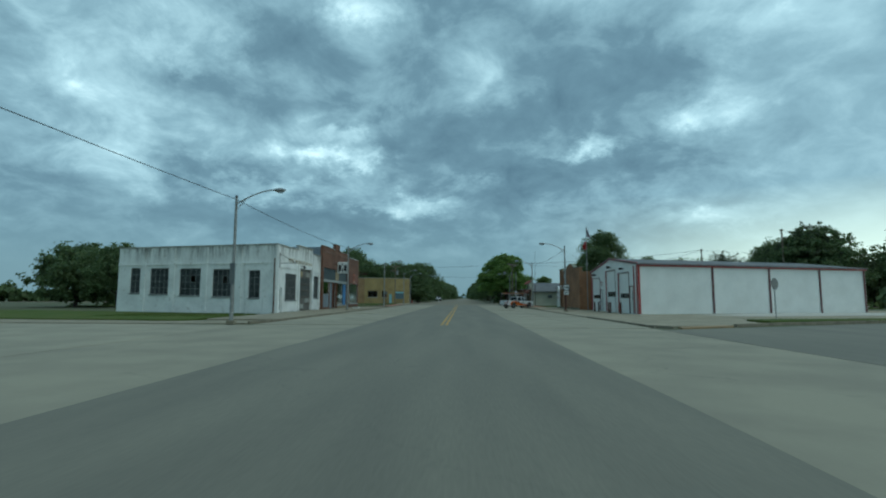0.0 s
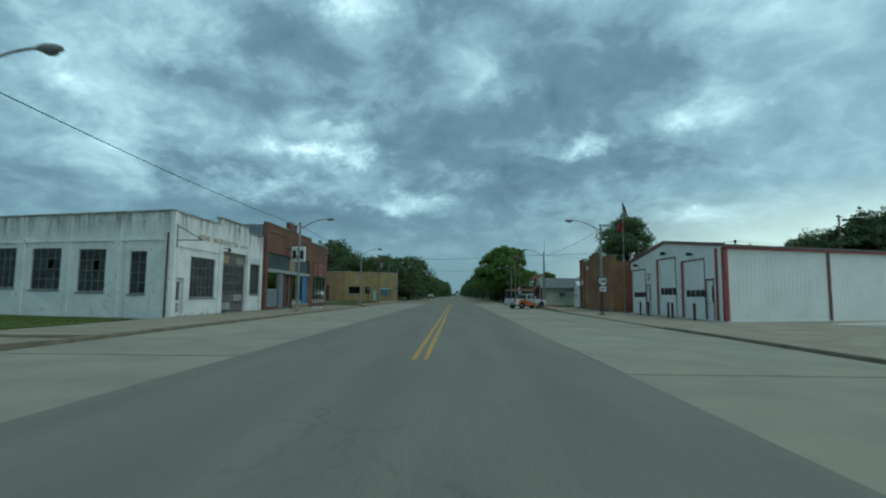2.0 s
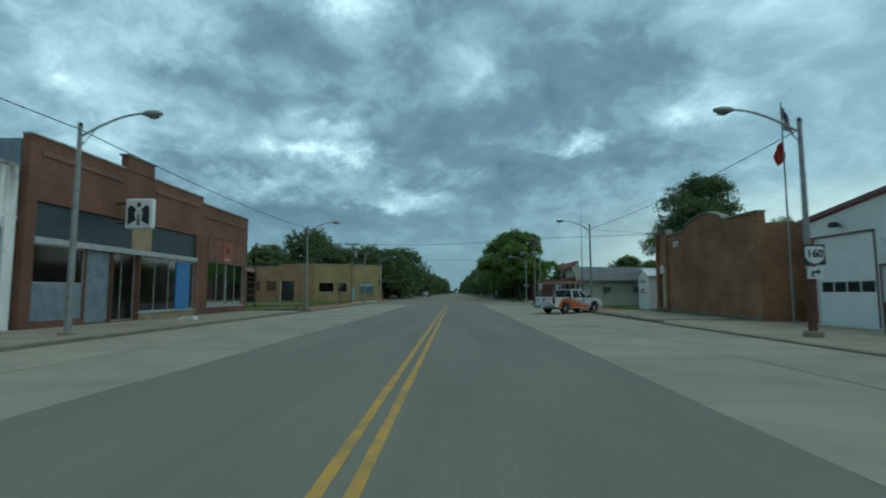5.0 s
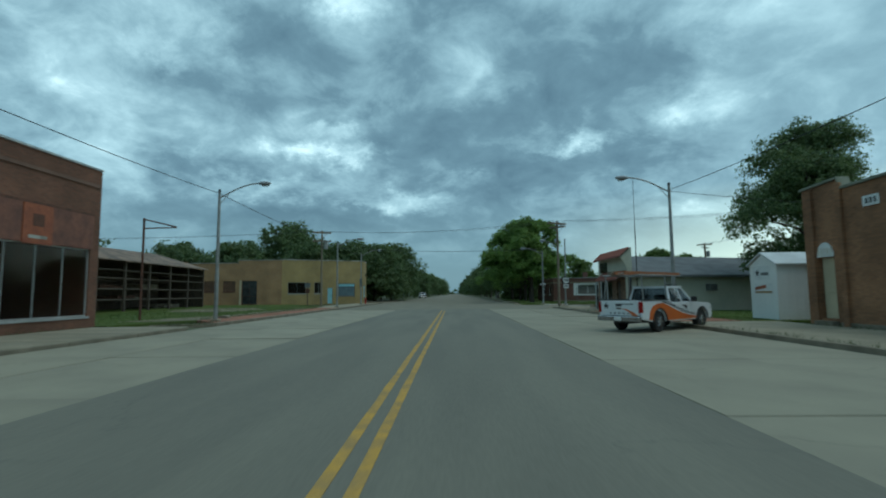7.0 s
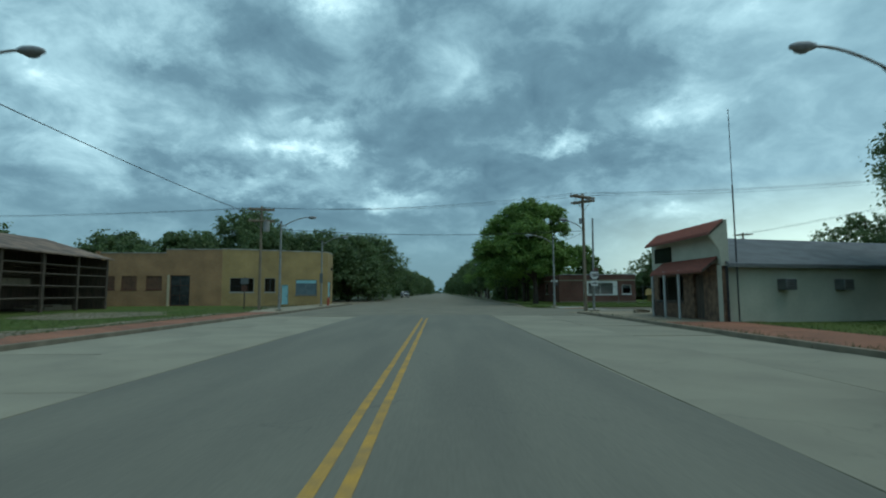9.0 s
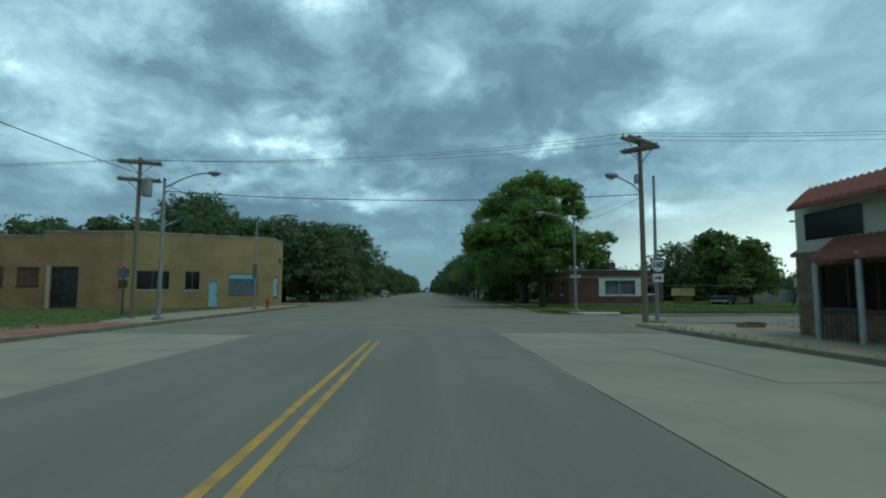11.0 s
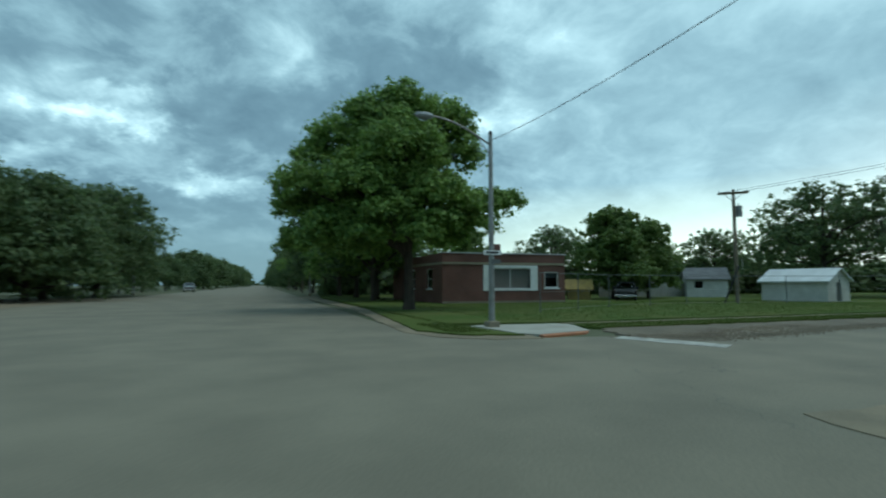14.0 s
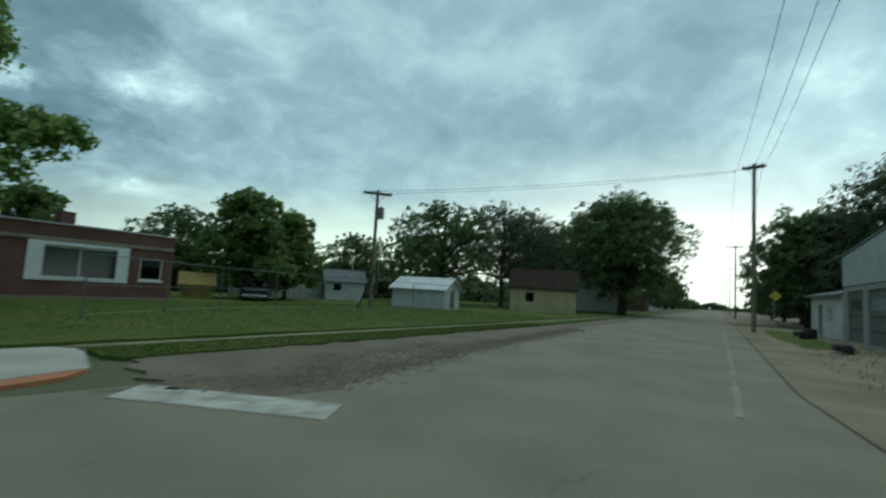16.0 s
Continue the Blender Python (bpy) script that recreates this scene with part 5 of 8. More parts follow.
# ---- brown brick hall ----
bh = thing("brick_hall", "brown brick hall with stepped parapet and arched white door", "building", (14, 66, 0))
mH, LH = face_frame((14, 59.6), (14, 71.4), (0, 65))
part("wall", wall(mH, LH, 5.0, [(10.35, 0.35, 11.15, 2.65)], thick=0.35), BROWNBRICK, bh)
part("parapet", prism([(0, 5.0), (LH, 5.0), (LH, 5.35), (9.9, 5.45), (9.75, 5.05), (7.3, 5.12), (7.0, 5.45), (5.6, 5.75), (4.4, 5.75), (3.2, 5.4), (2.8, 5.15), (0, 5.1)], -0.35, 0.0, m=mH), BROWNBRICK, bh)
cap = [(LH + 0.05, 5.36), (9.9, 5.46), (9.75, 5.06), (7.3, 5.13), (7.0, 5.46), (5.6, 5.76), (4.4, 5.76), (3.2, 5.41), (2.8, 5.16), (0, 5.11)]
bmc = bmesh.new()
for (s0, z0), (s1, z1) in zip(cap, cap[1:]):
    vs = [bmc.verts.new(mH @ Vector(p)) for p in ((s0, 0.08, z0), (s1, 0.08, z1), (s1, -0.4, z1), (s0, -0.4, z0), (s0, 0.08, z0 + 0.09), (s1, 0.08, z1 + 0.09), (s1, -0.4, z1 + 0.09), (s0, -0.4, z0 + 0.09))]
    for f in ((0, 1, 5, 4), (1, 2, 6, 5), (2, 3, 7, 6), (3, 0, 4, 7), (4, 5, 6, 7), (3, 2, 1, 0)):
        bmc.faces.new([vs[i] for i in f])
part("coping", bmc, mat("mossy_stone_coping", (0.16, 0.18, 0.13), (0.22, 0.22, 0.17), 0.9, scale=2, fine=12), bh)
for s in (9.75, 11.2):
    part("pilaster", plate(mH, s, 0.0, s + 0.25, 5.3, 0.002, 0.1), BROWNBRICK, bh)
ad = part("door", plate(mH, 10.38, 0.36, 11.12, 2.63, -0.2, -0.14), CREAM, bh, "tall cream panelled door")
for z in (0.55, 1.3, 1.95):
    part("panel", plate(mH, 10.52, z, 10.98, z + 0.5, -0.138, -0.12), CREAM, ad)
arch = [(10.33 + 0.42 - 0.42 * math.cos(k * math.pi / 12), 2.66 + 0.55 * math.sin(k * math.pi / 12)) for k in range(13)]
part("fanlight", prism(arch, 0.003, 0.03, m=mH), SIGNWHITE, bh, "white arched panel over the door")
for k in range(5):
    part("moulding", plate(mH, 10.42 + k * 0.16, 2.7, 10.46 + k * 0.16, 3.0, 0.031, 0.04), CREAM, bh)
part("step", plate(mH, 10.3, 0.0, 11.2, 0.26, 0.002, 0.3), KERB, bh)
part("plinth", plate(mH, 0, 0.0, 10.2, 0.24, 0.002, 0.06), KERB, bh)
np_ = part("number_plate", plate(mH, 8.2, 4.25, 8.85, 4.6, 0.003, 0.04), SIGNWHITE, bh)
for k in range(3):
    part("bar", plate(mH, 8.29 + k * 0.17, 4.33, 8.39 + k * 0.17, 4.52, 0.041, 0.046), SIGNBLACK, np_)
part("wall", wall(*face_frame((14.35, 59.6), (34, 59.6), (20, 0)), 4.6, thick=0.35), BROWNBRICK, bh)
part("wall", wall(*face_frame((14.35, 71.4), (34, 71.4), (20, 100)), 4.8, thick=0.35), BROWNBRICK, bh)
part("wall", wall(*face_frame((34, 59.6), (34, 71.4), (80, 65)), 4.6, thick=0.35), BROWNBRICK, bh)
part("roof", polygon([(14.3, 59.9), (34, 59.9), (34, 71.1), (14.3, 71.1)], 4.2, 4.4), TARROOF, bh)

# ---- pale ice kiosk ----
kx0, kx1, ky0, ky1 = 14.4, 16.6, 73.9, 75.9
ks = thing("ice_kiosk", "small pale grey metal vending kiosk with gabled top", "kiosk", (kx0, ky0, 0.1))
part("body", bx(kx0, ky0, 0.1, kx1 + 0.4, ky1, 2.62, bevel=0.02), METALWALL, ks)
part("gable", prism([(ky0, 2.62), (ky1, 2.62), ((ky0 + ky1) / 2, 3.1)], kx0, kx0 + 0.08, m=Matrix(((0, 1, 0, 0), (1, 0, 0, 0), (0, 0, 1, 0), (0, 0, 0, 1)))), METALWALL, ks)
for ya, za, yb, zb in ((ky0 - 0.12, 2.56, (ky0 + ky1) / 2, 3.14), ((ky0 + ky1) / 2, 3.14, ky1 + 0.12, 2.56)):
    bmk = bmesh.new()
    vs = [bmk.verts.new(p) for p in ((kx0 - 0.1, ya, za), (kx0 - 0.1, yb, zb), (kx1 + 0.5, yb, zb), (kx1 + 0.5, ya, za), (kx0 - 0.1, ya, za + 0.07), (kx0 - 0.1, yb, zb + 0.07), (kx1 + 0.5, yb, zb + 0.07), (kx1 + 0.5, ya, za + 0.07))]
    for f in ((0, 1, 5, 4), (1, 2, 6, 5), (2, 3, 7, 6), (3, 0, 4, 7), (4, 5, 6, 7), (3, 2, 1, 0)):
        bmk.faces.new([vs[i] for i in f])
    part("roof_sheet", bmk, TINROOF, ks)
part("sign_board", bx(kx0 - 0.012, ky0 + 0.45, 1.92, kx0 - 0.002, ky1 - 0.25, 2.56, bevel=0.003), SIGNWHITE, ks, "white square sign board")
star = [(ky1 - 0.62 + r * math.sin(k * math.pi / 5), 2.24 + r * math.cos(k * math.pi / 5)) for k, r in ((k, 0.2 if k % 2 == 0 else 0.08) for k in range(10))]
part("bar", bx(kx0 - 0.018, ky0 + 0.55, 2.12, kx0 - 0.013, ky1 - 0.9, 2.26), SIGNBACK, ks)
part("star", prism(star, kx0 - 0.022, kx0 - 0.013, m=Matrix(((0, 1, 0, 0), (1, 0, 0, 0), (0, 0, 1, 0), (0, 0, 0, 1)))), SIGNBLACK, ks, "black star emblem")
kp = part("sign_panel", bx(kx0 - 0.02, ky0 + 0.3, 1.25, kx0 - 0.002, ky1 - 0.35, 1.75), SIGNWHITE, ks)
part("bar", prism([(ky0 + 0.75, 1.54), (ky1 - 0.42, 1.44), (ky1 - 0.42, 1.58), (ky0 + 0.75, 1.7)], kx0 - 0.026, kx0 - 0.021, m=Matrix(((0, 1, 0, 0), (1, 0, 0, 0), (0, 0, 1, 0), (0, 0, 0, 1)))), ORANGESIGN, kp)
part("bar", bx(kx0 - 0.026, ky0 + 0.35, 1.3, kx0 - 0.021, ky1 - 0.42, 1.4), TANPAVE, kp)
for k in range(7):
    part("rib", bx(kx0 + 0.12 + k * 0.36, ky0 - 0.012, 0.16, kx0 + 0.16 + k * 0.36, ky0 - 0.001, 2.5), METALWALL, ks)

# ---- beige building with red tiled front ----
gb = thing("beige_building", "long beige block building with grey roof and red tiled front", "building", (12, 86, 0))
mQ, LQ = face_frame((12.0, 86.0), (27.44, 90.21), (20, 60))
part("wall", wall(mQ, LQ, 2.55, [(11.5, 0.15, 12.4, 2.15), (15, 1.1, 15.7, 2.1)]), BEIGE, gb)
window(gb, mQ, 15, 1.15, 15.62, 2.12, 1, 2, SIGNWHITE)
part("door", plate(mQ, 11.52, 0.15, 12.38, 2.13, -0.15, -0.1), CREAM, gb)
bmq = bmesh.new()
for pts in ([(0.05, 0.35, 2.5), (LQ, 0.35, 2.5), (LQ, -3.4, 4.05), (1.1, -3.4, 4.05)], [(1.1, -3.4, 4.05), (LQ, -3.4, 4.05), (LQ, -7.2, 2.5), (2.2, -7.2, 2.5)]):
    lo = [bmq.verts.new(p) for p in pts]
    hi = [bmq.verts.new((p[0], p[1], p[2] + 0.1)) for p in pts]
    bmq.faces.new(lo[::-1])
    bmq.faces.new(hi)
    for i in range(4):
        bmq.faces.new((lo[i], lo[(i + 1) % 4], hi[(i + 1) % 4], hi[i]))
bmq.transform(mQ)
part("roof", bmq, SHINGLE, gb, "grey low-pitched roof")
part("gutter", plate(mQ, 0, 2.42, LQ, 2.52, 0.3, 0.42), SIGNBACK, gb)
part("downpipe", rods((mQ @ Vector((0.15, 0.12, 0.1)), mQ @ Vector((0.15, 0.12, 2.5)), 0.05)), DARKMETAL, gb)
mQ2, LQ2 = face_frame((12.0, 86.0), (12.0, 93.0), (0, 90))
part("wall", wall(mQ2, LQ2, 2.6, [(1.5, 0.15, 2.4, 2.2), (3.4, 0.9, 6.2, 2.2)]), STONE, gb, "rough brown stone front")
part("upper_wall", plate(mQ2, 0.0, 2.6, 7.0, 4.0, -0.3, -0.05), BEIGE, gb)
part("upper_window", plate(mQ2, 4.6, 2.95, 6.6, 3.75, -0.048, -0.03), DARKGLASS, gb)
window(gb, mQ2, 3.4, 0.9, 6.2, 2.2, 3, 1, DARKWOOD)
part("door", plate(mQ2, 1.52, 0.16, 2.38, 2.18, -0.16, -0.1), DARKWOOD, gb)
part("side_wall", prism([(0.3, 2.5), (0.0, 2.5), (-0.1, 3.2), (-0.52, 3.9), (0.1, 4.5), (0.3, 4.5)], 0.0, 0.14, m=Matrix(((1, 0, 0, 12.0), (0, 1, 0, 85.95), (0, 0, 1, 0), (0, 0, 0, 1)))), BEIGE, gb)
for nm, (d0, z0), (d1, z1), s0, s1 in (("tile_strip", (0.5, 3.95), (-0.12, 4.5), -0.1, 6.6), ("awning", (0.7, 2.35), (0.0, 2.9), 0.3, 5.6)):
    tiled = part(nm, prism([(d0, z0 - 0.12), (d1, z1 - 0.12), (d1, z1 - 0.02), (d0, z0 - 0.02)], s0, s1, m=mQ2 @ Matrix(((0, 1, 0, 0), (1, 0, 0, 0), (0, 0, 1, 0), (0, 0, 0, 1)))), DARKWOOD, gb, "red clay tiled " + ("mansard strip" if nm == "tile_strip" else "porch roof"))
    for k in range(int((s1 - s0) / 0.22)):
        sa, sb = s0 + k * 0.22 + 0.006, s0 + (k + 1) * 0.22 - 0.006
        bmq = bmesh.new()
        vs = [bmq.verts.new(mQ2 @ Vector(p)) for p in ((sa, d0, z0), ((sa + sb) / 2, d0, z0 + 0.06), (sb, d0, z0), (sb, d1, z1), ((sa + sb) / 2, d1, z1 + 0.06), (sa, d1, z1), (sa, d0 + 0.02, z0 - 0.1), (sb, d0 + 0.02, z0 - 0.1))]
        for f in ((0, 1, 4, 5), (1, 2, 3, 4), (0, 6, 7, 2, 1)):
            bmq.faces.new([vs[q] for q in f])
        part("tile", bmq, TILERED, tiled)
for s in (2.6, 4.1, 5.5):
    part("post", rods((mQ2 @ Vector((s, 0.62, 0.1)), mQ2 @ Vector((s, 0.62, 2.42)), 0.07)), ALUM, gb)
part("railing", rods(*[(mQ2 @ Vector((s, 0.62, 0.1)), mQ2 @ Vector((s, 0.62, 0.95)), 0.015) for s in [4.15 + 0.15 * k for k in range(9)]], (mQ2 @ Vector((4.1, 0.62, 0.95)), mQ2 @ Vector((5.5, 0.62, 0.95)), 0.02), n=5), DARKMETAL, gb)
for s, w in ((3.0, 0.62), (6.4, 0.62)):
    ac = thing("air_conditioner", "boxy window air conditioner on the beige wall", "air conditioner", mQ @ Vector((s, 0.2, 1.4)), group="air conditioners")
    part("case", bx(s, 0.0, 1.45, s + w, 0.45, 1.95, m=mQ, bevel=0.02), SIGNBACK, ac)
    for k in range(5):
        part("louvre", bx(s + 0.06, 0.452, 1.52 + k * 0.08, s + w - 0.06, 0.465, 1.56 + k * 0.08, m=mQ), DARKMETAL, ac)
part("wall", wall(*face_frame((12.3, 93), (25.6, 96.6), (20, 130)), 2.5), BEIGE, gb)
part("wall", wall(*face_frame((27.44, 90.35), (25.7, 96.6), (80, 95)), 2.5), BEIGE, gb)
ms = thing("radio_mast", "tall thin steel antenna mast beside the beige building", "antenna", (12.9, 86.0, 0))
part("pole", rods(((12.6, 85.9, 0), (12.6, 85.9, 6.0), 0.035), ((12.6, 85.9, 6.0), (12.6, 85.9, 9.4), 0.018), n=6), DARKMETAL, ms)

# ---- brick house and yard across the side road ----
hs = thing("brick_house", "low flat-roofed red brick house with white window surround", "building", (25.4, 129, 0))
mN, LN = face_frame((25.45, 129.2), (15.6, 129.6), (20, 100))
nh = [(0.55, 1.15, 1.75, 2.35), (2.75, 1.05, 6.35, 2.65)]
part("wall", wall(mN, LN, 3.65, nh), HOUSEBRICK, hs)
part("coping", plate(mN, -0.1, 3.65, LN, 3.73, -0.3, 0.06), ALUM, hs)
part("band", plate(mN, 0, 2.85, LN, 3.02, 0.002, 0.06), SIDEWALK, hs, "pale concrete band")
part("plinth", plate(mN, 0, 0.0, LN, 0.22, 0.002, 0.05), SIDEWALK, hs)
part("surround", plate(mN, 2.35, 2.65, 6.75, 2.82, 0.002, 0.05), SIGNWHITE, hs)
part("surround", plate(mN, 2.35, 0.95, 2.95, 2.65, 0.002, 0.05), SIGNWHITE, hs)
part("surround", plate(mN, 6.1, 0.95, 6.75, 2.65, 0.002, 0.05), SIGNWHITE, hs)
part("surround", plate(mN, 2.95, 0.95, 6.1, 1.05, 0.002, 0.05), SIGNWHITE, hs)
window(hs, mN, 2.75, 1.05, 6.35, 2.65, 2, 1, SIGNWHITE, bar=0.1, glass=GLASS)
window(hs, mN, 0.55, 1.15, 1.75, 2.35, 1, 1, SIGNWHITE, bar=0.08)
part("curtain", plate(mN, 2.9, 1.1, 6.2, 2.6, -0.26, -0.23), mat("pale_curtain", (0.42, 0.37, 0.34), (0.32, 0.28, 0.26), 0.9, scale=2, fine=9, streak=(8, 8, 0.3)), hs)
part("blind", plate(mN, 0.63, 1.9, 1.67, 2.3, -0.2, -0.17), SIGNWHITE, hs)
mN2, LN2 = face_frame((15.6, 129.62), (15.2, 142), (0, 130))
part("wall", wall(mN2, LN2, 3.65, [(2, 1.1, 3.2, 2.6), (6, 1.1, 7.2, 2.6)]), HOUSEBRICK, hs)
part("band", plate(mN2, 0, 2.85, LN2, 3.02, 0.002, 0.06), SIDEWALK, hs)
for s in (2, 6):
    window(hs, mN2, s, 1.1, s + 1.2, 2.6, 1, 2, SIGNWHITE)
part("wall", wall(*face_frame((25.45, 129.45), (25.8, 142), (60, 130)), 3.65), HOUSEBRICK, hs)
part("wall", wall(*face_frame((15.3, 142), (25.8, 142), (20, 180)), 3.65), HOUSEBRICK, hs)
part("roof", polygon([(25.2, 129.5), (15.7, 129.8), (15.5, 141.8), (25.5, 141.8)], 3.2, 3.35), TARROOF, hs)
part("chimney", bx(21.2, 133, 3.3, 21.9, 133.7, 4.7), HOUSEBRICK, hs)

# chain-link fence round the yard
fe = thing("fence", "thin galvanised chain-link fence along the lawn", "fence", (25, 126, 0))
fpts = [(16.2, 117.5), (23, 121.0), (30, 122.0), (38, 121.0), (46, 119.0), (53, 116.8)]
for (x0, y0), (x1, y1) in zip(fpts, fpts[1:]):
    for j in range(2):
        x, y = x0 + (x1 - x0) * j / 2, y0 + (y1 - y0) * j / 2
        part("post", rods(((x, y, 0), (x, y, 2.0), 0.03), n=6), SIGNBACK, fe)
part("top_rail", tube([(x, y, 1.97) for x, y in fpts], 0.018, 5), SIGNBACK, fe)
part("wire", tube([(x, y, 1.05) for x, y in fpts], 0.006, 4), GALV, fe)
part("wire", tube([(x, y, 0.2) for x, y in fpts], 0.006, 4), GALV, fe)


def gabled(name, label, x, y, turn, w, d, h, rise, wallm, roofm, category="shed", win=True, over=0.25):
    """A small gabled building with door and windows."""
    t = thing(name, label, category, (x, y, 0), turn)
    for a, b, o in (((-w / 2, -d / 2), (w / 2, -d / 2), (0, -50)), ((-w / 2, d / 2), (w / 2, d / 2), (0, 50))):
        m, L = face_frame(a, b, o)
        holes = [(L * 0.3 - 0.4, 1.0, L * 0.3 + 0.4, min(h - 0.25, 1.95))] if win else []
        ob = part("wall", wall(m, L, h, holes, thick=0.15), wallm, t, local=True)
        for q in holes:
            bm = bmesh.new()
            box(bm, q[0], -0.1, q[1], q[2], -0.06, q[3], m)
            wn = part("window", bm, DARKGLASS, t, local=True)
            part("sill", bx(q[0] - 0.06, 0.0, q[1] - 0.06, q[2] + 0.06, 0.03, q[1], m=m), SIGNWHITE, wn, local=True)
            part("head_trim", bx(q[0] - 0.06, 0.0, q[3], q[2] + 0.06, 0.03, q[3] + 0.06, m=m), SIGNWHITE, wn, local=True)
    for a, b, o in (((-w / 2, -d / 2 + 0.15), (-w / 2, d / 2 - 0.15), (-50, 0)), ((w / 2, -d / 2 + 0.15), (w / 2, d / 2 - 0.15), (50, 0))):
        m, L = face_frame(a, b, o)
        holes = [(L * 0.5 - 0.45, 0.1, L * 0.5 + 0.45, min(2.0, h - 0.1))]
        part("wall", wall(m, L, h, holes, thick=0.15), wallm, t, local=True)
        bm = bmesh.new()
        box(bm, holes[0][0] + 0.01, -0.1, 0.1, holes[0][2] - 0.01, -0.05, holes[0][3] - 0.01, m)
        part("door", bm, SIGNBACK, t, local=True)
        gbm = prism([(-0.15, h), (L + 0.15, h), (L / 2, h + rise)], -0.15, 0.0, m=m)
        part("gable", gbm, wallm, t, local=True)
    for sgn in (-1, 1):
        bm = bmesh.new()
        sl = rise / (d / 2)
        pts = [(-w / 2 - over, sgn * (d / 2 + over), h - sl * over), (w / 2 + over, sgn * (d / 2 + over), h - sl * over), (w / 2 + over, 0, h + rise), (-w / 2 - over, 0, h + rise)]
        lo = [bm.verts.new((p[0], p[1], p[2] + 0.012)) for p in pts]
        hi = [bm.verts.new((p[0], p[1], p[2] + 0.11)) for p in pts]
        bm.faces.new(lo)
        bm.faces.new(hi)
        for i in range(4):
            bm.faces.new((lo[i], lo[(i + 1) % 4], hi[(i + 1) % 4], hi[i]))
        bmesh.ops.recalc_face_normals(bm, faces=bm.faces)
        part("roof", bm, roofm, t, local=True)
    return t


gabled("shed", "white boarded shed with a white tin roof", 44.9, 124.4, -80, 4.7, 3.6, 1.65, 0.9, WHITEBOARD, TINROOF, win=False)
gabled("house", "small white cottage with a grey roof behind trees", 48.6, 137.4, -40, 3.9, 3.6, 2.0, 1.1, WHITEBOARD, SHINGLE, "house")
gabled("house", "khaki-yellow bungalow with a dark brown gabled roof", 57.3, 118.4, -72, 6.2, 5.2, 2.4, 1.8, KHAKI, TILEBROWN, "house")
gabled("house", "tall white boarded house behind the dark tree", 83, 120.6, -80, 9, 8, 5.0, 3.0, DOORWHITE, SHINGLE, "house")
gabled("shed", "low yellow painted wooden shed", 30.2, 134.2, -30, 1.9, 1.6, 1.1, 0.65, YELLOWWOOD, YELLOWWOOD, win=False)
gabled("house", "dark red cottage far along the road", 114, 121.5, -85, 8, 7, 3.0, 2.0, HOUSEBRICK, SHINGLE, "house")
gabled("house", "pale far cottage by the road", 140, 123.5, -85, 8, 7, 3.0, 2.0, WHITEBOARD, SHINGLE, "house")
# ---- pale garage with a lean-to beside the gravel shoulder ----
gw = thing("garage_building", "old grey garage with a panelled upper front and dark doors", "building", (40, 93, 0))
mW, LW = face_frame((45.2, 96.3), (33.0, 95.4), (40, 110))
gd = [(0.7, 0.05, 3.6, 2.75), (4.4, 0.05, 7.6, 2.75), (8.4, 0.05, 11.4, 2.75)]
part("wall", wall(mW, LW, 3.05, gd, thick=0.2), GREYBOARD, gw)
part("upper_front", prism([(0, 3.05), (LW, 3.05), (LW, 5.7), (0, 4.75)], -0.2, 0.06, m=mW), PANELGREY, gw, "pale grey panelled upper front")
part("coping", prism([(-0.1, 4.75), (LW, 5.7), (LW, 5.8), (-0.1, 4.85)], -0.3, 0.12, m=mW), SHINGLE, gw)
part("wall", wall(*face_frame((45.18, 96.1), (45.9, 86.2), (60, 90)), 4.6, thick=0.2), GREYBOARD, gw)
part("wall", wall(*face_frame((33.0, 95.2), (33.7, 85.4), (20, 90)), 4.6, thick=0.2), GREYBOARD, gw)
part("wall", wall(*face_frame((45.7, 86.2), (33.7, 85.4), (40, 60)), 4.6, thick=0.2), GREYBOARD, gw)
part("roof", polygon([(45.0, 96.0), (33.2, 95.1), (33.9, 85.6), (45.6, 86.4)], 4.3, 4.45), TARROOF, gw)
for s0, z0, s1, z1 in gd:
    d = part("garage_door", plate(mW, s0 + 0.02, 0.06, s1 - 0.02, 2.73, -0.16, -0.1), WORNDOOR, gw, "dark weathered garage door")
    for k in range(6):
        w = (s1 - s0 - 0.5) / 6
        part("pane", plate(mW, s0 + 0.25 + k * w, 1.75, s0 + 0.25 + (k + 0.75) * w, 2.3, -0.099, -0.09), LAMPHEAD if s0 == 4.4 else DUSTGLASS, d)
    for z in (0.7, 1.4):
        part("rail", plate(mW, s0 + 0.05, z, s1 - 0.05, z + 0.08, -0.099, -0.08), DARKWOOD, d)
ln = thing("lean_to", "pale boarded lean-to with a sloping grey roof", "shed", (48, 95, 0))
mL, LL = face_frame((51.7, 97.2), (45.25, 96.35), (48, 110))
part("wall", wall(mL, LL, 2.6, [(1.6, 0.05, 2.5, 2.05), (3.6, 0.9, 4.6, 1.9)], thick=0.15), WHITEBOARD, ln)
part("door", plate(mL, 1.62, 0.06, 2.48, 2.03, -0.12, -0.07), SIGNBACK, ln)
window(ln, mL, 3.6, 0.9, 4.6, 1.9, 2, 2, SIGNWHITE)
part("end_wall", prism([(0.0, -0.05), (-4.0, -0.05), (-4.0, 3.5), (0.0, 2.58)], 0.0, 0.15, m=mL @ Matrix(((0, 1, 0, 0), (1, 0, 0, 0), (0, 0, 1, 0), (0, 0, 0, 1)))), WHITEBOARD, ln)
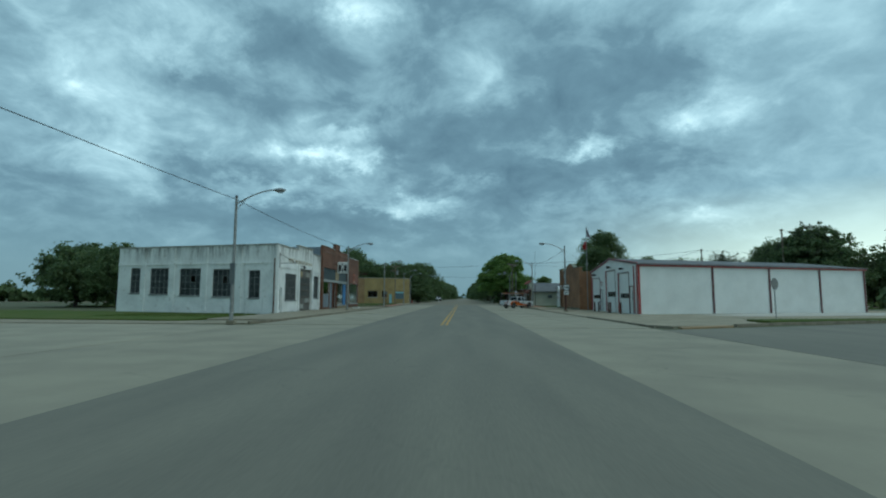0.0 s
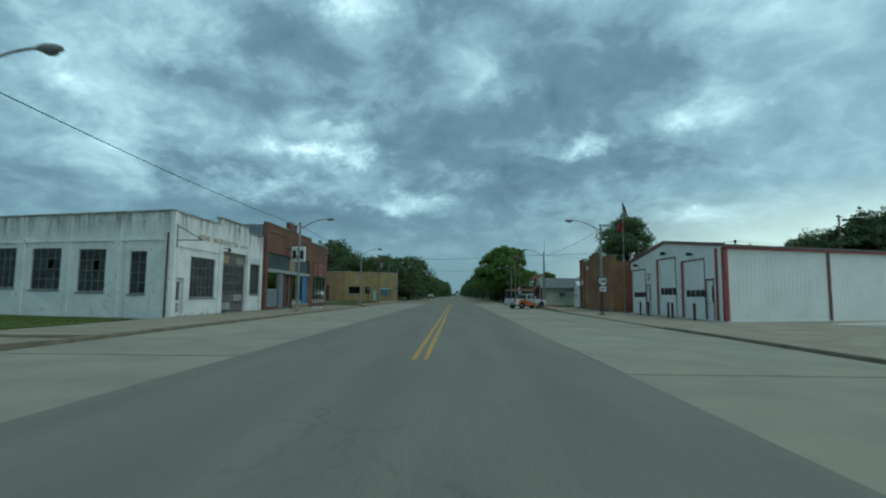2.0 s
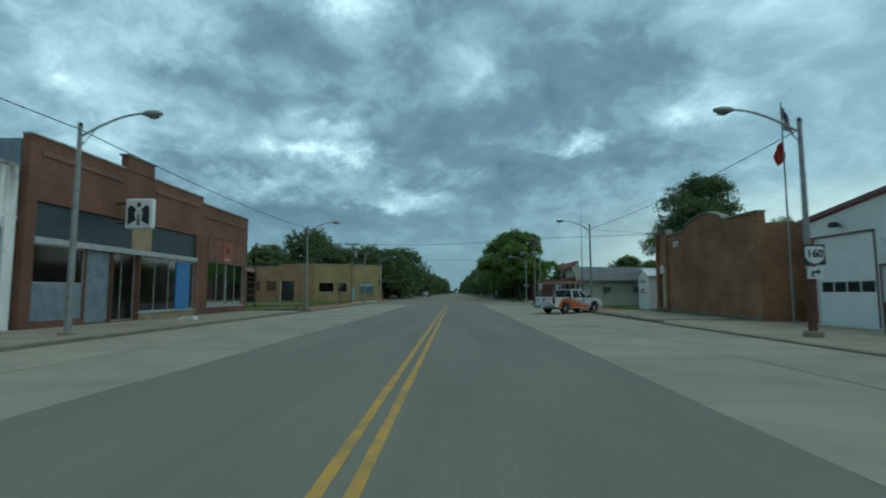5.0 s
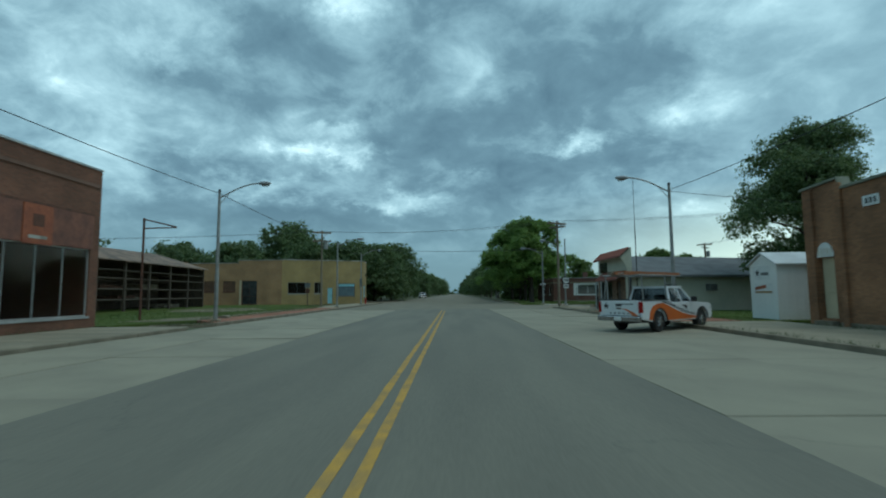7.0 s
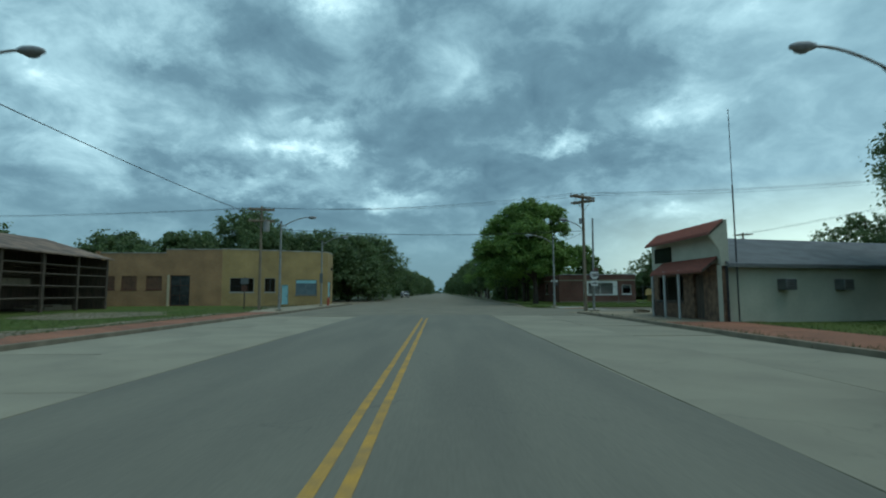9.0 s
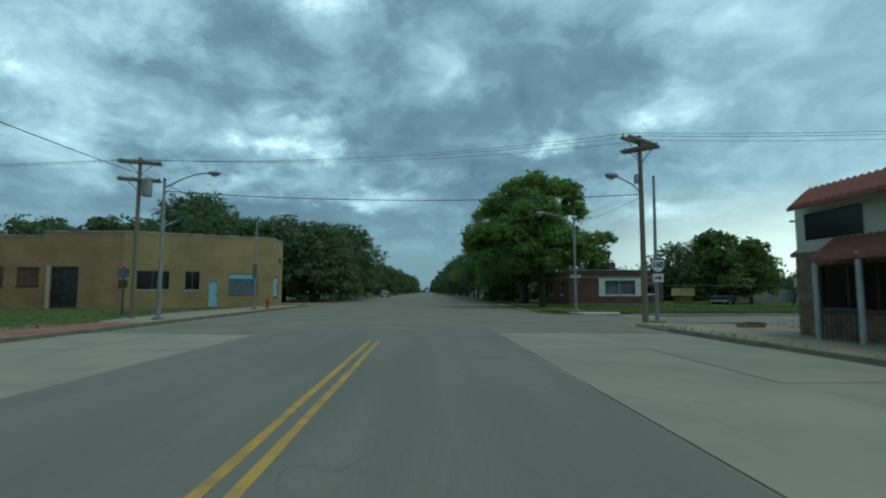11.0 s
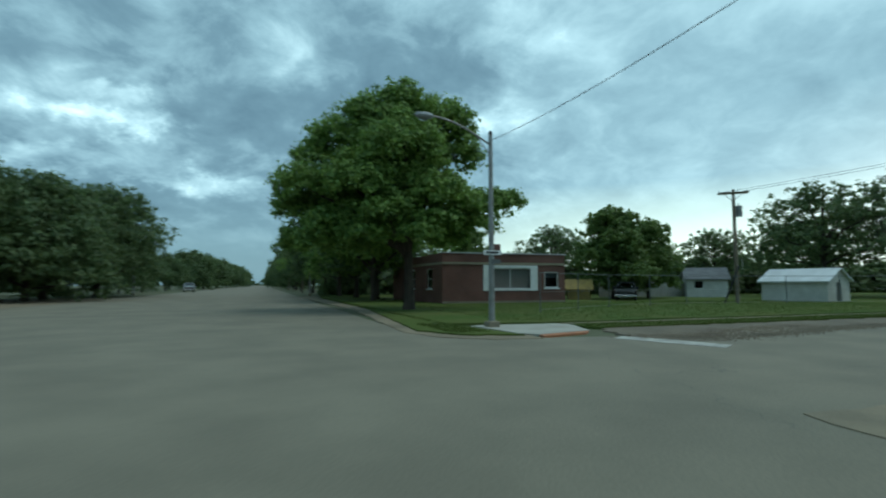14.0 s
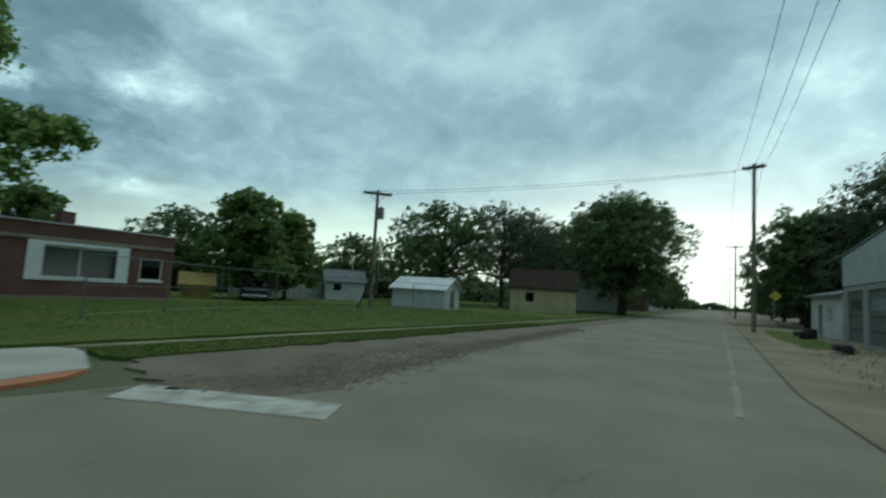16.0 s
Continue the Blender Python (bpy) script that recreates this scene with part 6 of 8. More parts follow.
part("roof", prism([(0.35, 2.5), (-4.2, 3.55), (-4.2, 3.68), (0.35, 2.63)], -0.3, LL - 0.02, m=mL @ Matrix(((0, 1, 0, 0), (1, 0, 0, 0), (0, 0, 1, 0), (0, 0, 0, 1)))), SHINGLE, ln, "grey sloping roof")
for x, y, s in ((44.0, 98.0, 0.4), (43.4, 98.3, 0.3), (46.5, 98.4, 0.25)):
    jk = thing("junk_heap", "dark heap of junk before the lean-to", "junk", (x, y, 0.0))
    bmk = bx(-s, -s * 0.7, -0.05, s, s * 0.7, s * 1.3)
    bmesh.ops.subdivide_edges(bmk, edges=bmk.edges[:], cuts=2)
    for v in bmk.verts:
        v.co += noise.noise_vector(v.co * 3 + Vector((x, y, 0))) * s * 0.45
    part("heap", bmk, TYRE, jk, local=True)

# ---- street lamps ----


def lamp_arm(direction, z, reach, rise):
    pts = []
    for k in range(9):
        a = k / 8
        pts.append((direction * reach * a, 0, z + rise * math.sin(a * math.pi / 2)))
    return pts


def street_lamp(x, y, direction, h=6.6, label="grey steel street lamp with a curved arm", reach=2.1, rise=0.75, group="street lamps"):
    t = thing("street_lamp", label, "street lamp", (x, y, 0.1), group=group)
    part("base", bx(-0.2, -0.2, -0.1, 0.2, 0.2, 0.12, bevel=0.03), SIDEWALK, t, local=True)
    part("pole", rods(((0, 0, 0.1), (0, 0, h), 0.105, 0.065), n=10), GALV, t, local=True)
    part("cap", rods(((0, 0, h), (0, 0, h + 0.12), 0.08, 0.05), n=8), DARKMETAL, t, local=True)
    arm = part("arm", tube(lamp_arm(direction, h - 0.35, reach, rise), 0.035, 6), GALV, t, local=True)
    part("brace", rods(((0, 0, h - 0.7), (direction * 0.55, 0, h - 0.05), 0.018), n=5), GALV, t, local=True)
    hx = direction * reach
    bm = bmesh.new()
    bmesh.ops.create_uvsphere(bm, u_segments=12, v_segments=8, radius=1.0)
    bm.transform(Matrix.Translation((hx + direction * 0.22, 0, h + rise - 0.36)) @ Matrix.Diagonal((0.34, 0.15, 0.11, 1)))
    head = part("head", bm, LAMPHEAD, t, local=True)
    bm = bmesh.new()
    bmesh.ops.create_uvsphere(bm, u_segments=12, v_segments=8, radius=1.0)
    bm.transform(Matrix.Translation((hx + direction * 0.26, 0, h + rise - 0.44)) @ Matrix.Diagonal((0.19, 0.11, 0.10, 1)))
    part("lens", bm, LENS, head, local=True)
    return t


l1 = street_lamp(-12.0, 25.5, 1)
part("sign_panel", bx(-0.14, -0.13, 2.0, 0.14, -0.10, 3.1), SIGNBACK, l1, "weathered metal plate on the pole", local=True)
street_lamp(-12.0, 51.6, 1)
street_lamp(-12.0, 76.1, 1)
street_lamp(-12.0, 101.9, 1)
l4 = street_lamp(-12.0, 115.0, 1)
part("sign_panel", bx(-0.16, -0.15, 2.3, 0.16, -0.12, 3.3), SIGNBACK, l4, "small sign plates on the pole", local=True)
r2 = street_lamp(10.7, 51.8, -1)
street_lamp(10.7, 75.9, -1)
r4 = street_lamp(10.7, 111.4, -1, h=6.3)
part("sign_panel", bx(-0.32, -0.11, 2.27, 0.32, -0.09, 2.42), SIGNWHITE, r4, "white street name plate", local=True)
part("name_bar", bx(-0.24, -0.116, 2.31, 0.2, -0.111, 2.38), SIGNBLACK, r4, local=True)
part("sign_panel", bx(-0.05, -0.13, 1.98, 0.28, -0.115, 2.12), SIGNBACK, r4, "white street name plate", local=True)
street_lamp(-12.3, 172, 1)
street_lamp(9.6, 165, -1)


def route_sign(parent, x, y, z, arrow):
    """Numbered shield sign with an arrow plate below, facing down the street."""
    sh = part("route_shield", bx(x - 0.33, y - 0.02, z, x + 0.33, y, z + 0.62, bevel=0.01), SIGNBLACK, parent, "black and white route shield")
    outline = [(-0.25, 0.56), (0.25, 0.56), (0.29, 0.42), (0.27, 0.2), (0.13, 0.06), (0, 0.03), (-0.13, 0.06), (-0.27, 0.2), (-0.29, 0.42)]
    part("shield", prism([(x + u, z + v) for u, v in outline], y - 0.03, y - 0.022), SIGNWHITE, sh)
    words("160", 0.33, facing(x, y - 0.034, z + 0.33), SIGNBLACK, sh, depth=0.003, bold=0.012)
    ap = part("arrow_plate", bx(x - 0.24, y - 0.02, z - 0.42, x + 0.24, y, z - 0.06), SIGNWHITE, parent, "white arrow plate")
    zc = z - 0.24
    if arrow == "up":
        shape = [(-0.13, -0.13), (-0.07, -0.13), (-0.07, 0.0), (0.05, 0.0), (0.05, -0.06), (0.15, 0.03), (0.05, 0.12), (0.05, 0.06), (-0.13, 0.06)]
    else:
        shape = [(-0.17, -0.035), (0.04, -0.035), (0.04, -0.11), (0.18, 0.0), (0.04, 0.11), (0.04, 0.035), (-0.17, 0.035)]
    part("arrow", prism([(x + u, zc + v) for u, v in shape], y - 0.028, y - 0.022), SIGNBLACK, ap)


route_sign(r2, 10.75, 51.62, 2.2, "up")
part("sleeve", rods(((10.7, 51.8, 0.1), (10.7, 51.8, 2.1), 0.125, 0.11), n=10), RUST, r2)

# ---- stop sign seen edge-on from the main street ----
st = thing("stop_sign", "grey back of an octagonal stop sign on a thin post", "road sign", (20.4, 33.2, 0.1))
part("post", rods(((20.4, 33.2, 0), (20.4, 33.2, 2.75), 0.035), n=6), GALV, st)
octo = [(20.4 + 0.4 * math.cos(math.radians(22.5 + 45 * k)), 2.38 + 0.4 * math.sin(math.radians(22.5 + 45 * k))) for k in range(8)]
part("plate", prism(octo, 33.14, 33.16, m=Matrix.Translation((20.4, 33.15, 0)) @ pose(0, 0, 0, 0, 0, 28) @ Matrix.Translation((-20.4, -33.15, 0))), SIGNBACK, st)

# ---- utility poles ----


def cross_arm(t, z, turn, w=2.4, parent_pole=None):
    m = pose(0, 0, z, 0, 0, turn)
    arm = part("cross_arm", bx(-w / 2, 0.1, -0.06, w / 2, 0.22, 0.06, m=m), POLEWOOD, t, local=True)
    part("back_arm", bx(-w / 2, -0.22, -0.06, w / 2, -0.1, 0.06, m=m), POLEWOOD, arm, local=True)
    for x in (-w / 2 + 0.1, -w / 6, w / 6, w / 2 - 0.1):
        part("insulator", rods((m @ Vector((x, 0.16, 0.06)), m @ Vector((x, 0.16, 0.22)), 0.045, 0.03), n=6), LAMPHEAD, arm, local=True)
    part("brace", rods((m @ Vector((-w * 0.3, 0.16, -0.03)), m @ Vector((0, 0.16, -0.6)), 0.02), (m @ Vector((w * 0.3, 0.16, -0.03)), m @ Vector((0, 0.16, -0.6)), 0.02), n=4), GALV, arm, local=True)


def utility_pole(x, y, h, turn=0, label="weathered wooden utility pole with crossarm", lean=(0, 0), transformer=False, arms=1, w=2.4, r=0.16):
    t = thing("utility_pole", label, "utility pole", (x, y, 0), group="utility poles")
    t.matrix_basis = pose(x, y, 0, lean[0], lean[1], 0)
    part("pole", rods(((0, 0, -0.2), (0, 0, h), r, r * 0.66), n=10), POLEWOOD, t, local=True)
    for k in range(arms):
        cross_arm(t, h - 0.25 - 0.9 * k, turn, w)
    if transformer:
        tr = part("transformer", rods(((0.42, -0.05, h - 2.0), (0.42, -0.05, h - 1.2), 0.24), n=12), GALV, t, "grey pole transformer", local=True)
        part("bushing", rods(((0.42, -0.05, h - 1.2), (0.42, -0.05, h - 1.0), 0.05, 0.03), n=6), LAMPHEAD, tr, local=True)
    return t


pn = utility_pole(10.05, 99.35, 8.35, turn=35, label="weathered utility pole with crossed arms and a lamp", arms=1, w=2.2, r=0.135)
cross_arm(pn, 7.75, -42, 1.6)
arm = part("lamp_arm", tube([(0, 0, 5.75), (-0.5, -0.25, 6.1), (-1.35, -0.55, 6.4)], 0.03, 6), GALV, pn, local=True)
bm = bmesh.new()
bmesh.ops.create_uvsphere(bm, u_segments=12, v_segments=8, radius=1.0)
bm.transform(Matrix.Translation((-1.55, -0.63, 6.4)) @ pose(0, 0, 0, 0, 0, 22) @ Matrix.Diagonal((0.36, 0.16, 0.12, 1)))
hd = part("lamp_head", bm, LAMPHEAD, pn, local=True)
bm = bmesh.new()
bmesh.ops.create_uvsphere(bm, u_segments=12, v_segments=8, radius=1.0)
bm.transform(Matrix.Translation((-1.6, -0.65, 6.31)) @ Matrix.Diagonal((0.2, 0.12, 0.1, 1)))
part("lens", bm, LENS, hd, local=True)
part("control_box", bx(-0.28, -0.12, 6.2, -0.12, 0.08, 6.6, bevel=0.02), LAMPHEAD, pn, local=True)
p2 = thing("sign_pole", "tall grey steel pole carrying a route sign", "sign post", (10.75, 99.75, 0))
part("pole", rods(((10.75, 99.75, 0.0), (10.85, 99.8, 6.65), 0.09, 0.055), n=10), GALV, p2)
part("base", bx(10.45, 99.45, 0.0, 11.05, 100.05, 0.16, bevel=0.03), SIDEWALK, p2)
route_sign(p2, 10.79, 99.6, 2.26, "right")
utility_pole(-14.0, 103.3, 8.2, turn=20, transformer=True, arms=2, w=1.9, r=0.125)
utility_pole(36.3, 123.4, 8.4, turn=-40, transformer=True, w=2.0)
utility_pole(48.0, 100.6, 11.3, turn=65, w=1.4)
utility_pole(95.0, 102.3, 11.0, turn=70)
utility_pole(140.0, 104.0, 11.0, turn=70)
utility_pole(190.0, 106.0, 11.0, turn=70)
utility_pole(55.1, 86.7, 13.4, turn=30, w=0.6)
utility_pole(60, 170, 12, turn=30, label="weathered utility pole far off")
for y in (190, 240, 300):
    utility_pole(10.5, y, 9.5, turn=0)

fp = thing("flagpole", "thin flagpole with two limp flags, the lower one red", "flagpole", (14.65, 58.5, 0))
part("pole", rods(((14.65, 58.5, 0), (14.65, 58.5, 9.9), 0.05, 0.03), n=8), GALV, fp)
for z0, drop, tail, cloth, note in ((9.75, 0.135, 0.03, FLAGPALE, "limp pale striped flag"), (8.2, 0.12, -0.02, FLAGRED, "limp red flag")):
    bm = bmesh.new()
    prev = None
    for k in range(9):
        z = z0 - drop * k
        w = 0.14 + 0.045 * (k if tail > 0 else 8 - abs(k - 4))
        ring = [bm.verts.new((14.69 - (w if tail < 0 else -w) * j / 4, 58.5 + 0.06 * math.sin(j * 2.4 + k * 0.8), z - 0.07 * j)) for j in range(5)]
        if prev:
            for j in range(4):
                bm.faces.new((prev[j], prev[j + 1], ring[j + 1], ring[j]))
        prev = ring
    bmesh.ops.solidify(bm, geom=bm.faces[:], thickness=0.01)
    part("flag", bm, cloth, fp, note)

# ---- cables ----


def cable(a, b, sag, r=0.012, label="thin black overhead cable"):
    a, b = Vector(a), Vector(b)
    pts = []
    for k in range(17):
        f = k / 16
        p = a.lerp(b, f)
        p.z -= sag * 4 * f * (1 - f)
        pts.append(p)
    ob = part("overhead_cable", tube(pts, r, 5), WIRE)
    return tagged(ob, label, "cable", "overhead cables")


for x, ys_ in ((-12.0, (25.5, 51.6, 76.1, 101.9, 115.0)), ):
    for a, b in zip(ys_, ys_[1:]):
        cable((x, a, 6.6), (x, b, 6.6), 0.25, 0.016)
cable((-12, -30, 6.6), (-12, 25.5, 6.6), 0.4, 0.016)
cable((10.7, 75.9, 6.45), (10.7, 51.8, 6.45), 0.3, 0.014)
cable((10.7, 75.9, 6.4), (28, 82, 6.6), 0.2, 0.012)
cable((10.7, 51.8, 6.4), (15, 58, 5.2), 0.1, 0.01)
cable((10.0, 99.35, 5.7), (-12, 101.9, 6.2), 0.35, 0.018)
cable((10.0, 99.35, 5.6), (10.7, 111.4, 6.2), 0.2, 0.009)
for o in (-0.9, -0.3, 0.7):
    cable((10.05 + o * 0.8, 99.35 + o * 0.6, 8.3), (-14.0 + o * 0.9, 103.3, 8.1), 0.5, 0.008)
    cable((10.05 + o * 0.8, 99.35 + o * 0.6, 8.3), (48 + o * 0.4, 100.9 + o, 11.1), 0.6, 0.009)
    cable((-14.0 + o, 103.3, 8.1), (-70, 110 + o, 9), 0.6, 0.008)
for o in (-0.8, 0.8):
    cable((36.3 + o * 0.6, 123.4 - o * 0.6, 8.25), (48 + o * 0.4, 100.9 + o, 10.9), 0.3, 0.012)
    cable((48 + o * 0.4, 100.9 + o, 11.1), (95, 102.3 + o, 10.8), 0.8, 0.012)
    cable((95, 102.3 + o, 10.8), (140, 104.0 + o, 10.8), 0.8, 0.012)

# ---- hydrant, basketball hoop, warning sign and loose things ----
hy = thing("fire_hydrant", "red cast-iron fire hydrant at the kerb", "hydrant", (-11.9, 117.7, 0.1))
part("barrel", rods(((0, 0, 0), (0, 0, 0.06), 0.16), ((0, 0, 0.06), (0, 0, 0.62), 0.11, 0.10), n=12), HYDRANT, hy, local=True)
part("bonnet", rods(((0, 0, 0.62), (0, 0, 0.68), 0.14), ((0, 0, 0.68), (0, 0, 0.82), 0.12, 0.04), n=12), HYDRANT, hy, local=True)
part("nozzle", rods(((-0.2, 0, 0.45), (0.2, 0, 0.45), 0.055), ((0, -0.2, 0.42), (0, 0, 0.42), 0.07), n=10), HYDRANT, hy, local=True)
bk = thing("basketball_hoop", "portable basketball hoop with pale backboard", "basketball hoop", (34.5, 123.0, 0.1))
part("post", rods(((34.5, 123, 0), (35.2, 122.3, 2.7), 0.06), n=8), DARKMETAL, bk)
bmh = bmesh.new()
bmesh.ops.create_circle(bmh, cap_ends=True, segments=20, radius=0.6)
bmh.transform(Matrix.Translation((35.3, 122.1, 2.9)) @ pose(0, 0, 0, 90, 0, 40) @ Matrix.Diagonal((1.1, 0.8, 1, 1)))
bmesh.ops.solidify(bmh, geom=bmh.faces[:], thickness=0.05)
part("backboard", bmh, SIGNWHITE, bk)
ws = thing("warning_sign", "yellow diamond warning sign beside the road", "road sign", (60, 99.0, 0))
part("post", rods(((60, 99, 0), (60, 99, 3.2), 0.05), n=6), GALV, ws)
part("plate", prism([(60 - 0.46, 2.75), (60, 2.29), (60.46, 2.75), (60, 3.21)], 98.9, 98.93, m=Matrix.Translation((60, 98.9, 0)) @ pose(0, 0, 0, 0, 0, -90) @ Matrix.Translation((-60, -98.9, 0))), SIGNYELLOW, ws)
for k, (x, y, s, m_) in enumerate(((-12.9, 60.2, 0.35, SIGNWHITE), (12.6, 96.2, 0.4, KERB), (13.1, 96.9, 0.3, KERB), (33, 98.0, 0.45, TYRE), (34, 97.7, 0.35, KERB), (-13.2, 79.5, 0.3, KERB))):
    rk = thing("rubble_block", "small broken block lying on the pavement", "rubble", (x, y, 0.1))
    bmk = bx(-s, -s * 0.6, -0.03, s, s * 0.6, s * 0.5)
    bmesh.ops.subdivide_edges(bmk, edges=bmk.edges[:], cuts=2)
    for v in bmk.verts:
        v.co += noise.noise_vector(v.co * 4 + Vector((k, 0, 0))) * s * 0.2
    part("block", bmk, m_, rk, local=True)

# ---- trees ----


def crown_mesh(seed, blobs, count, leaf, squash=0.85, clump=0.5):
    """Leaves gathered in many small clumps over the shells of overlapping lobes."""
    rng = np.random.default_rng(seed)
    vol = np.array([b[3] ** 2 for b in blobs])
    groups = max(120, count // 6)
    pick = rng.choice(len(blobs), groups, p=vol / vol.sum())
    d = rng.normal(size=(groups, 3))
    d /= np.linalg.norm(d, axis=1, keepdims=True)
    d[:, 2] = np.where(d[:, 2] < -0.35, -0.5 * d[:, 2], d[:, 2])
    rad = rng.uniform(0.3, 0.92, groups) ** 0.5
    c = np.array([b[:3] for b in blobs])[pick]
    r = np.array([b[3] for b in blobs])[pick]
    lump = 1 + 0.14 * np.sin(d[:, 0] * 7 + pick) * np.sin(d[:, 1] * 6 + 2 * pick)
    p = c + d * (r * rad * lump)[:, None] * np.array([1, 1, squash])
    size = clump * rng.uniform(0.5, 1.2, groups) * (0.5 + 0.5 * r / r.max())
    per = 3 * count // groups
    off = rng.normal(size=(groups, per, 3))
    off /= np.linalg.norm(off, axis=2, keepdims=True)
    off *= (rng.uniform(0, 1, (groups, per, 1)) ** 0.5) * size[:, None, None] * np.array([1.1, 1.1, 0.75])
    base = (p[:, None, :] + off).reshape(-1, 3)
    n = len(base)
    # leaf blades lie like scales over each clump, turned outwards and up, some at random
    out = off.reshape(-1, 3) / (np.linalg.norm(off.reshape(-1, 3), axis=1, keepdims=True) + 1e-9)
    face = out * 0.75 + np.repeat(d, per, axis=0) * 0.35 + rng.normal(size=(n, 3)) * 0.42 + np.array([0, 0, 0.45])
    face /= np.linalg.norm(face, axis=1, keepdims=True)
    a = np.cross(face, rng.normal(size=(n, 3)))
    a /= np.linalg.norm(a, axis=1, keepdims=True) + 1e-9
    b = np.cross(face, a)
    s = leaf * rng.uniform(0.65, 1.25, n)[:, None]
    v = np.stack([base - a * s, base + b * s * 0.6, base + a * s, base - b * s * 0.6], 1).reshape(-1, 3)
    f = np.arange(n * 4).reshape(-1, 4)
    me = bpy.data.meshes.new("crown")
    me.from_pydata(v.tolist(), [], f.tolist())
    return me


def tree_thing(seed, h, width, label, leaves=LEAF, count=2600, leaf=0.17, trunk=0.22, fork=0.28, low=0.22, lobes=9, open_=1.0, lean=0.0, clump=0.5, crest=0, shape=None):
    rng = random.Random(seed)
    t = thing("tree", label, "tree", (0, 0, 0))
    blobs = []
    for k in range(lobes):
        a = k * 2.4 + rng.uniform(-0.4, 0.4)
        f = (k + 0.5) / lobes
        z = h * (low + (0.93 - low) * f)
        prof = math.sin(math.pi * min(1, 0.28 + 0.72 * f)) ** 0.7
        rr = width * 0.5 * prof * rng.uniform(0.45, 0.72) * open_
        blobs.append((math.cos(a) * rr, math.sin(a) * rr, z, width * rng.uniform(0.22, 0.29) * (0.75 + 0.5 * prof)))
    blobs.append((0, 0, h * (low + 0.5 * (1 - low)), width * 0.34))
    blobs.append((0, 0, h * 0.82, width * 0.22))
    for k in range(crest):
        a = k * math.tau / crest + 0.5
        blobs.append((math.cos(a) * width * 0.26, math.sin(a) * width * 0.26, h * 0.84, width * 0.17))
    if shape:
        blobs = list(shape)
        lobes = min(len(blobs), 15)
    bm = bmesh.new()
    fz = h * fork
    pts = [(0, 0, -0.3), (0.02 * h * lean, 0, fz * 0.5), (0.04 * h * lean, 0.01 * h, fz), (0.05 * h * lean, 0, h * 0.6), (0.05 * h * lean, 0, h * 0.86)]
    for i, (a, b) in enumerate(zip(pts, pts[1:])):
        rod(bm, a, b, trunk * (1.25, 0.95, 0.8, 0.45)[i], trunk * (0.95, 0.8, 0.45, 0.12)[i], n=9, cap=False)
    part("trunk", bm, BARK, t, local=True)
    for k, (x, y, z, r) in enumerate(blobs[:lobes]):
        z0 = min(fz + 0.1 * k * fz, z - 0.3) if z > fz else z * 0.6
        mid = (x * 0.5, y * 0.5, z0 + (z - z0) * 0.62)
        part("limb", tube([(0.03 * h * lean, 0, max(z0 * 0.9, 0.5)), mid, (x, y, z), (x * 1.3, y * 1.3, z + r * 0.5)], trunk * 0.42, 6, trunk * 0.06), BARK, t, local=True)
    me = crown_mesh(seed, blobs, count, leaf, clump=clump * width * 0.125)
    me.materials.append(leaves)
    o = new("crown", me)
    o.parent = t
    tagged(o, "uneven crown of small leaves")
    return t


def place(t, spots):
    """Puts the tree at the first spot and copies at the others: (x, y, turn, scale)."""
    x, y, r, s = spots[0]
    t.matrix_basis = pose(x, y, 0, 0, 0, r)
    t.scale = (s, s, s)
    for x, y, r, s in spots[1:]:
        t2 = copy_thing(t, pose(x, y, 0, 0, 0, r))
        t2.scale = (s, s, s)


# lobes of the corner tree: sideways, back, height, radius; its crown leans over the street and has one airy low lobe on the house side
LOBES = ((-1.3, 0, 7.4, 3.4), (-1.1, 0, 10.0, 2.5), (-3.8, 0.5, 9.5, 2.0), (-5.2, 0.8, 8.5, 1.5), (-5.2, -0.5, 6.4, 2.2), (-6.2, 1.0, 5.6, 1.5), (1.3, -0.3, 10.2, 2.0), (2.5, 0.4, 8.5, 1.7), (-0.2, -2.3, 8.2, 2.2), (-2.4, -2.1, 6.4, 2.1), (1.2, -1.9, 6.0, 1.9),
         (-0.6, 2.7, 8.5, 2.4), (-3.0, 2.8, 6.6, 2.3), (1.8, 2.3, 6.6, 2.0), (4.4, 0.2, 5.7, 1.4), (3.6, -0.4, 4.6, 1.2), (5.6, 0.5, 6.0, 0.95), (-0.5, -1.0, 11.2, 1.3), (0.8, 1.0, 11.1, 1.2), (2.4, 0.2, 10.6, 1.3), (2.9, 0.2, 9.6, 1.1), (-2.6, 0.0, 11.0, 1.2), (-2.8, -1.2, 4.5, 1.6), (0.4, 1.5, 4.5, 1.5), (2.0, -0.8, 4.7, 1.2),
         (-0.9, -2.5, 4.9, 1.6), (1.2, -2.3, 4.6, 1.3), (-4.0, -1.6, 4.3, 1.5), (-5.6, 0.2, 4.0, 1.4))
LOW_LOBES = ((-2.2, -2.4, 3.8, 1.3), (0.6, -2.7, 3.9, 1.2), (-4.8, -1.2, 3.5, 1.2), (2.2, 1.0, 3.9, 1.2), (-6.6, 1.6, 3.6, 1.1), (-1.0, 2.2, 3.7, 1.3), (-3.2, 2.4, 3.6, 1.3), (3.0, -1.6, 5.4, 1.1))
big = tree_thing(11, 11.2, 11.0, "large leafy green shade tree on the corner lawn", LEAF, 34000, 0.12, 0.30, fork=0.2, clump=0.42, shape=[(0.957 * u + 0.29 * v, -0.29 * u + 0.957 * v, z, q) for u, v, z, q in LOBES + LOW_LOBES])
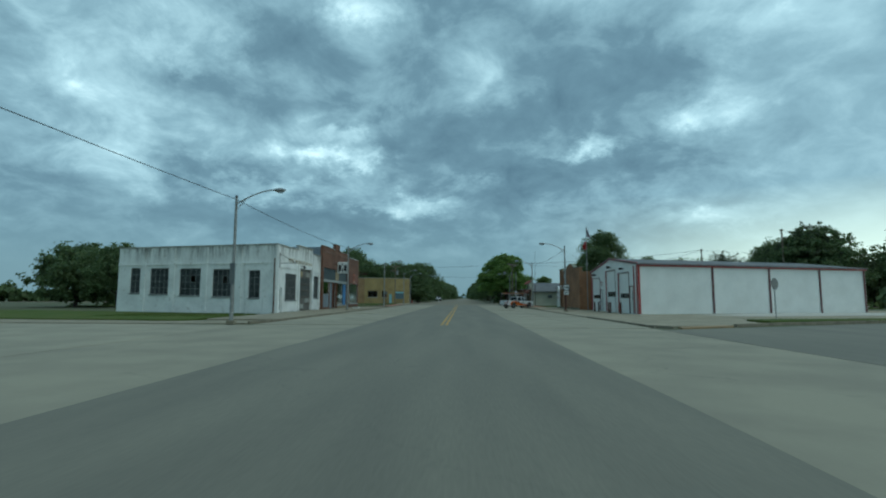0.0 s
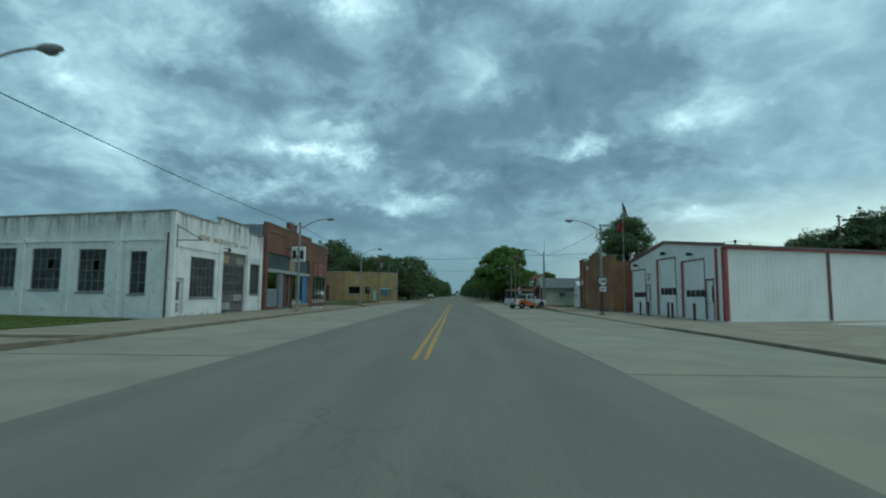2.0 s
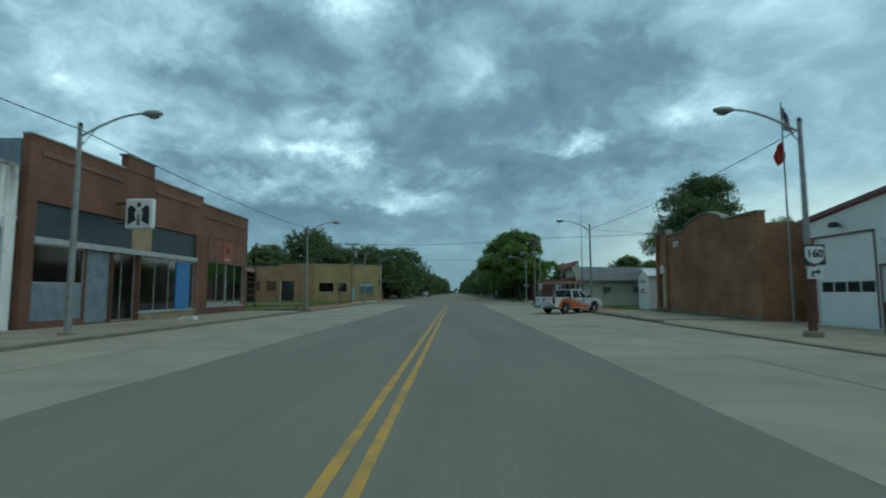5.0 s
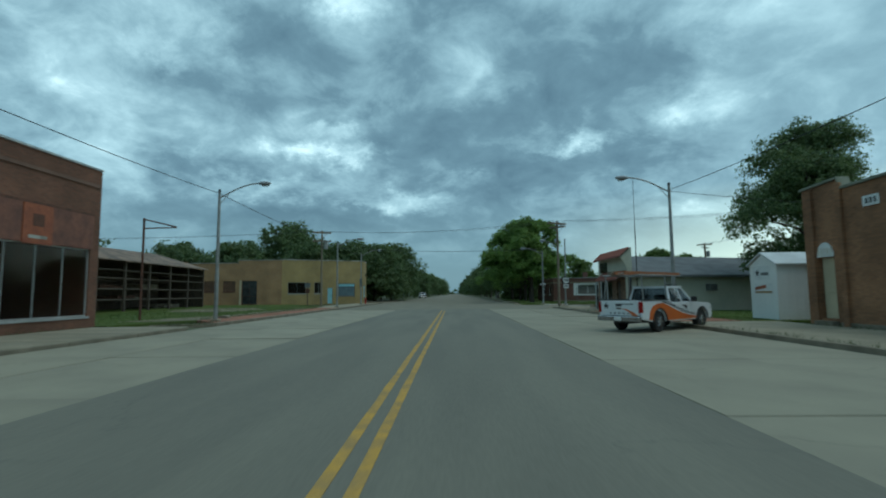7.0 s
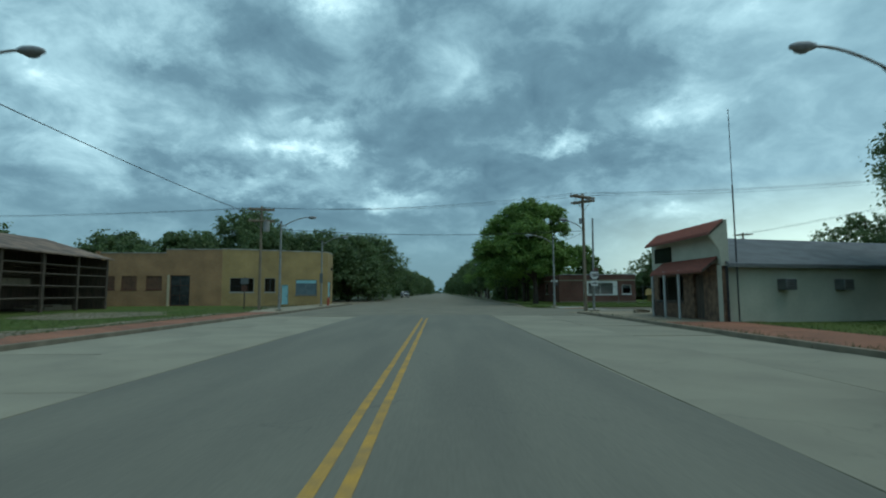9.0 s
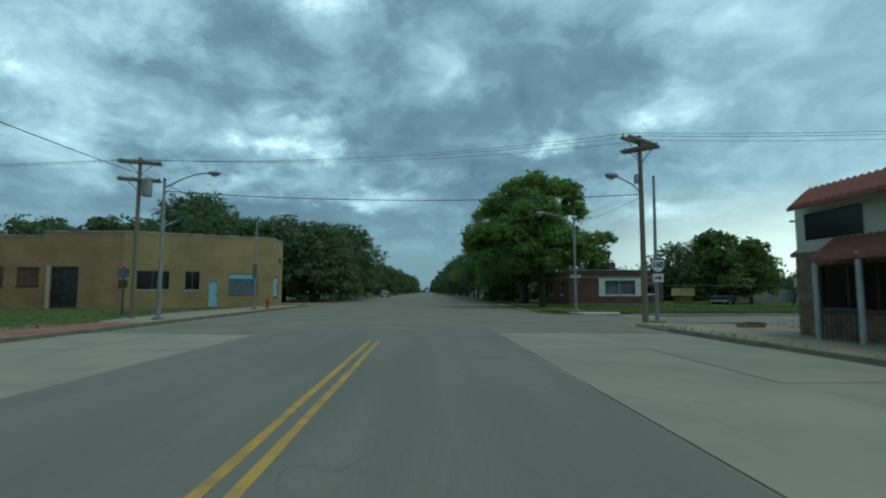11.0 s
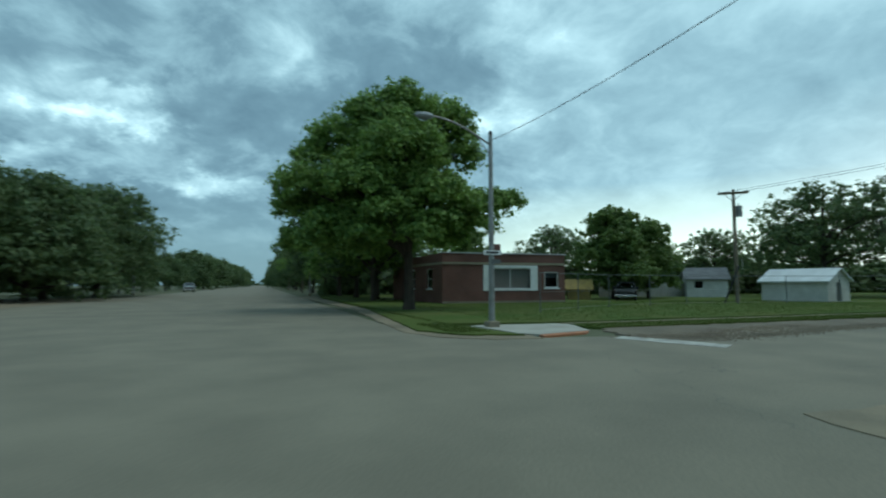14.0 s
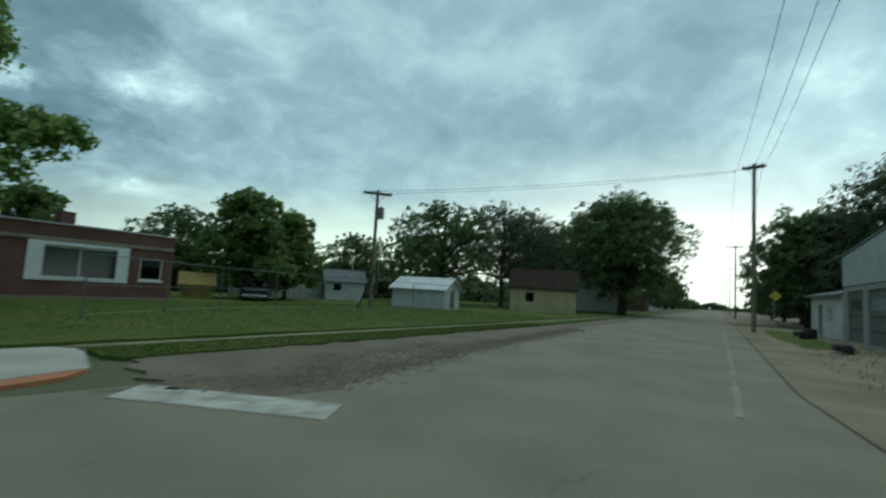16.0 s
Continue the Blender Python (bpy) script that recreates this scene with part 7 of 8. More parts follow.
place(big, [(11.1, 122.5, 0, 1.0)])
mid1 = tree_thing(12, 11.0, 10.5, "leafy green street tree", LEAF, 14000, 0.15, 0.26, low=0.27, lobes=11, fork=0.2)
place(mid1, [(12.4, 137.5, 70, 1.05), (13.0, 149, 200, 0.95), (12.0, 186, 300, 1.0)])
mid2 = tree_thing(13, 10.5, 11.5, "broad dark green street tree", LEAFDARK, 7500, 0.17, 0.26, low=0.24, lobes=11, fork=0.2)
place(mid2, [(14.0, 143.5, 0, 0.9), (12.5, 158, 150, 1.05), (12.5, 171, 40, 1.0), (13, 204, 90, 1.05), (-20, 151, 10, 1.12), (-14.0, 163, 160, 1.18), (-19.5, 184, 250, 0.85), (-28, 147, 60, 1.1), (-36, 160, 30, 1.58), (-50, 168, 100, 1.3), (-58, 128, 20, 0.85), (-47, 66, 100, 0.8), (-62, 56, 40, 0.8)])
bushy = tree_thing(14, 8.6, 11.0, "dense dark bushy tree beside the street", LEAFDARK, 8000, 0.165, 0.25, low=0.1, lobes=11, fork=0.12)
place(bushy, [(-15.5, 149, 0, 1.22), (-17, 157, 80, 1.3), (-23, 147, 200, 1.25), (-15.5, 173, 130, 1.2), (-20, 198, 20, 0.9), (-20, 216, 300, 0.95), (12.6, 222, 60, 1.3), (12.8, 244, 0, 1.3), (-19, 236, 70, 1.0)])
far = tree_thing(15, 9.5, 13.0, "dark green tree far off", LEAFDARK, 6000, 0.27, 0.28, low=0.08, lobes=10, fork=0.12, clump=0.6)
place(far, [(-17, 262, 0, 1.15), (13.5, 268, 50, 1.25), (-16, 292, 90, 1.2), (13.5, 300, 10, 1.2), (-15, 330, 150, 1.25), (14, 338, 70, 1.3), (-14, 380, 40, 1.3), (14, 390, 0, 1.3), (-14.5, 440, 10, 1.4), (15, 450, 60, 1.4), (-15, 520, 0, 1.5), (15, 540, 90, 1.5), (-16, 640, 0, 1.6), (16, 660, 0, 1.6),
            (-44, 150, 130, 1.15), (-56, 118, 80, 1.1), (-50, 104, 0, 0.95), (-60, 92, 200, 1.0), (-62, 160, 0, 1.3), (-76, 150, 60, 1.2), (-90, 138, 200, 1.2), (-70, 120, 0, 0.95), (-56, 70, 0, 0.9), (-75, 64, 0, 0.9)])
dark = tree_thing(16, 13.5, 13.0, "tall ragged dark green tree", LEAFDARK, 8000, 0.2, 0.32, low=0.2, lobes=13, open_=1.15)
slim = tree_thing(22, 13.6, 9.0, "tall ragged dark tree behind the brick hall", LEAFDARK, 26000, 0.098, 0.3, low=0.16, lobes=12, open_=1.15)
place(slim, [(23.9, 84.3, 0, 0.95), (31.5, 84, 120, 0.62)])
place(dark, [(62, 88, 40, 1.0), (77, 84, 0, 1.1), (92, 90, 100, 1.1), (68, 96, 70, 0.8)])
oak = tree_thing(17, 14.5, 15.5, "massive dark oak beside the side road", LEAFDARK, 22000, 0.155, 0.5, low=0.2, lobes=19, fork=0.2, open_=0.95, clump=0.4, crest=5)
place(oak, [(72.0, 113.8, 0, 0.97)])
thin = tree_thing(18, 14.0, 13.0, "half-bare ragged tree showing sky between its limbs", LEAFGREY, 5000, 0.15, 0.34, low=0.25, lobes=13, open_=1.25)
place(thin, [(66, 127, 0, 0.9), (76, 128, 90, 0.95), (61, 89.5, 140, 1.0)])
oak2 = tree_thing(19, 14.0, 15.0, "dark spreading tree behind the bungalow", LEAFDARK, 5500, 0.215, 0.4, low=0.26, lobes=13, open_=1.3, clump=0.38)
place(oak2, [(58, 131, 0, 0.82), (88, 124, 100, 1.0), (47, 148, 200, 0.55), (60, 146, 30, 0.6), (72, 142, 80, 0.7), (96, 134, 20, 0.9), (112, 128, 150, 0.85), (38, 150, 60, 0.6)])
yard = tree_thing(20, 8.6, 6.3, "rounded green yard tree behind the fence", LEAFYARD, 11000, 0.14, 0.2, low=0.12, lobes=13, fork=0.12, crest=4)
place(yard, [(34.0, 134.2, 0, 1.0), (38.6, 134.8, 120, 0.9), (24, 146, 40, 0.9)])
right_t = tree_thing(21, 12.0, 10.0, "dark leafy tree beside the gravel lot", LEAFDARK, 3300, 0.29, 0.28, low=0.12, lobes=12)
place(right_t, [(68, 94.0, 0, 0.95), (76, 94.5, 120, 0.8), (86, 95, 30, 0.8), (60, 88.5, 200, 1.1), (100, 96, 0, 0.75), (115, 97, 60, 0.7), (98, 118.5, 60, 0.8), (118, 118.5, 0, 0.75), (150, 121, 30, 0.8), (180, 122.5, 0, 0.9), (150, 95, 0, 0.8), (220, 125, 70, 1.0), (230, 94, 0, 0.9), (300, 131, 0, 1.2), (300, 90, 0, 1.2)])

# ---- far belts of woodland that close the horizon ----


def woodland(points, seed, count, label, leaf=0.6, low=0.3, high=3.0, gap=6.0):
    """A low belt of far foliage along a line of (x, y)."""
    rng = random.Random(seed)
    blobs = []
    for (x0, y0), (x1, y1) in zip(points, points[1:]):
        n = max(2, int(math.hypot(x1 - x0, y1 - y0) / gap))
        for k in range(n):
            f = k / n
            blobs.append((x0 + (x1 - x0) * f + rng.uniform(-2, 2), y0 + (y1 - y0) * f + rng.uniform(-3, 3), rng.uniform(low, high), rng.uniform(2.8, 5.0)))
            blobs.append((x0 + (x1 - x0) * (f + 0.5 / n), y0 + (y1 - y0) * (f + 0.5 / n) + 1.5, low + 0.6, 2.6))
    me = crown_mesh(seed, blobs, count, leaf, clump=1.7)
    me.materials.append(LEAFDARK)
    return tagged(new("woodland", me), label, "woodland", kind="stuff")


woodland([(16, 166), (34, 156), (60, 152), (84, 150), (125, 146)], 41, 17000, "belt of dark green bushes and trees behind the yards", 0.5, 0.2, 2.4, 4.0)
woodland([(125, 146), (250, 142), (420, 132)], 44, 8000, "far belt of dark green trees along the side road", 0.9, 0.4, 3.4)
woodland([(-24, 178), (-60, 185), (-110, 172), (-150, 130), (-170, 60), (-160, -20)], 42, 13000, "far belt of dark green trees beyond the vacant lot", 0.8)
woodland([(430, 70), (440, 110), (430, 160)], 45, 3000, "far dark trees where the side road ends", 0.9)
woodland([(66, 74), (120, 82), (200, 88), (330, 92)], 43, 8000, "far belt of dark green trees behind the gravel lot", 0.8)

woodland([(-70, 905), (70, 912)], 46, 2600, "far dark trees where the main street ends", 1.1, 1.0, 7.0)

# weathered board fence between the yards
bf = thing("board_fence", "weathered grey board fence behind the yard trees", "fence", (40, 138, 0))
rng = random.Random(8)
for k in range(34):
    f = k / 34
    x, y = 36.5 + 10.5 * f, 139.5 - 1.0 * f
    part("board", bx(x, y, -0.05, x + 0.29, y + 0.03, 1.7 + rng.uniform(-0.06, 0.06)), GREYBOARD, bf)
for z in (0.4, 1.3):
    part("rail", bx(36.5, 139.56, z, 47.0, 139.62, z + 0.09), DARKWOOD, bf)

# ---- grass tufts and weeds ----


def tufts(name, label, areas, seed, height, material, category="grass"):
    """Many small blades; areas: (x0, y0, x1, y1, z, count)."""
    rng = np.random.default_rng(seed)
    vs, fs = [], []
    for x0, y0, x1, y1, z, count in areas:
        px, py = rng.uniform(x0, x1, count), rng.uniform(y0, y1, count)
        a = rng.uniform(0, math.tau, count)
        h = height * rng.uniform(0.5, 1.4, count)
        w = 0.012 + 0.12 * h
        lean = rng.normal(size=(count, 2)) * h[:, None] * 0.45
        k = len(vs) // 3
        tri = np.stack([np.stack([px - np.cos(a) * w / 2, py - np.sin(a) * w / 2, np.full(count, z)], 1), np.stack([px + np.cos(a) * w / 2, py + np.sin(a) * w / 2, np.full(count, z)], 1), np.stack([px + lean[:, 0], py + lean[:, 1], z + h], 1)], 1).reshape(-1, 3)
        base = len(vs)
        vs.extend(tri.tolist())
        fs.extend((base + np.arange(count * 3).reshape(-1, 3)).tolist())
    me = bpy.data.meshes.new(name)
    me.from_pydata(vs, [], fs)
    me.materials.append(material)
    return tagged(new(name, me), label, category, kind="stuff")


GRASSBLADE = leaf_mat("grass_blades", (0.07, 0.11, 0.023), (0.10, 0.13, 0.034))
GRASSBLADE.node_tree.nodes["Principled BSDF"].inputs["Specular IOR Level"].default_value = 0.1
WEED = leaf_mat("weeds", (0.05, 0.08, 0.025), (0.12, 0.14, 0.06))
tufts("grass", "short green mown grass blades", [(13.6, 109.8, 34, 111.2, 0.04, 9000), (12, 112.3, 44, 128.5, 0.06, 32000), (9.35, 113, 9.7, 150, 0.05, 1500), (8.6, 109.6, 9.8, 113, 0.05, 1500), (12.8, 73.5, 30, 85.9, 0.09, 9000), (-26, 74, -13.8, 99, 0.09, 12000), (-26, 33, -16.5, 40.5, 0.09, 5000), (18, 29.5, 30, 33.5, 0.1, 1500)], 3, 0.07, GRASSBLADE)
tufts("weeds", "scattered weeds in joints and along walls", [(-26, 78, -14, 112, 0.1, 2500), (-15.3, 53.6, -15.0, 72, 0.12, 350), (-13.6, 72.3, -11.2, 75, 0.1, 350), (-13.6, 77, -13.2, 100, 0.1, 900), (-15.45, 41.2, -15.2, 53, 0.12, 120), (13.55, 60, 13.95, 71, 0.1, 260), (12.4, 73.2, 12.8, 86, 0.1, 350), (9.3, 62, 9.5, 98, 0.1, 500), (14, 96.5, 40, 99.2, 0.0, 500), (-18, 100, -15, 124, 0.1, 500)], 4, 0.12, WEED, "weeds")


def grit(label, line, seed, count, spread, size, material):
    """Loose crumbs strewn along a line, thinning out to both sides."""
    rng = random.Random(seed)
    vs, fs = [], []
    legs = list(zip(line, line[1:]))
    for _ in range(count):
        (x0, y0), (x1, y1) = rng.choices(legs, [math.dist(a, b) for a, b in legs])[0]
        f = rng.random()
        x, y = x0 + (x1 - x0) * f + rng.gauss(0, spread), y0 + (y1 - y0) * f + rng.gauss(0, spread)
        q, a, i = size * rng.uniform(0.4, 1.3), rng.random() * 6, len(vs)
        for k in range(4):
            w = q * rng.uniform(0.6, 1.2)
            vs.append((x + w * math.cos(a + k * 1.57), y + w * math.sin(a + k * 1.57), 0.004))
        vs.append((x, y, 0.014 + q * 0.25))
        fs += [(i + k, i + (k + 1) % 4, i + 4) for k in range(4)]
    me = bpy.data.meshes.new("grit")
    me.from_pydata(vs, [], fs)
    me.materials.append(material)
    return tagged(new("grit", me), label, "gravel", kind="stuff")


grit("loose brown gravel along the muddy road edge", [(13.4, 107.4), (14.6, 106.5), (15.8, 106.5), (20, 107.2), (34, 108.3)], 81, 5200, 0.3, 0.035, MUDGRAVEL)
grit("crumbs of dark mud round the wet hollow", [(13.3, 107.6), (14.6, 107.0), (17.0, 107.9), (21, 108.4)], 82, 1800, 0.3, 0.045, MUD)
# ---- parked pickups ----


def pickup(x, y, turn, paint, label, wrap=None, rack=False):
    """A crew-cab pickup, nose towards its own +x, 5.8 m long."""
    t = thing("pickup_truck", label, "pickup truck", (x, y, 0), turn)

    def solid(profile, w0, w1, bevel=0.05):
        bm = prism(profile, w0, w1)
        bmesh.ops.bevel(bm, geom=[e for e in bm.edges if len(e.link_faces) == 2 and e.calc_face_angle(0) > 0.5], offset=bevel, segments=2, affect="EDGES")
        return bm

    # lower body with the bed sides, hood and cab
    def arch(cx, r, n=8):
        return [(cx + r * math.cos(math.pi * k / n), 0.42 + r * math.sin(math.pi * k / n)) for k in range(n + 1)]

    low = [(-2.85, 0.55), (-2.3, 0.45)] + arch(-1.55, 0.5)[::-1] + arch(1.95, 0.5)[::-1] + [(2.75, 0.42), (2.88, 0.6), (2.88, 0.98), (2.72, 1.12), (1.25, 1.2), (0.95, 1.2), (-0.75, 1.2), (-0.8, 1.28), (-2.88, 1.28)]
    for y0, y1 in ((-0.98, -0.86), (0.86, 0.98)):
        part("bodyside", solid(low, y0, y1, 0.025), paint, t, local=True)
    part("hood", solid([(1.0, 0.9), (2.8, 0.9), (2.72, 1.12), (1.25, 1.21), (1.0, 1.21)], -0.87, 0.87), paint, t, local=True)
    part("grille", bx(2.72, -0.7, 0.62, 2.9, 0.7, 1.02, bevel=0.03), BLACKPLASTIC, t, local=True)
    part("cab_floor", bx(-0.78, -0.87, 0.45, 1.25, 0.87, 0.75), BLACKPLASTIC, t, local=True)
    part("cab_shell", solid([(-0.75, 0.75), (1.2, 0.75), (1.25, 1.18), (-0.75, 1.18)], -0.87, 0.87, 0.02), paint, t, local=True)
    # cab top: roof and pillars
    roof = bmesh.new()
    for s in (-1, 1):
        yb, yt = 0.93 * s, 0.74 * s
        for (xa, za), (xb, zb), r in (((1.22, 1.18), (0.6, 1.76), 0.05), ((0.28, 1.18), (0.2, 1.82), 0.05), ((-0.7, 1.18), (-0.58, 1.82), 0.07)):
            rod(roof, (xa, yb, za), (xb, yt, zb), r, r, n=6)
    box(roof, -0.66, -0.78, 1.78, 0.62, 0.78, 1.88)
    part("roof", roof, paint, t, local=True)
    for s in (-1, 1):
        bm = bmesh.new()
        yb, yt = 0.925 * s, 0.765 * s
        for pts in ([(1.1, yb, 1.2), (0.33, yb, 1.2), (0.25, yt, 1.77), (0.55, yt, 1.74)], [(0.23, yb, 1.2), (-0.62, yb, 1.2), (-0.52, yt, 1.77), (0.15, yt, 1.78)]):
            vs = [bm.verts.new(p) for p in pts]
            bm.faces.new(vs)
        bmesh.ops.solidify(bm, geom=bm.faces[:], thickness=0.01)
        part("side_window", bm, DARKGLASS, t, local=True)
        part("mirror", bx(0.98, s * 0.98, 1.2, 1.14, s * 1.2, 1.42, bevel=0.03), BLACKPLASTIC, t, local=True)
        part("door_line", bx(0.2, s * 0.981, 0.6, 0.215, s * 0.985, 1.19), BLACKPLASTIC, t, local=True)
        part("door_handle", bx(-0.55, s * 0.98, 1.02, -0.36, s * 1.0, 1.06), CHROME, t, local=True)
        part("door_handle", bx(0.28, s * 0.98, 1.02, 0.47, s * 1.0, 1.06), CHROME, t, local=True)
    for nm, pts in (("windscreen", [(1.2, -0.86, 1.2), (1.2, 0.86, 1.2), (0.62, 0.72, 1.77), (0.62, -0.72, 1.77)]), ("rear_window", [(-0.75, -0.8, 1.25), (-0.75, 0.8, 1.25), (-0.66, 0.7, 1.78), (-0.66, -0.7, 1.78)])):
        bm = bmesh.new()
        bm.faces.new([bm.verts.new(p) for p in pts])
        bmesh.ops.solidify(bm, geom=bm.faces[:], thickness=0.012)
        part(nm, bm, DARKGLASS, t, local=True)
    part("cab_back", bx(-0.8, -0.86, 0.75, -0.74, 0.86, 1.27), paint, t, local=True)
    for s in (-0.4, 0.4):
        part("seat", bx(-0.5, s - 0.25, 0.75, -0.2, s + 0.25, 1.5, bevel=0.06), BLACKPLASTIC, t, local=True)
    for s in (-1, 1):
        part("bed_rail", bx(-2.86, s * 0.84, 1.28, -0.8, s * 1.0, 1.31, bevel=0.01), BLACKPLASTIC, t, local=True)
        for cx in (-1.55, 1.95):
            lip = [(cx + r * math.cos(math.pi * k / 10), 0.42 + r * math.sin(math.pi * k / 10)) for r, ks in ((0.5, range(11)), (0.56, range(10, -1, -1))) for k in ks]
            part("wheel_arch", prism(lip, s * 0.975, s * 1.0), BLACKPLASTIC, t, local=True)
    part("bed_floor", bx(-2.82, -0.87, 0.66, -0.8, 0.87, 0.74), BLACKPLASTIC, t, local=True)
    tg = part("tailgate", bx(-2.92, -0.85, 0.68, -2.84, 0.85, 1.27, bevel=0.015), paint, t, local=True)
    part("handle", bx(-2.935, -0.12, 1.05, -2.915, 0.14, 1.15), BLACKPLASTIC, tg, local=True)
    part("badge", bx(-2.93, -0.1, 0.93, -2.918, 0.12, 1.0), CHROME, tg, local=True)
    if wrap:
        for k in range(7):
            part("bar", bx(-2.929, -0.62 + k * 0.09, 1.12, -2.919, -0.56 + k * 0.09, 1.16), SIGNBLACK, tg, local=True)
        for k in range(5):
            part("bar", bx(-2.929, -0.45 + k * 0.2, 0.74, -2.919, -0.37 + k * 0.2, 0.8), SIGNBACK, tg, local=True)
    bp = part("rear_bumper", bx(-3.05, -0.97, 0.45, -2.86, 0.97, 0.66, bevel=0.03), CHROME, t, local=True)
    part("number_plate", bx(-3.06, -0.17, 0.48, -3.05, 0.17, 0.62), SIGNWHITE, bp, local=True)
    part("front_bumper", bx(2.74, -0.96, 0.4, 2.98, 0.96, 0.62, bevel=0.04), CHROME, t, local=True)
    for s in (-1, 1):
        part("tail_light", bx(-2.9, s * 0.84, 0.8, -2.78, s * 0.992, 1.24, bevel=0.015), LAMPRED, t, local=True)
        part("headlight", bx(2.6, s * 0.72, 0.82, 2.9, s * 0.985, 1.02, bevel=0.03), LENS, t, local=True)
        for cx in (-1.55, 1.95):
            thing_wheel(t, cx, s * 0.82)
    part("frame", bx(-2.7, -0.4, 0.36, 2.6, 0.4, 0.5), BLACKPLASTIC, t, local=True)
    part("axle", rods(((-1.55, -0.8, 0.4), (-1.55, 0.8, 0.4), 0.06), ((1.95, -0.8, 0.4), (1.95, 0.8, 0.4), 0.06)), BLACKPLASTIC, t, local=True)
    if wrap:
        for s in (-1, 1):
            y0, y1 = (s * 0.981, s * 0.986)
            sw = [(-2.38, 0.5), (-2.3, 0.8), (-2.1, 1.04), (-1.75, 1.15), (-1.3, 1.16), (-0.85, 1.06), (-0.3, 0.88), (0.3, 0.72), (0.9, 0.62), (1.42, 0.57), (1.4, 0.48), (-1.0, 0.46), (-1.03, 0.62), (-1.2, 0.84), (-1.55, 0.94), (-1.9, 0.84), (-2.07, 0.6), (-2.1, 0.5)]
            part("wrap_swoosh", prism(sw, y0, y1), wrap, t, "orange curved wrap panel", local=True)
            for lift, thick in ((0.0, 0.055), (0.1, 0.035)):
                low_edge = [(-1.35, 1.19), (-0.8, 1.1), (-0.25, 0.93), (0.35, 0.77), (0.95, 0.67), (1.4, 0.63)]
                up_edge = [(xx, zz + lift * (1 - 0.12 * k) + thick * (1 - 0.13 * k)) for k, (xx, zz) in enumerate(low_edge)]
                low_edge = [(xx, zz + lift * (1 - 0.12 * k)) for k, (xx, zz) in enumerate(low_edge)]
                part("wrap_line", prism([(xx, min(zz, 1.265)) for xx, zz in low_edge + up_edge[::-1]], y0, y1), SIGNBLACK, t, local=True)
            star = [(0.55 + r * math.sin(k * math.pi / 5), 0.98 + r * math.cos(k * math.pi / 5)) for k, r in ((k, 0.15 if k % 2 == 0 else 0.06) for k in range(10))]
            part("star", prism(star, s * 0.982, s * 0.987), SIGNBLACK, t, "black star emblem", local=True)
        star = [(0.6 + r * math.sin(k * math.pi / 5), 1.06 + r * math.cos(k * math.pi / 5)) for k, r in ((k, 0.15 if k % 2 == 0 else 0.06) for k in range(10))]
        part("star", prism(star, -2.93, -2.921, m=Matrix(((0, 1, 0, 0), (1, 0, 0, 0), (0, 0, 1, 0), (0, 0, 0, 1)))), SIGNBLACK, tg, "black star emblem", local=True)
        part("stripe", prism([(-0.1, 0.98), (-0.35, 0.94), (-0.7, 0.8), (-0.84, 0.68), (-0.6, 0.69), (-0.45, 0.83)], -2.93, -2.921, m=Matrix(((0, 1, 0, 0), (1, 0, 0, 0), (0, 0, 1, 0), (0, 0, 0, 1)))), wrap, tg, local=True)
    if rack:
        rk = part("rack", rods(*[((-2.8, s * 0.82, 2.32), (0.6, s * 0.82, 2.32), 0.025) for s in (-1, 1)], *[((xx + 0.05, -0.9, 2.3), (xx + 0.05, 0.9, 2.3), 0.03) for xx in (-2.6, -0.85)]), GALV, t, "steel ladder rack", local=True)
        for xx in (-2.6, -0.85):
            for s in (-1, 1):
                part("rack_leg", rods(((xx, s * 0.9, 1.25), (xx + 0.05, s * 0.82, 2.3), 0.03)), GALV, rk, local=True)
    return t


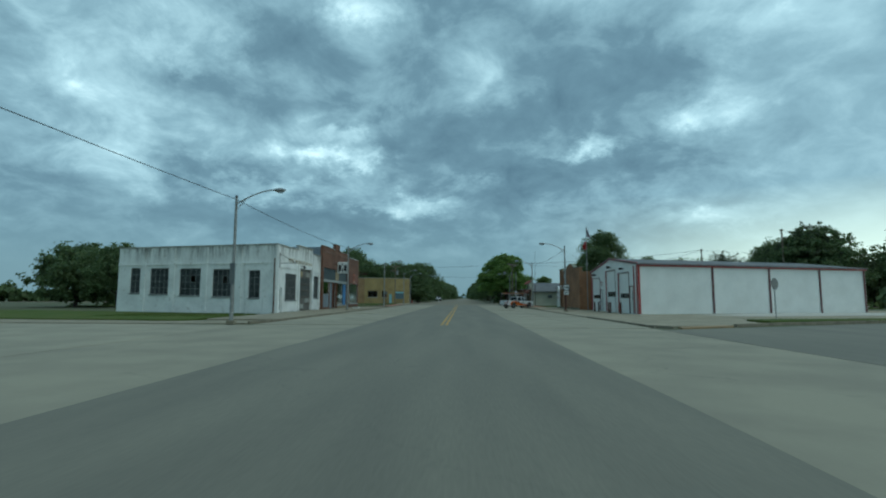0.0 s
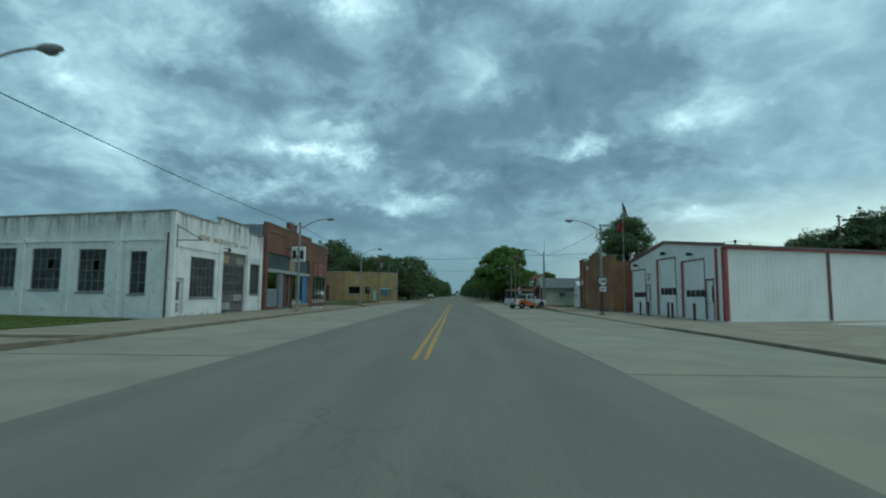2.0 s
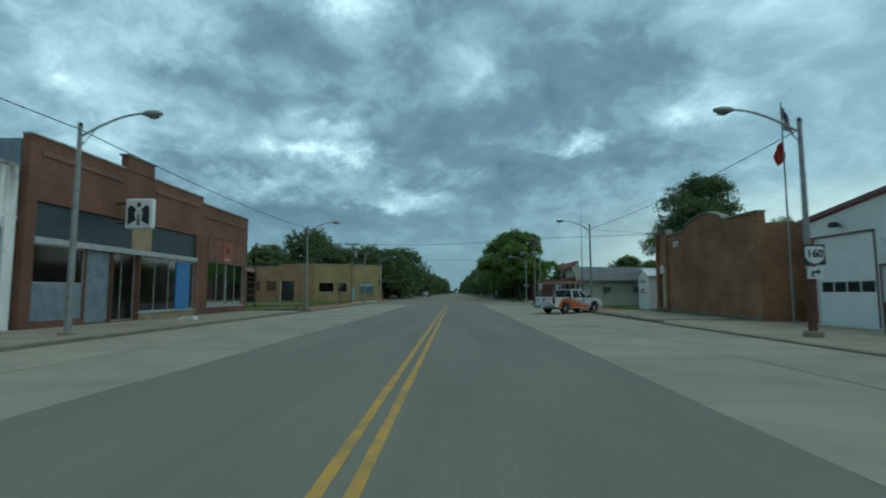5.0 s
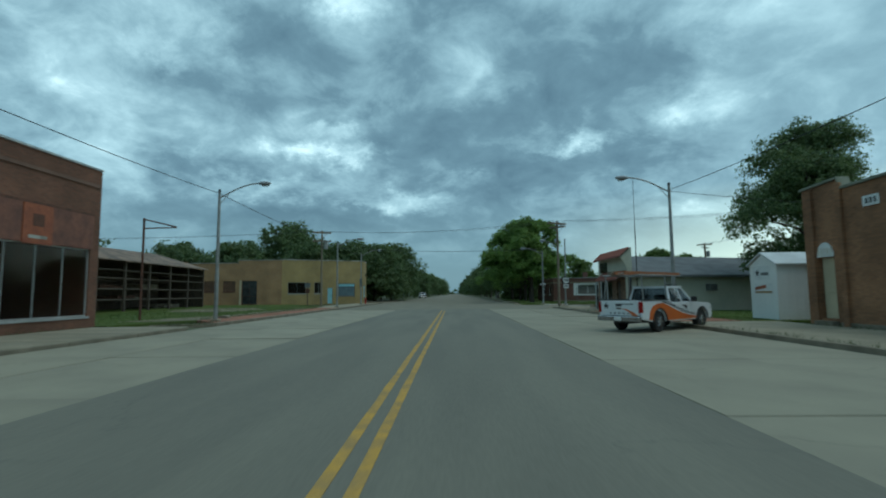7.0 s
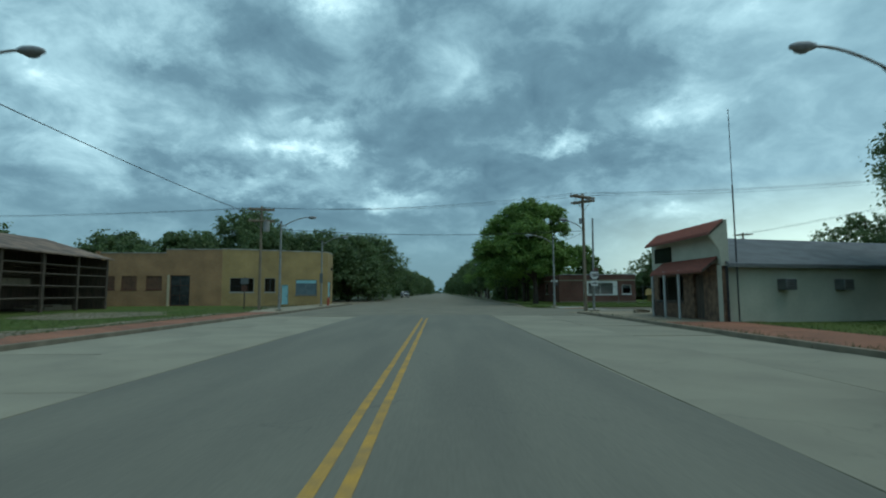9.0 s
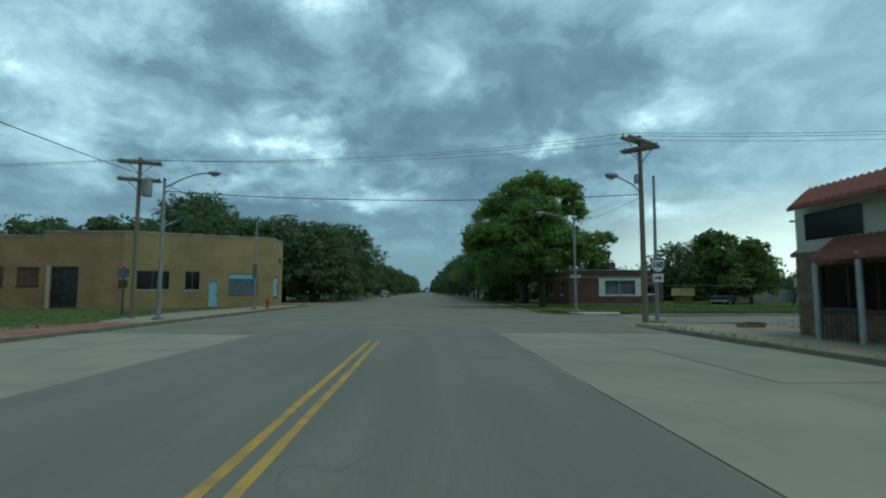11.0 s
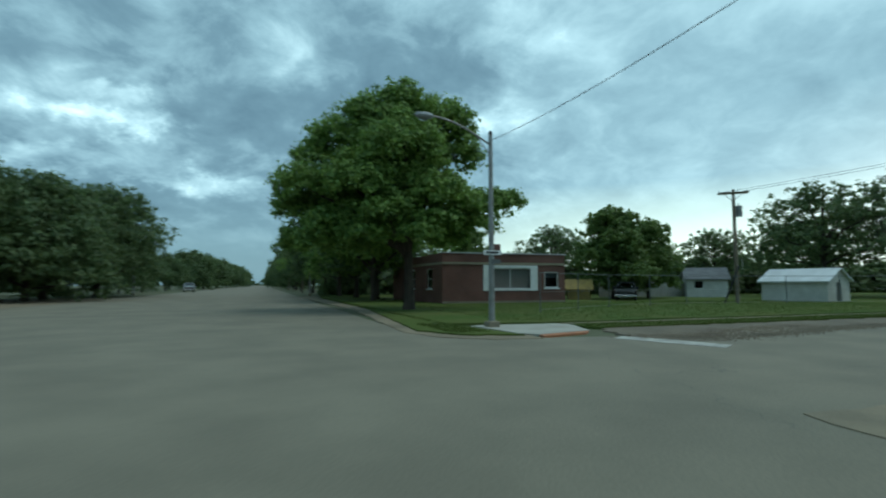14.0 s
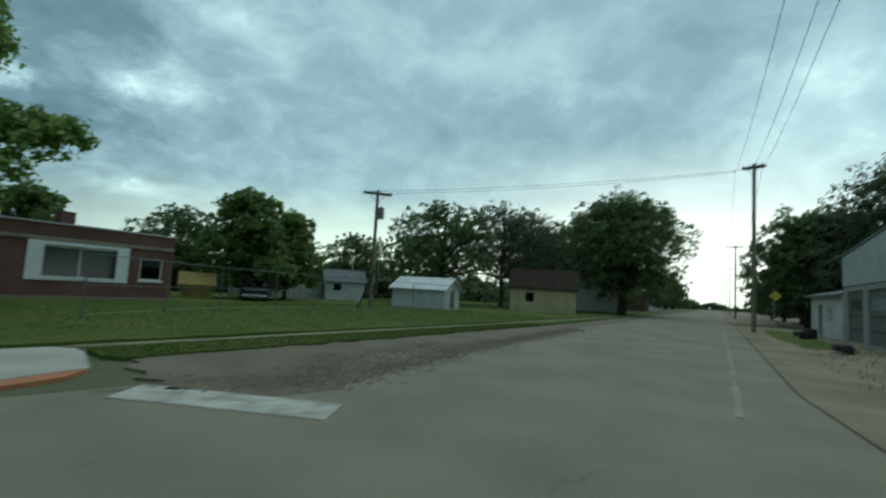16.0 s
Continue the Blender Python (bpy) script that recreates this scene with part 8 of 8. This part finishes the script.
def thing_wheel(t, cx, cy):
    s, hub = 1 if cy > 0 else -1, 0.43
    w = part("wheel", rods(((cx, cy - 0.13, hub), (cx, cy + 0.13, hub), 0.25), n=16), BLACKPLASTIC, t, local=True)
    bm = bmesh.new()
    n = 24
    prof = [(0.25, -0.13), (0.39, -0.135), (0.43, -0.09), (0.43, 0.09), (0.39, 0.135), (0.25, 0.13)]
    rings = [[bm.verts.new((cx + r * math.cos(k * math.tau / n), cy + o, hub + r * math.sin(k * math.tau / n))) for r, o in prof] for k in range(n)]
    for k in range(n):
        a, b = rings[k], rings[(k + 1) % n]
        for j in range(len(prof) - 1):
            bm.faces.new((a[j], a[j + 1], b[j + 1], b[j]))
    bmesh.ops.recalc_face_normals(bm, faces=bm.faces)
    part("tyre", bm, TYRE, w, local=True)
    bm = bmesh.new()
    rod(bm, (cx, cy + s * 0.1, hub), (cx, cy + s * 0.125, hub), 0.24, 0.22, n=20)
    for k in range(6):
        a = k * math.tau / 6
        rod(bm, (cx, cy + s * 0.13, hub), (cx + 0.22 * math.cos(a), cy + s * 0.128, hub + 0.22 * math.sin(a)), 0.035, 0.03, n=5)
    part("rim", bm, CHROME, w, local=True)
    return w


tk = pickup(7.7, 70.55, 38, TRUCKWHITE, "white pickup with orange wrap and roof ladder rack", TRUCKORANGE, True)
tk.scale = (0.86, 0.86, 0.86)
ld = thing("ladder", "orange extension ladder strapped on the truck rack", "ladder", (7.7, 70.55, 2.02), 38)
bm = bmesh.new()
for s in (-0.35, 0.1):
    box(bm, -3.0, s - 0.03, 0.0, 1.3, s + 0.03, 0.13)
ld.scale = (0.86, 0.86, 0.86)
part("stile", bm, mat("orange_fibreglass", (0.36, 0.13, 0.05), (0.28, 0.11, 0.05), 0.6, scale=3, fine=12), ld, local=True)
part("rung", rods(*[((-2.8 + 0.3 * k, -0.35, 0.045), (-2.8 + 0.3 * k, 0.1, 0.045), 0.016) for k in range(14)], n=5), ALUM, ld, local=True)
pk = thing("plank_bundle", "bundle of pale weathered planks lying on the truck rack", "planks", (7.7, 70.55, 2.02), 38)
pk.scale = (0.86, 0.86, 0.86)
for k, (y0, z0, x0, x1) in enumerate(((0.2, 0.0, -3.1, 1.0), (0.42, 0.0, -2.7, 1.25), (0.3, 0.07, -2.9, 0.8))):
    part("plank", bx(x0, y0, z0, x1, y0 + 0.2, z0 + 0.06, bevel=0.008), POLEWOOD if k != 1 else WHITEBOARD, pk, local=True)
dk = pickup(33.6, 132.0, 228, DARKPAINT, "dark grey pickup standing under the yard trees")
dk.scale = (0.86, 0.86, 0.86)

pickup(-9.7, 204, -82, mat("silver_grey_car_paint", (0.30, 0.32, 0.33), (0.26, 0.28, 0.29), 0.3, scale=1, fine=5, bump=0.0, fine_mix=0.03), "silver grey pickup parked far along the street")
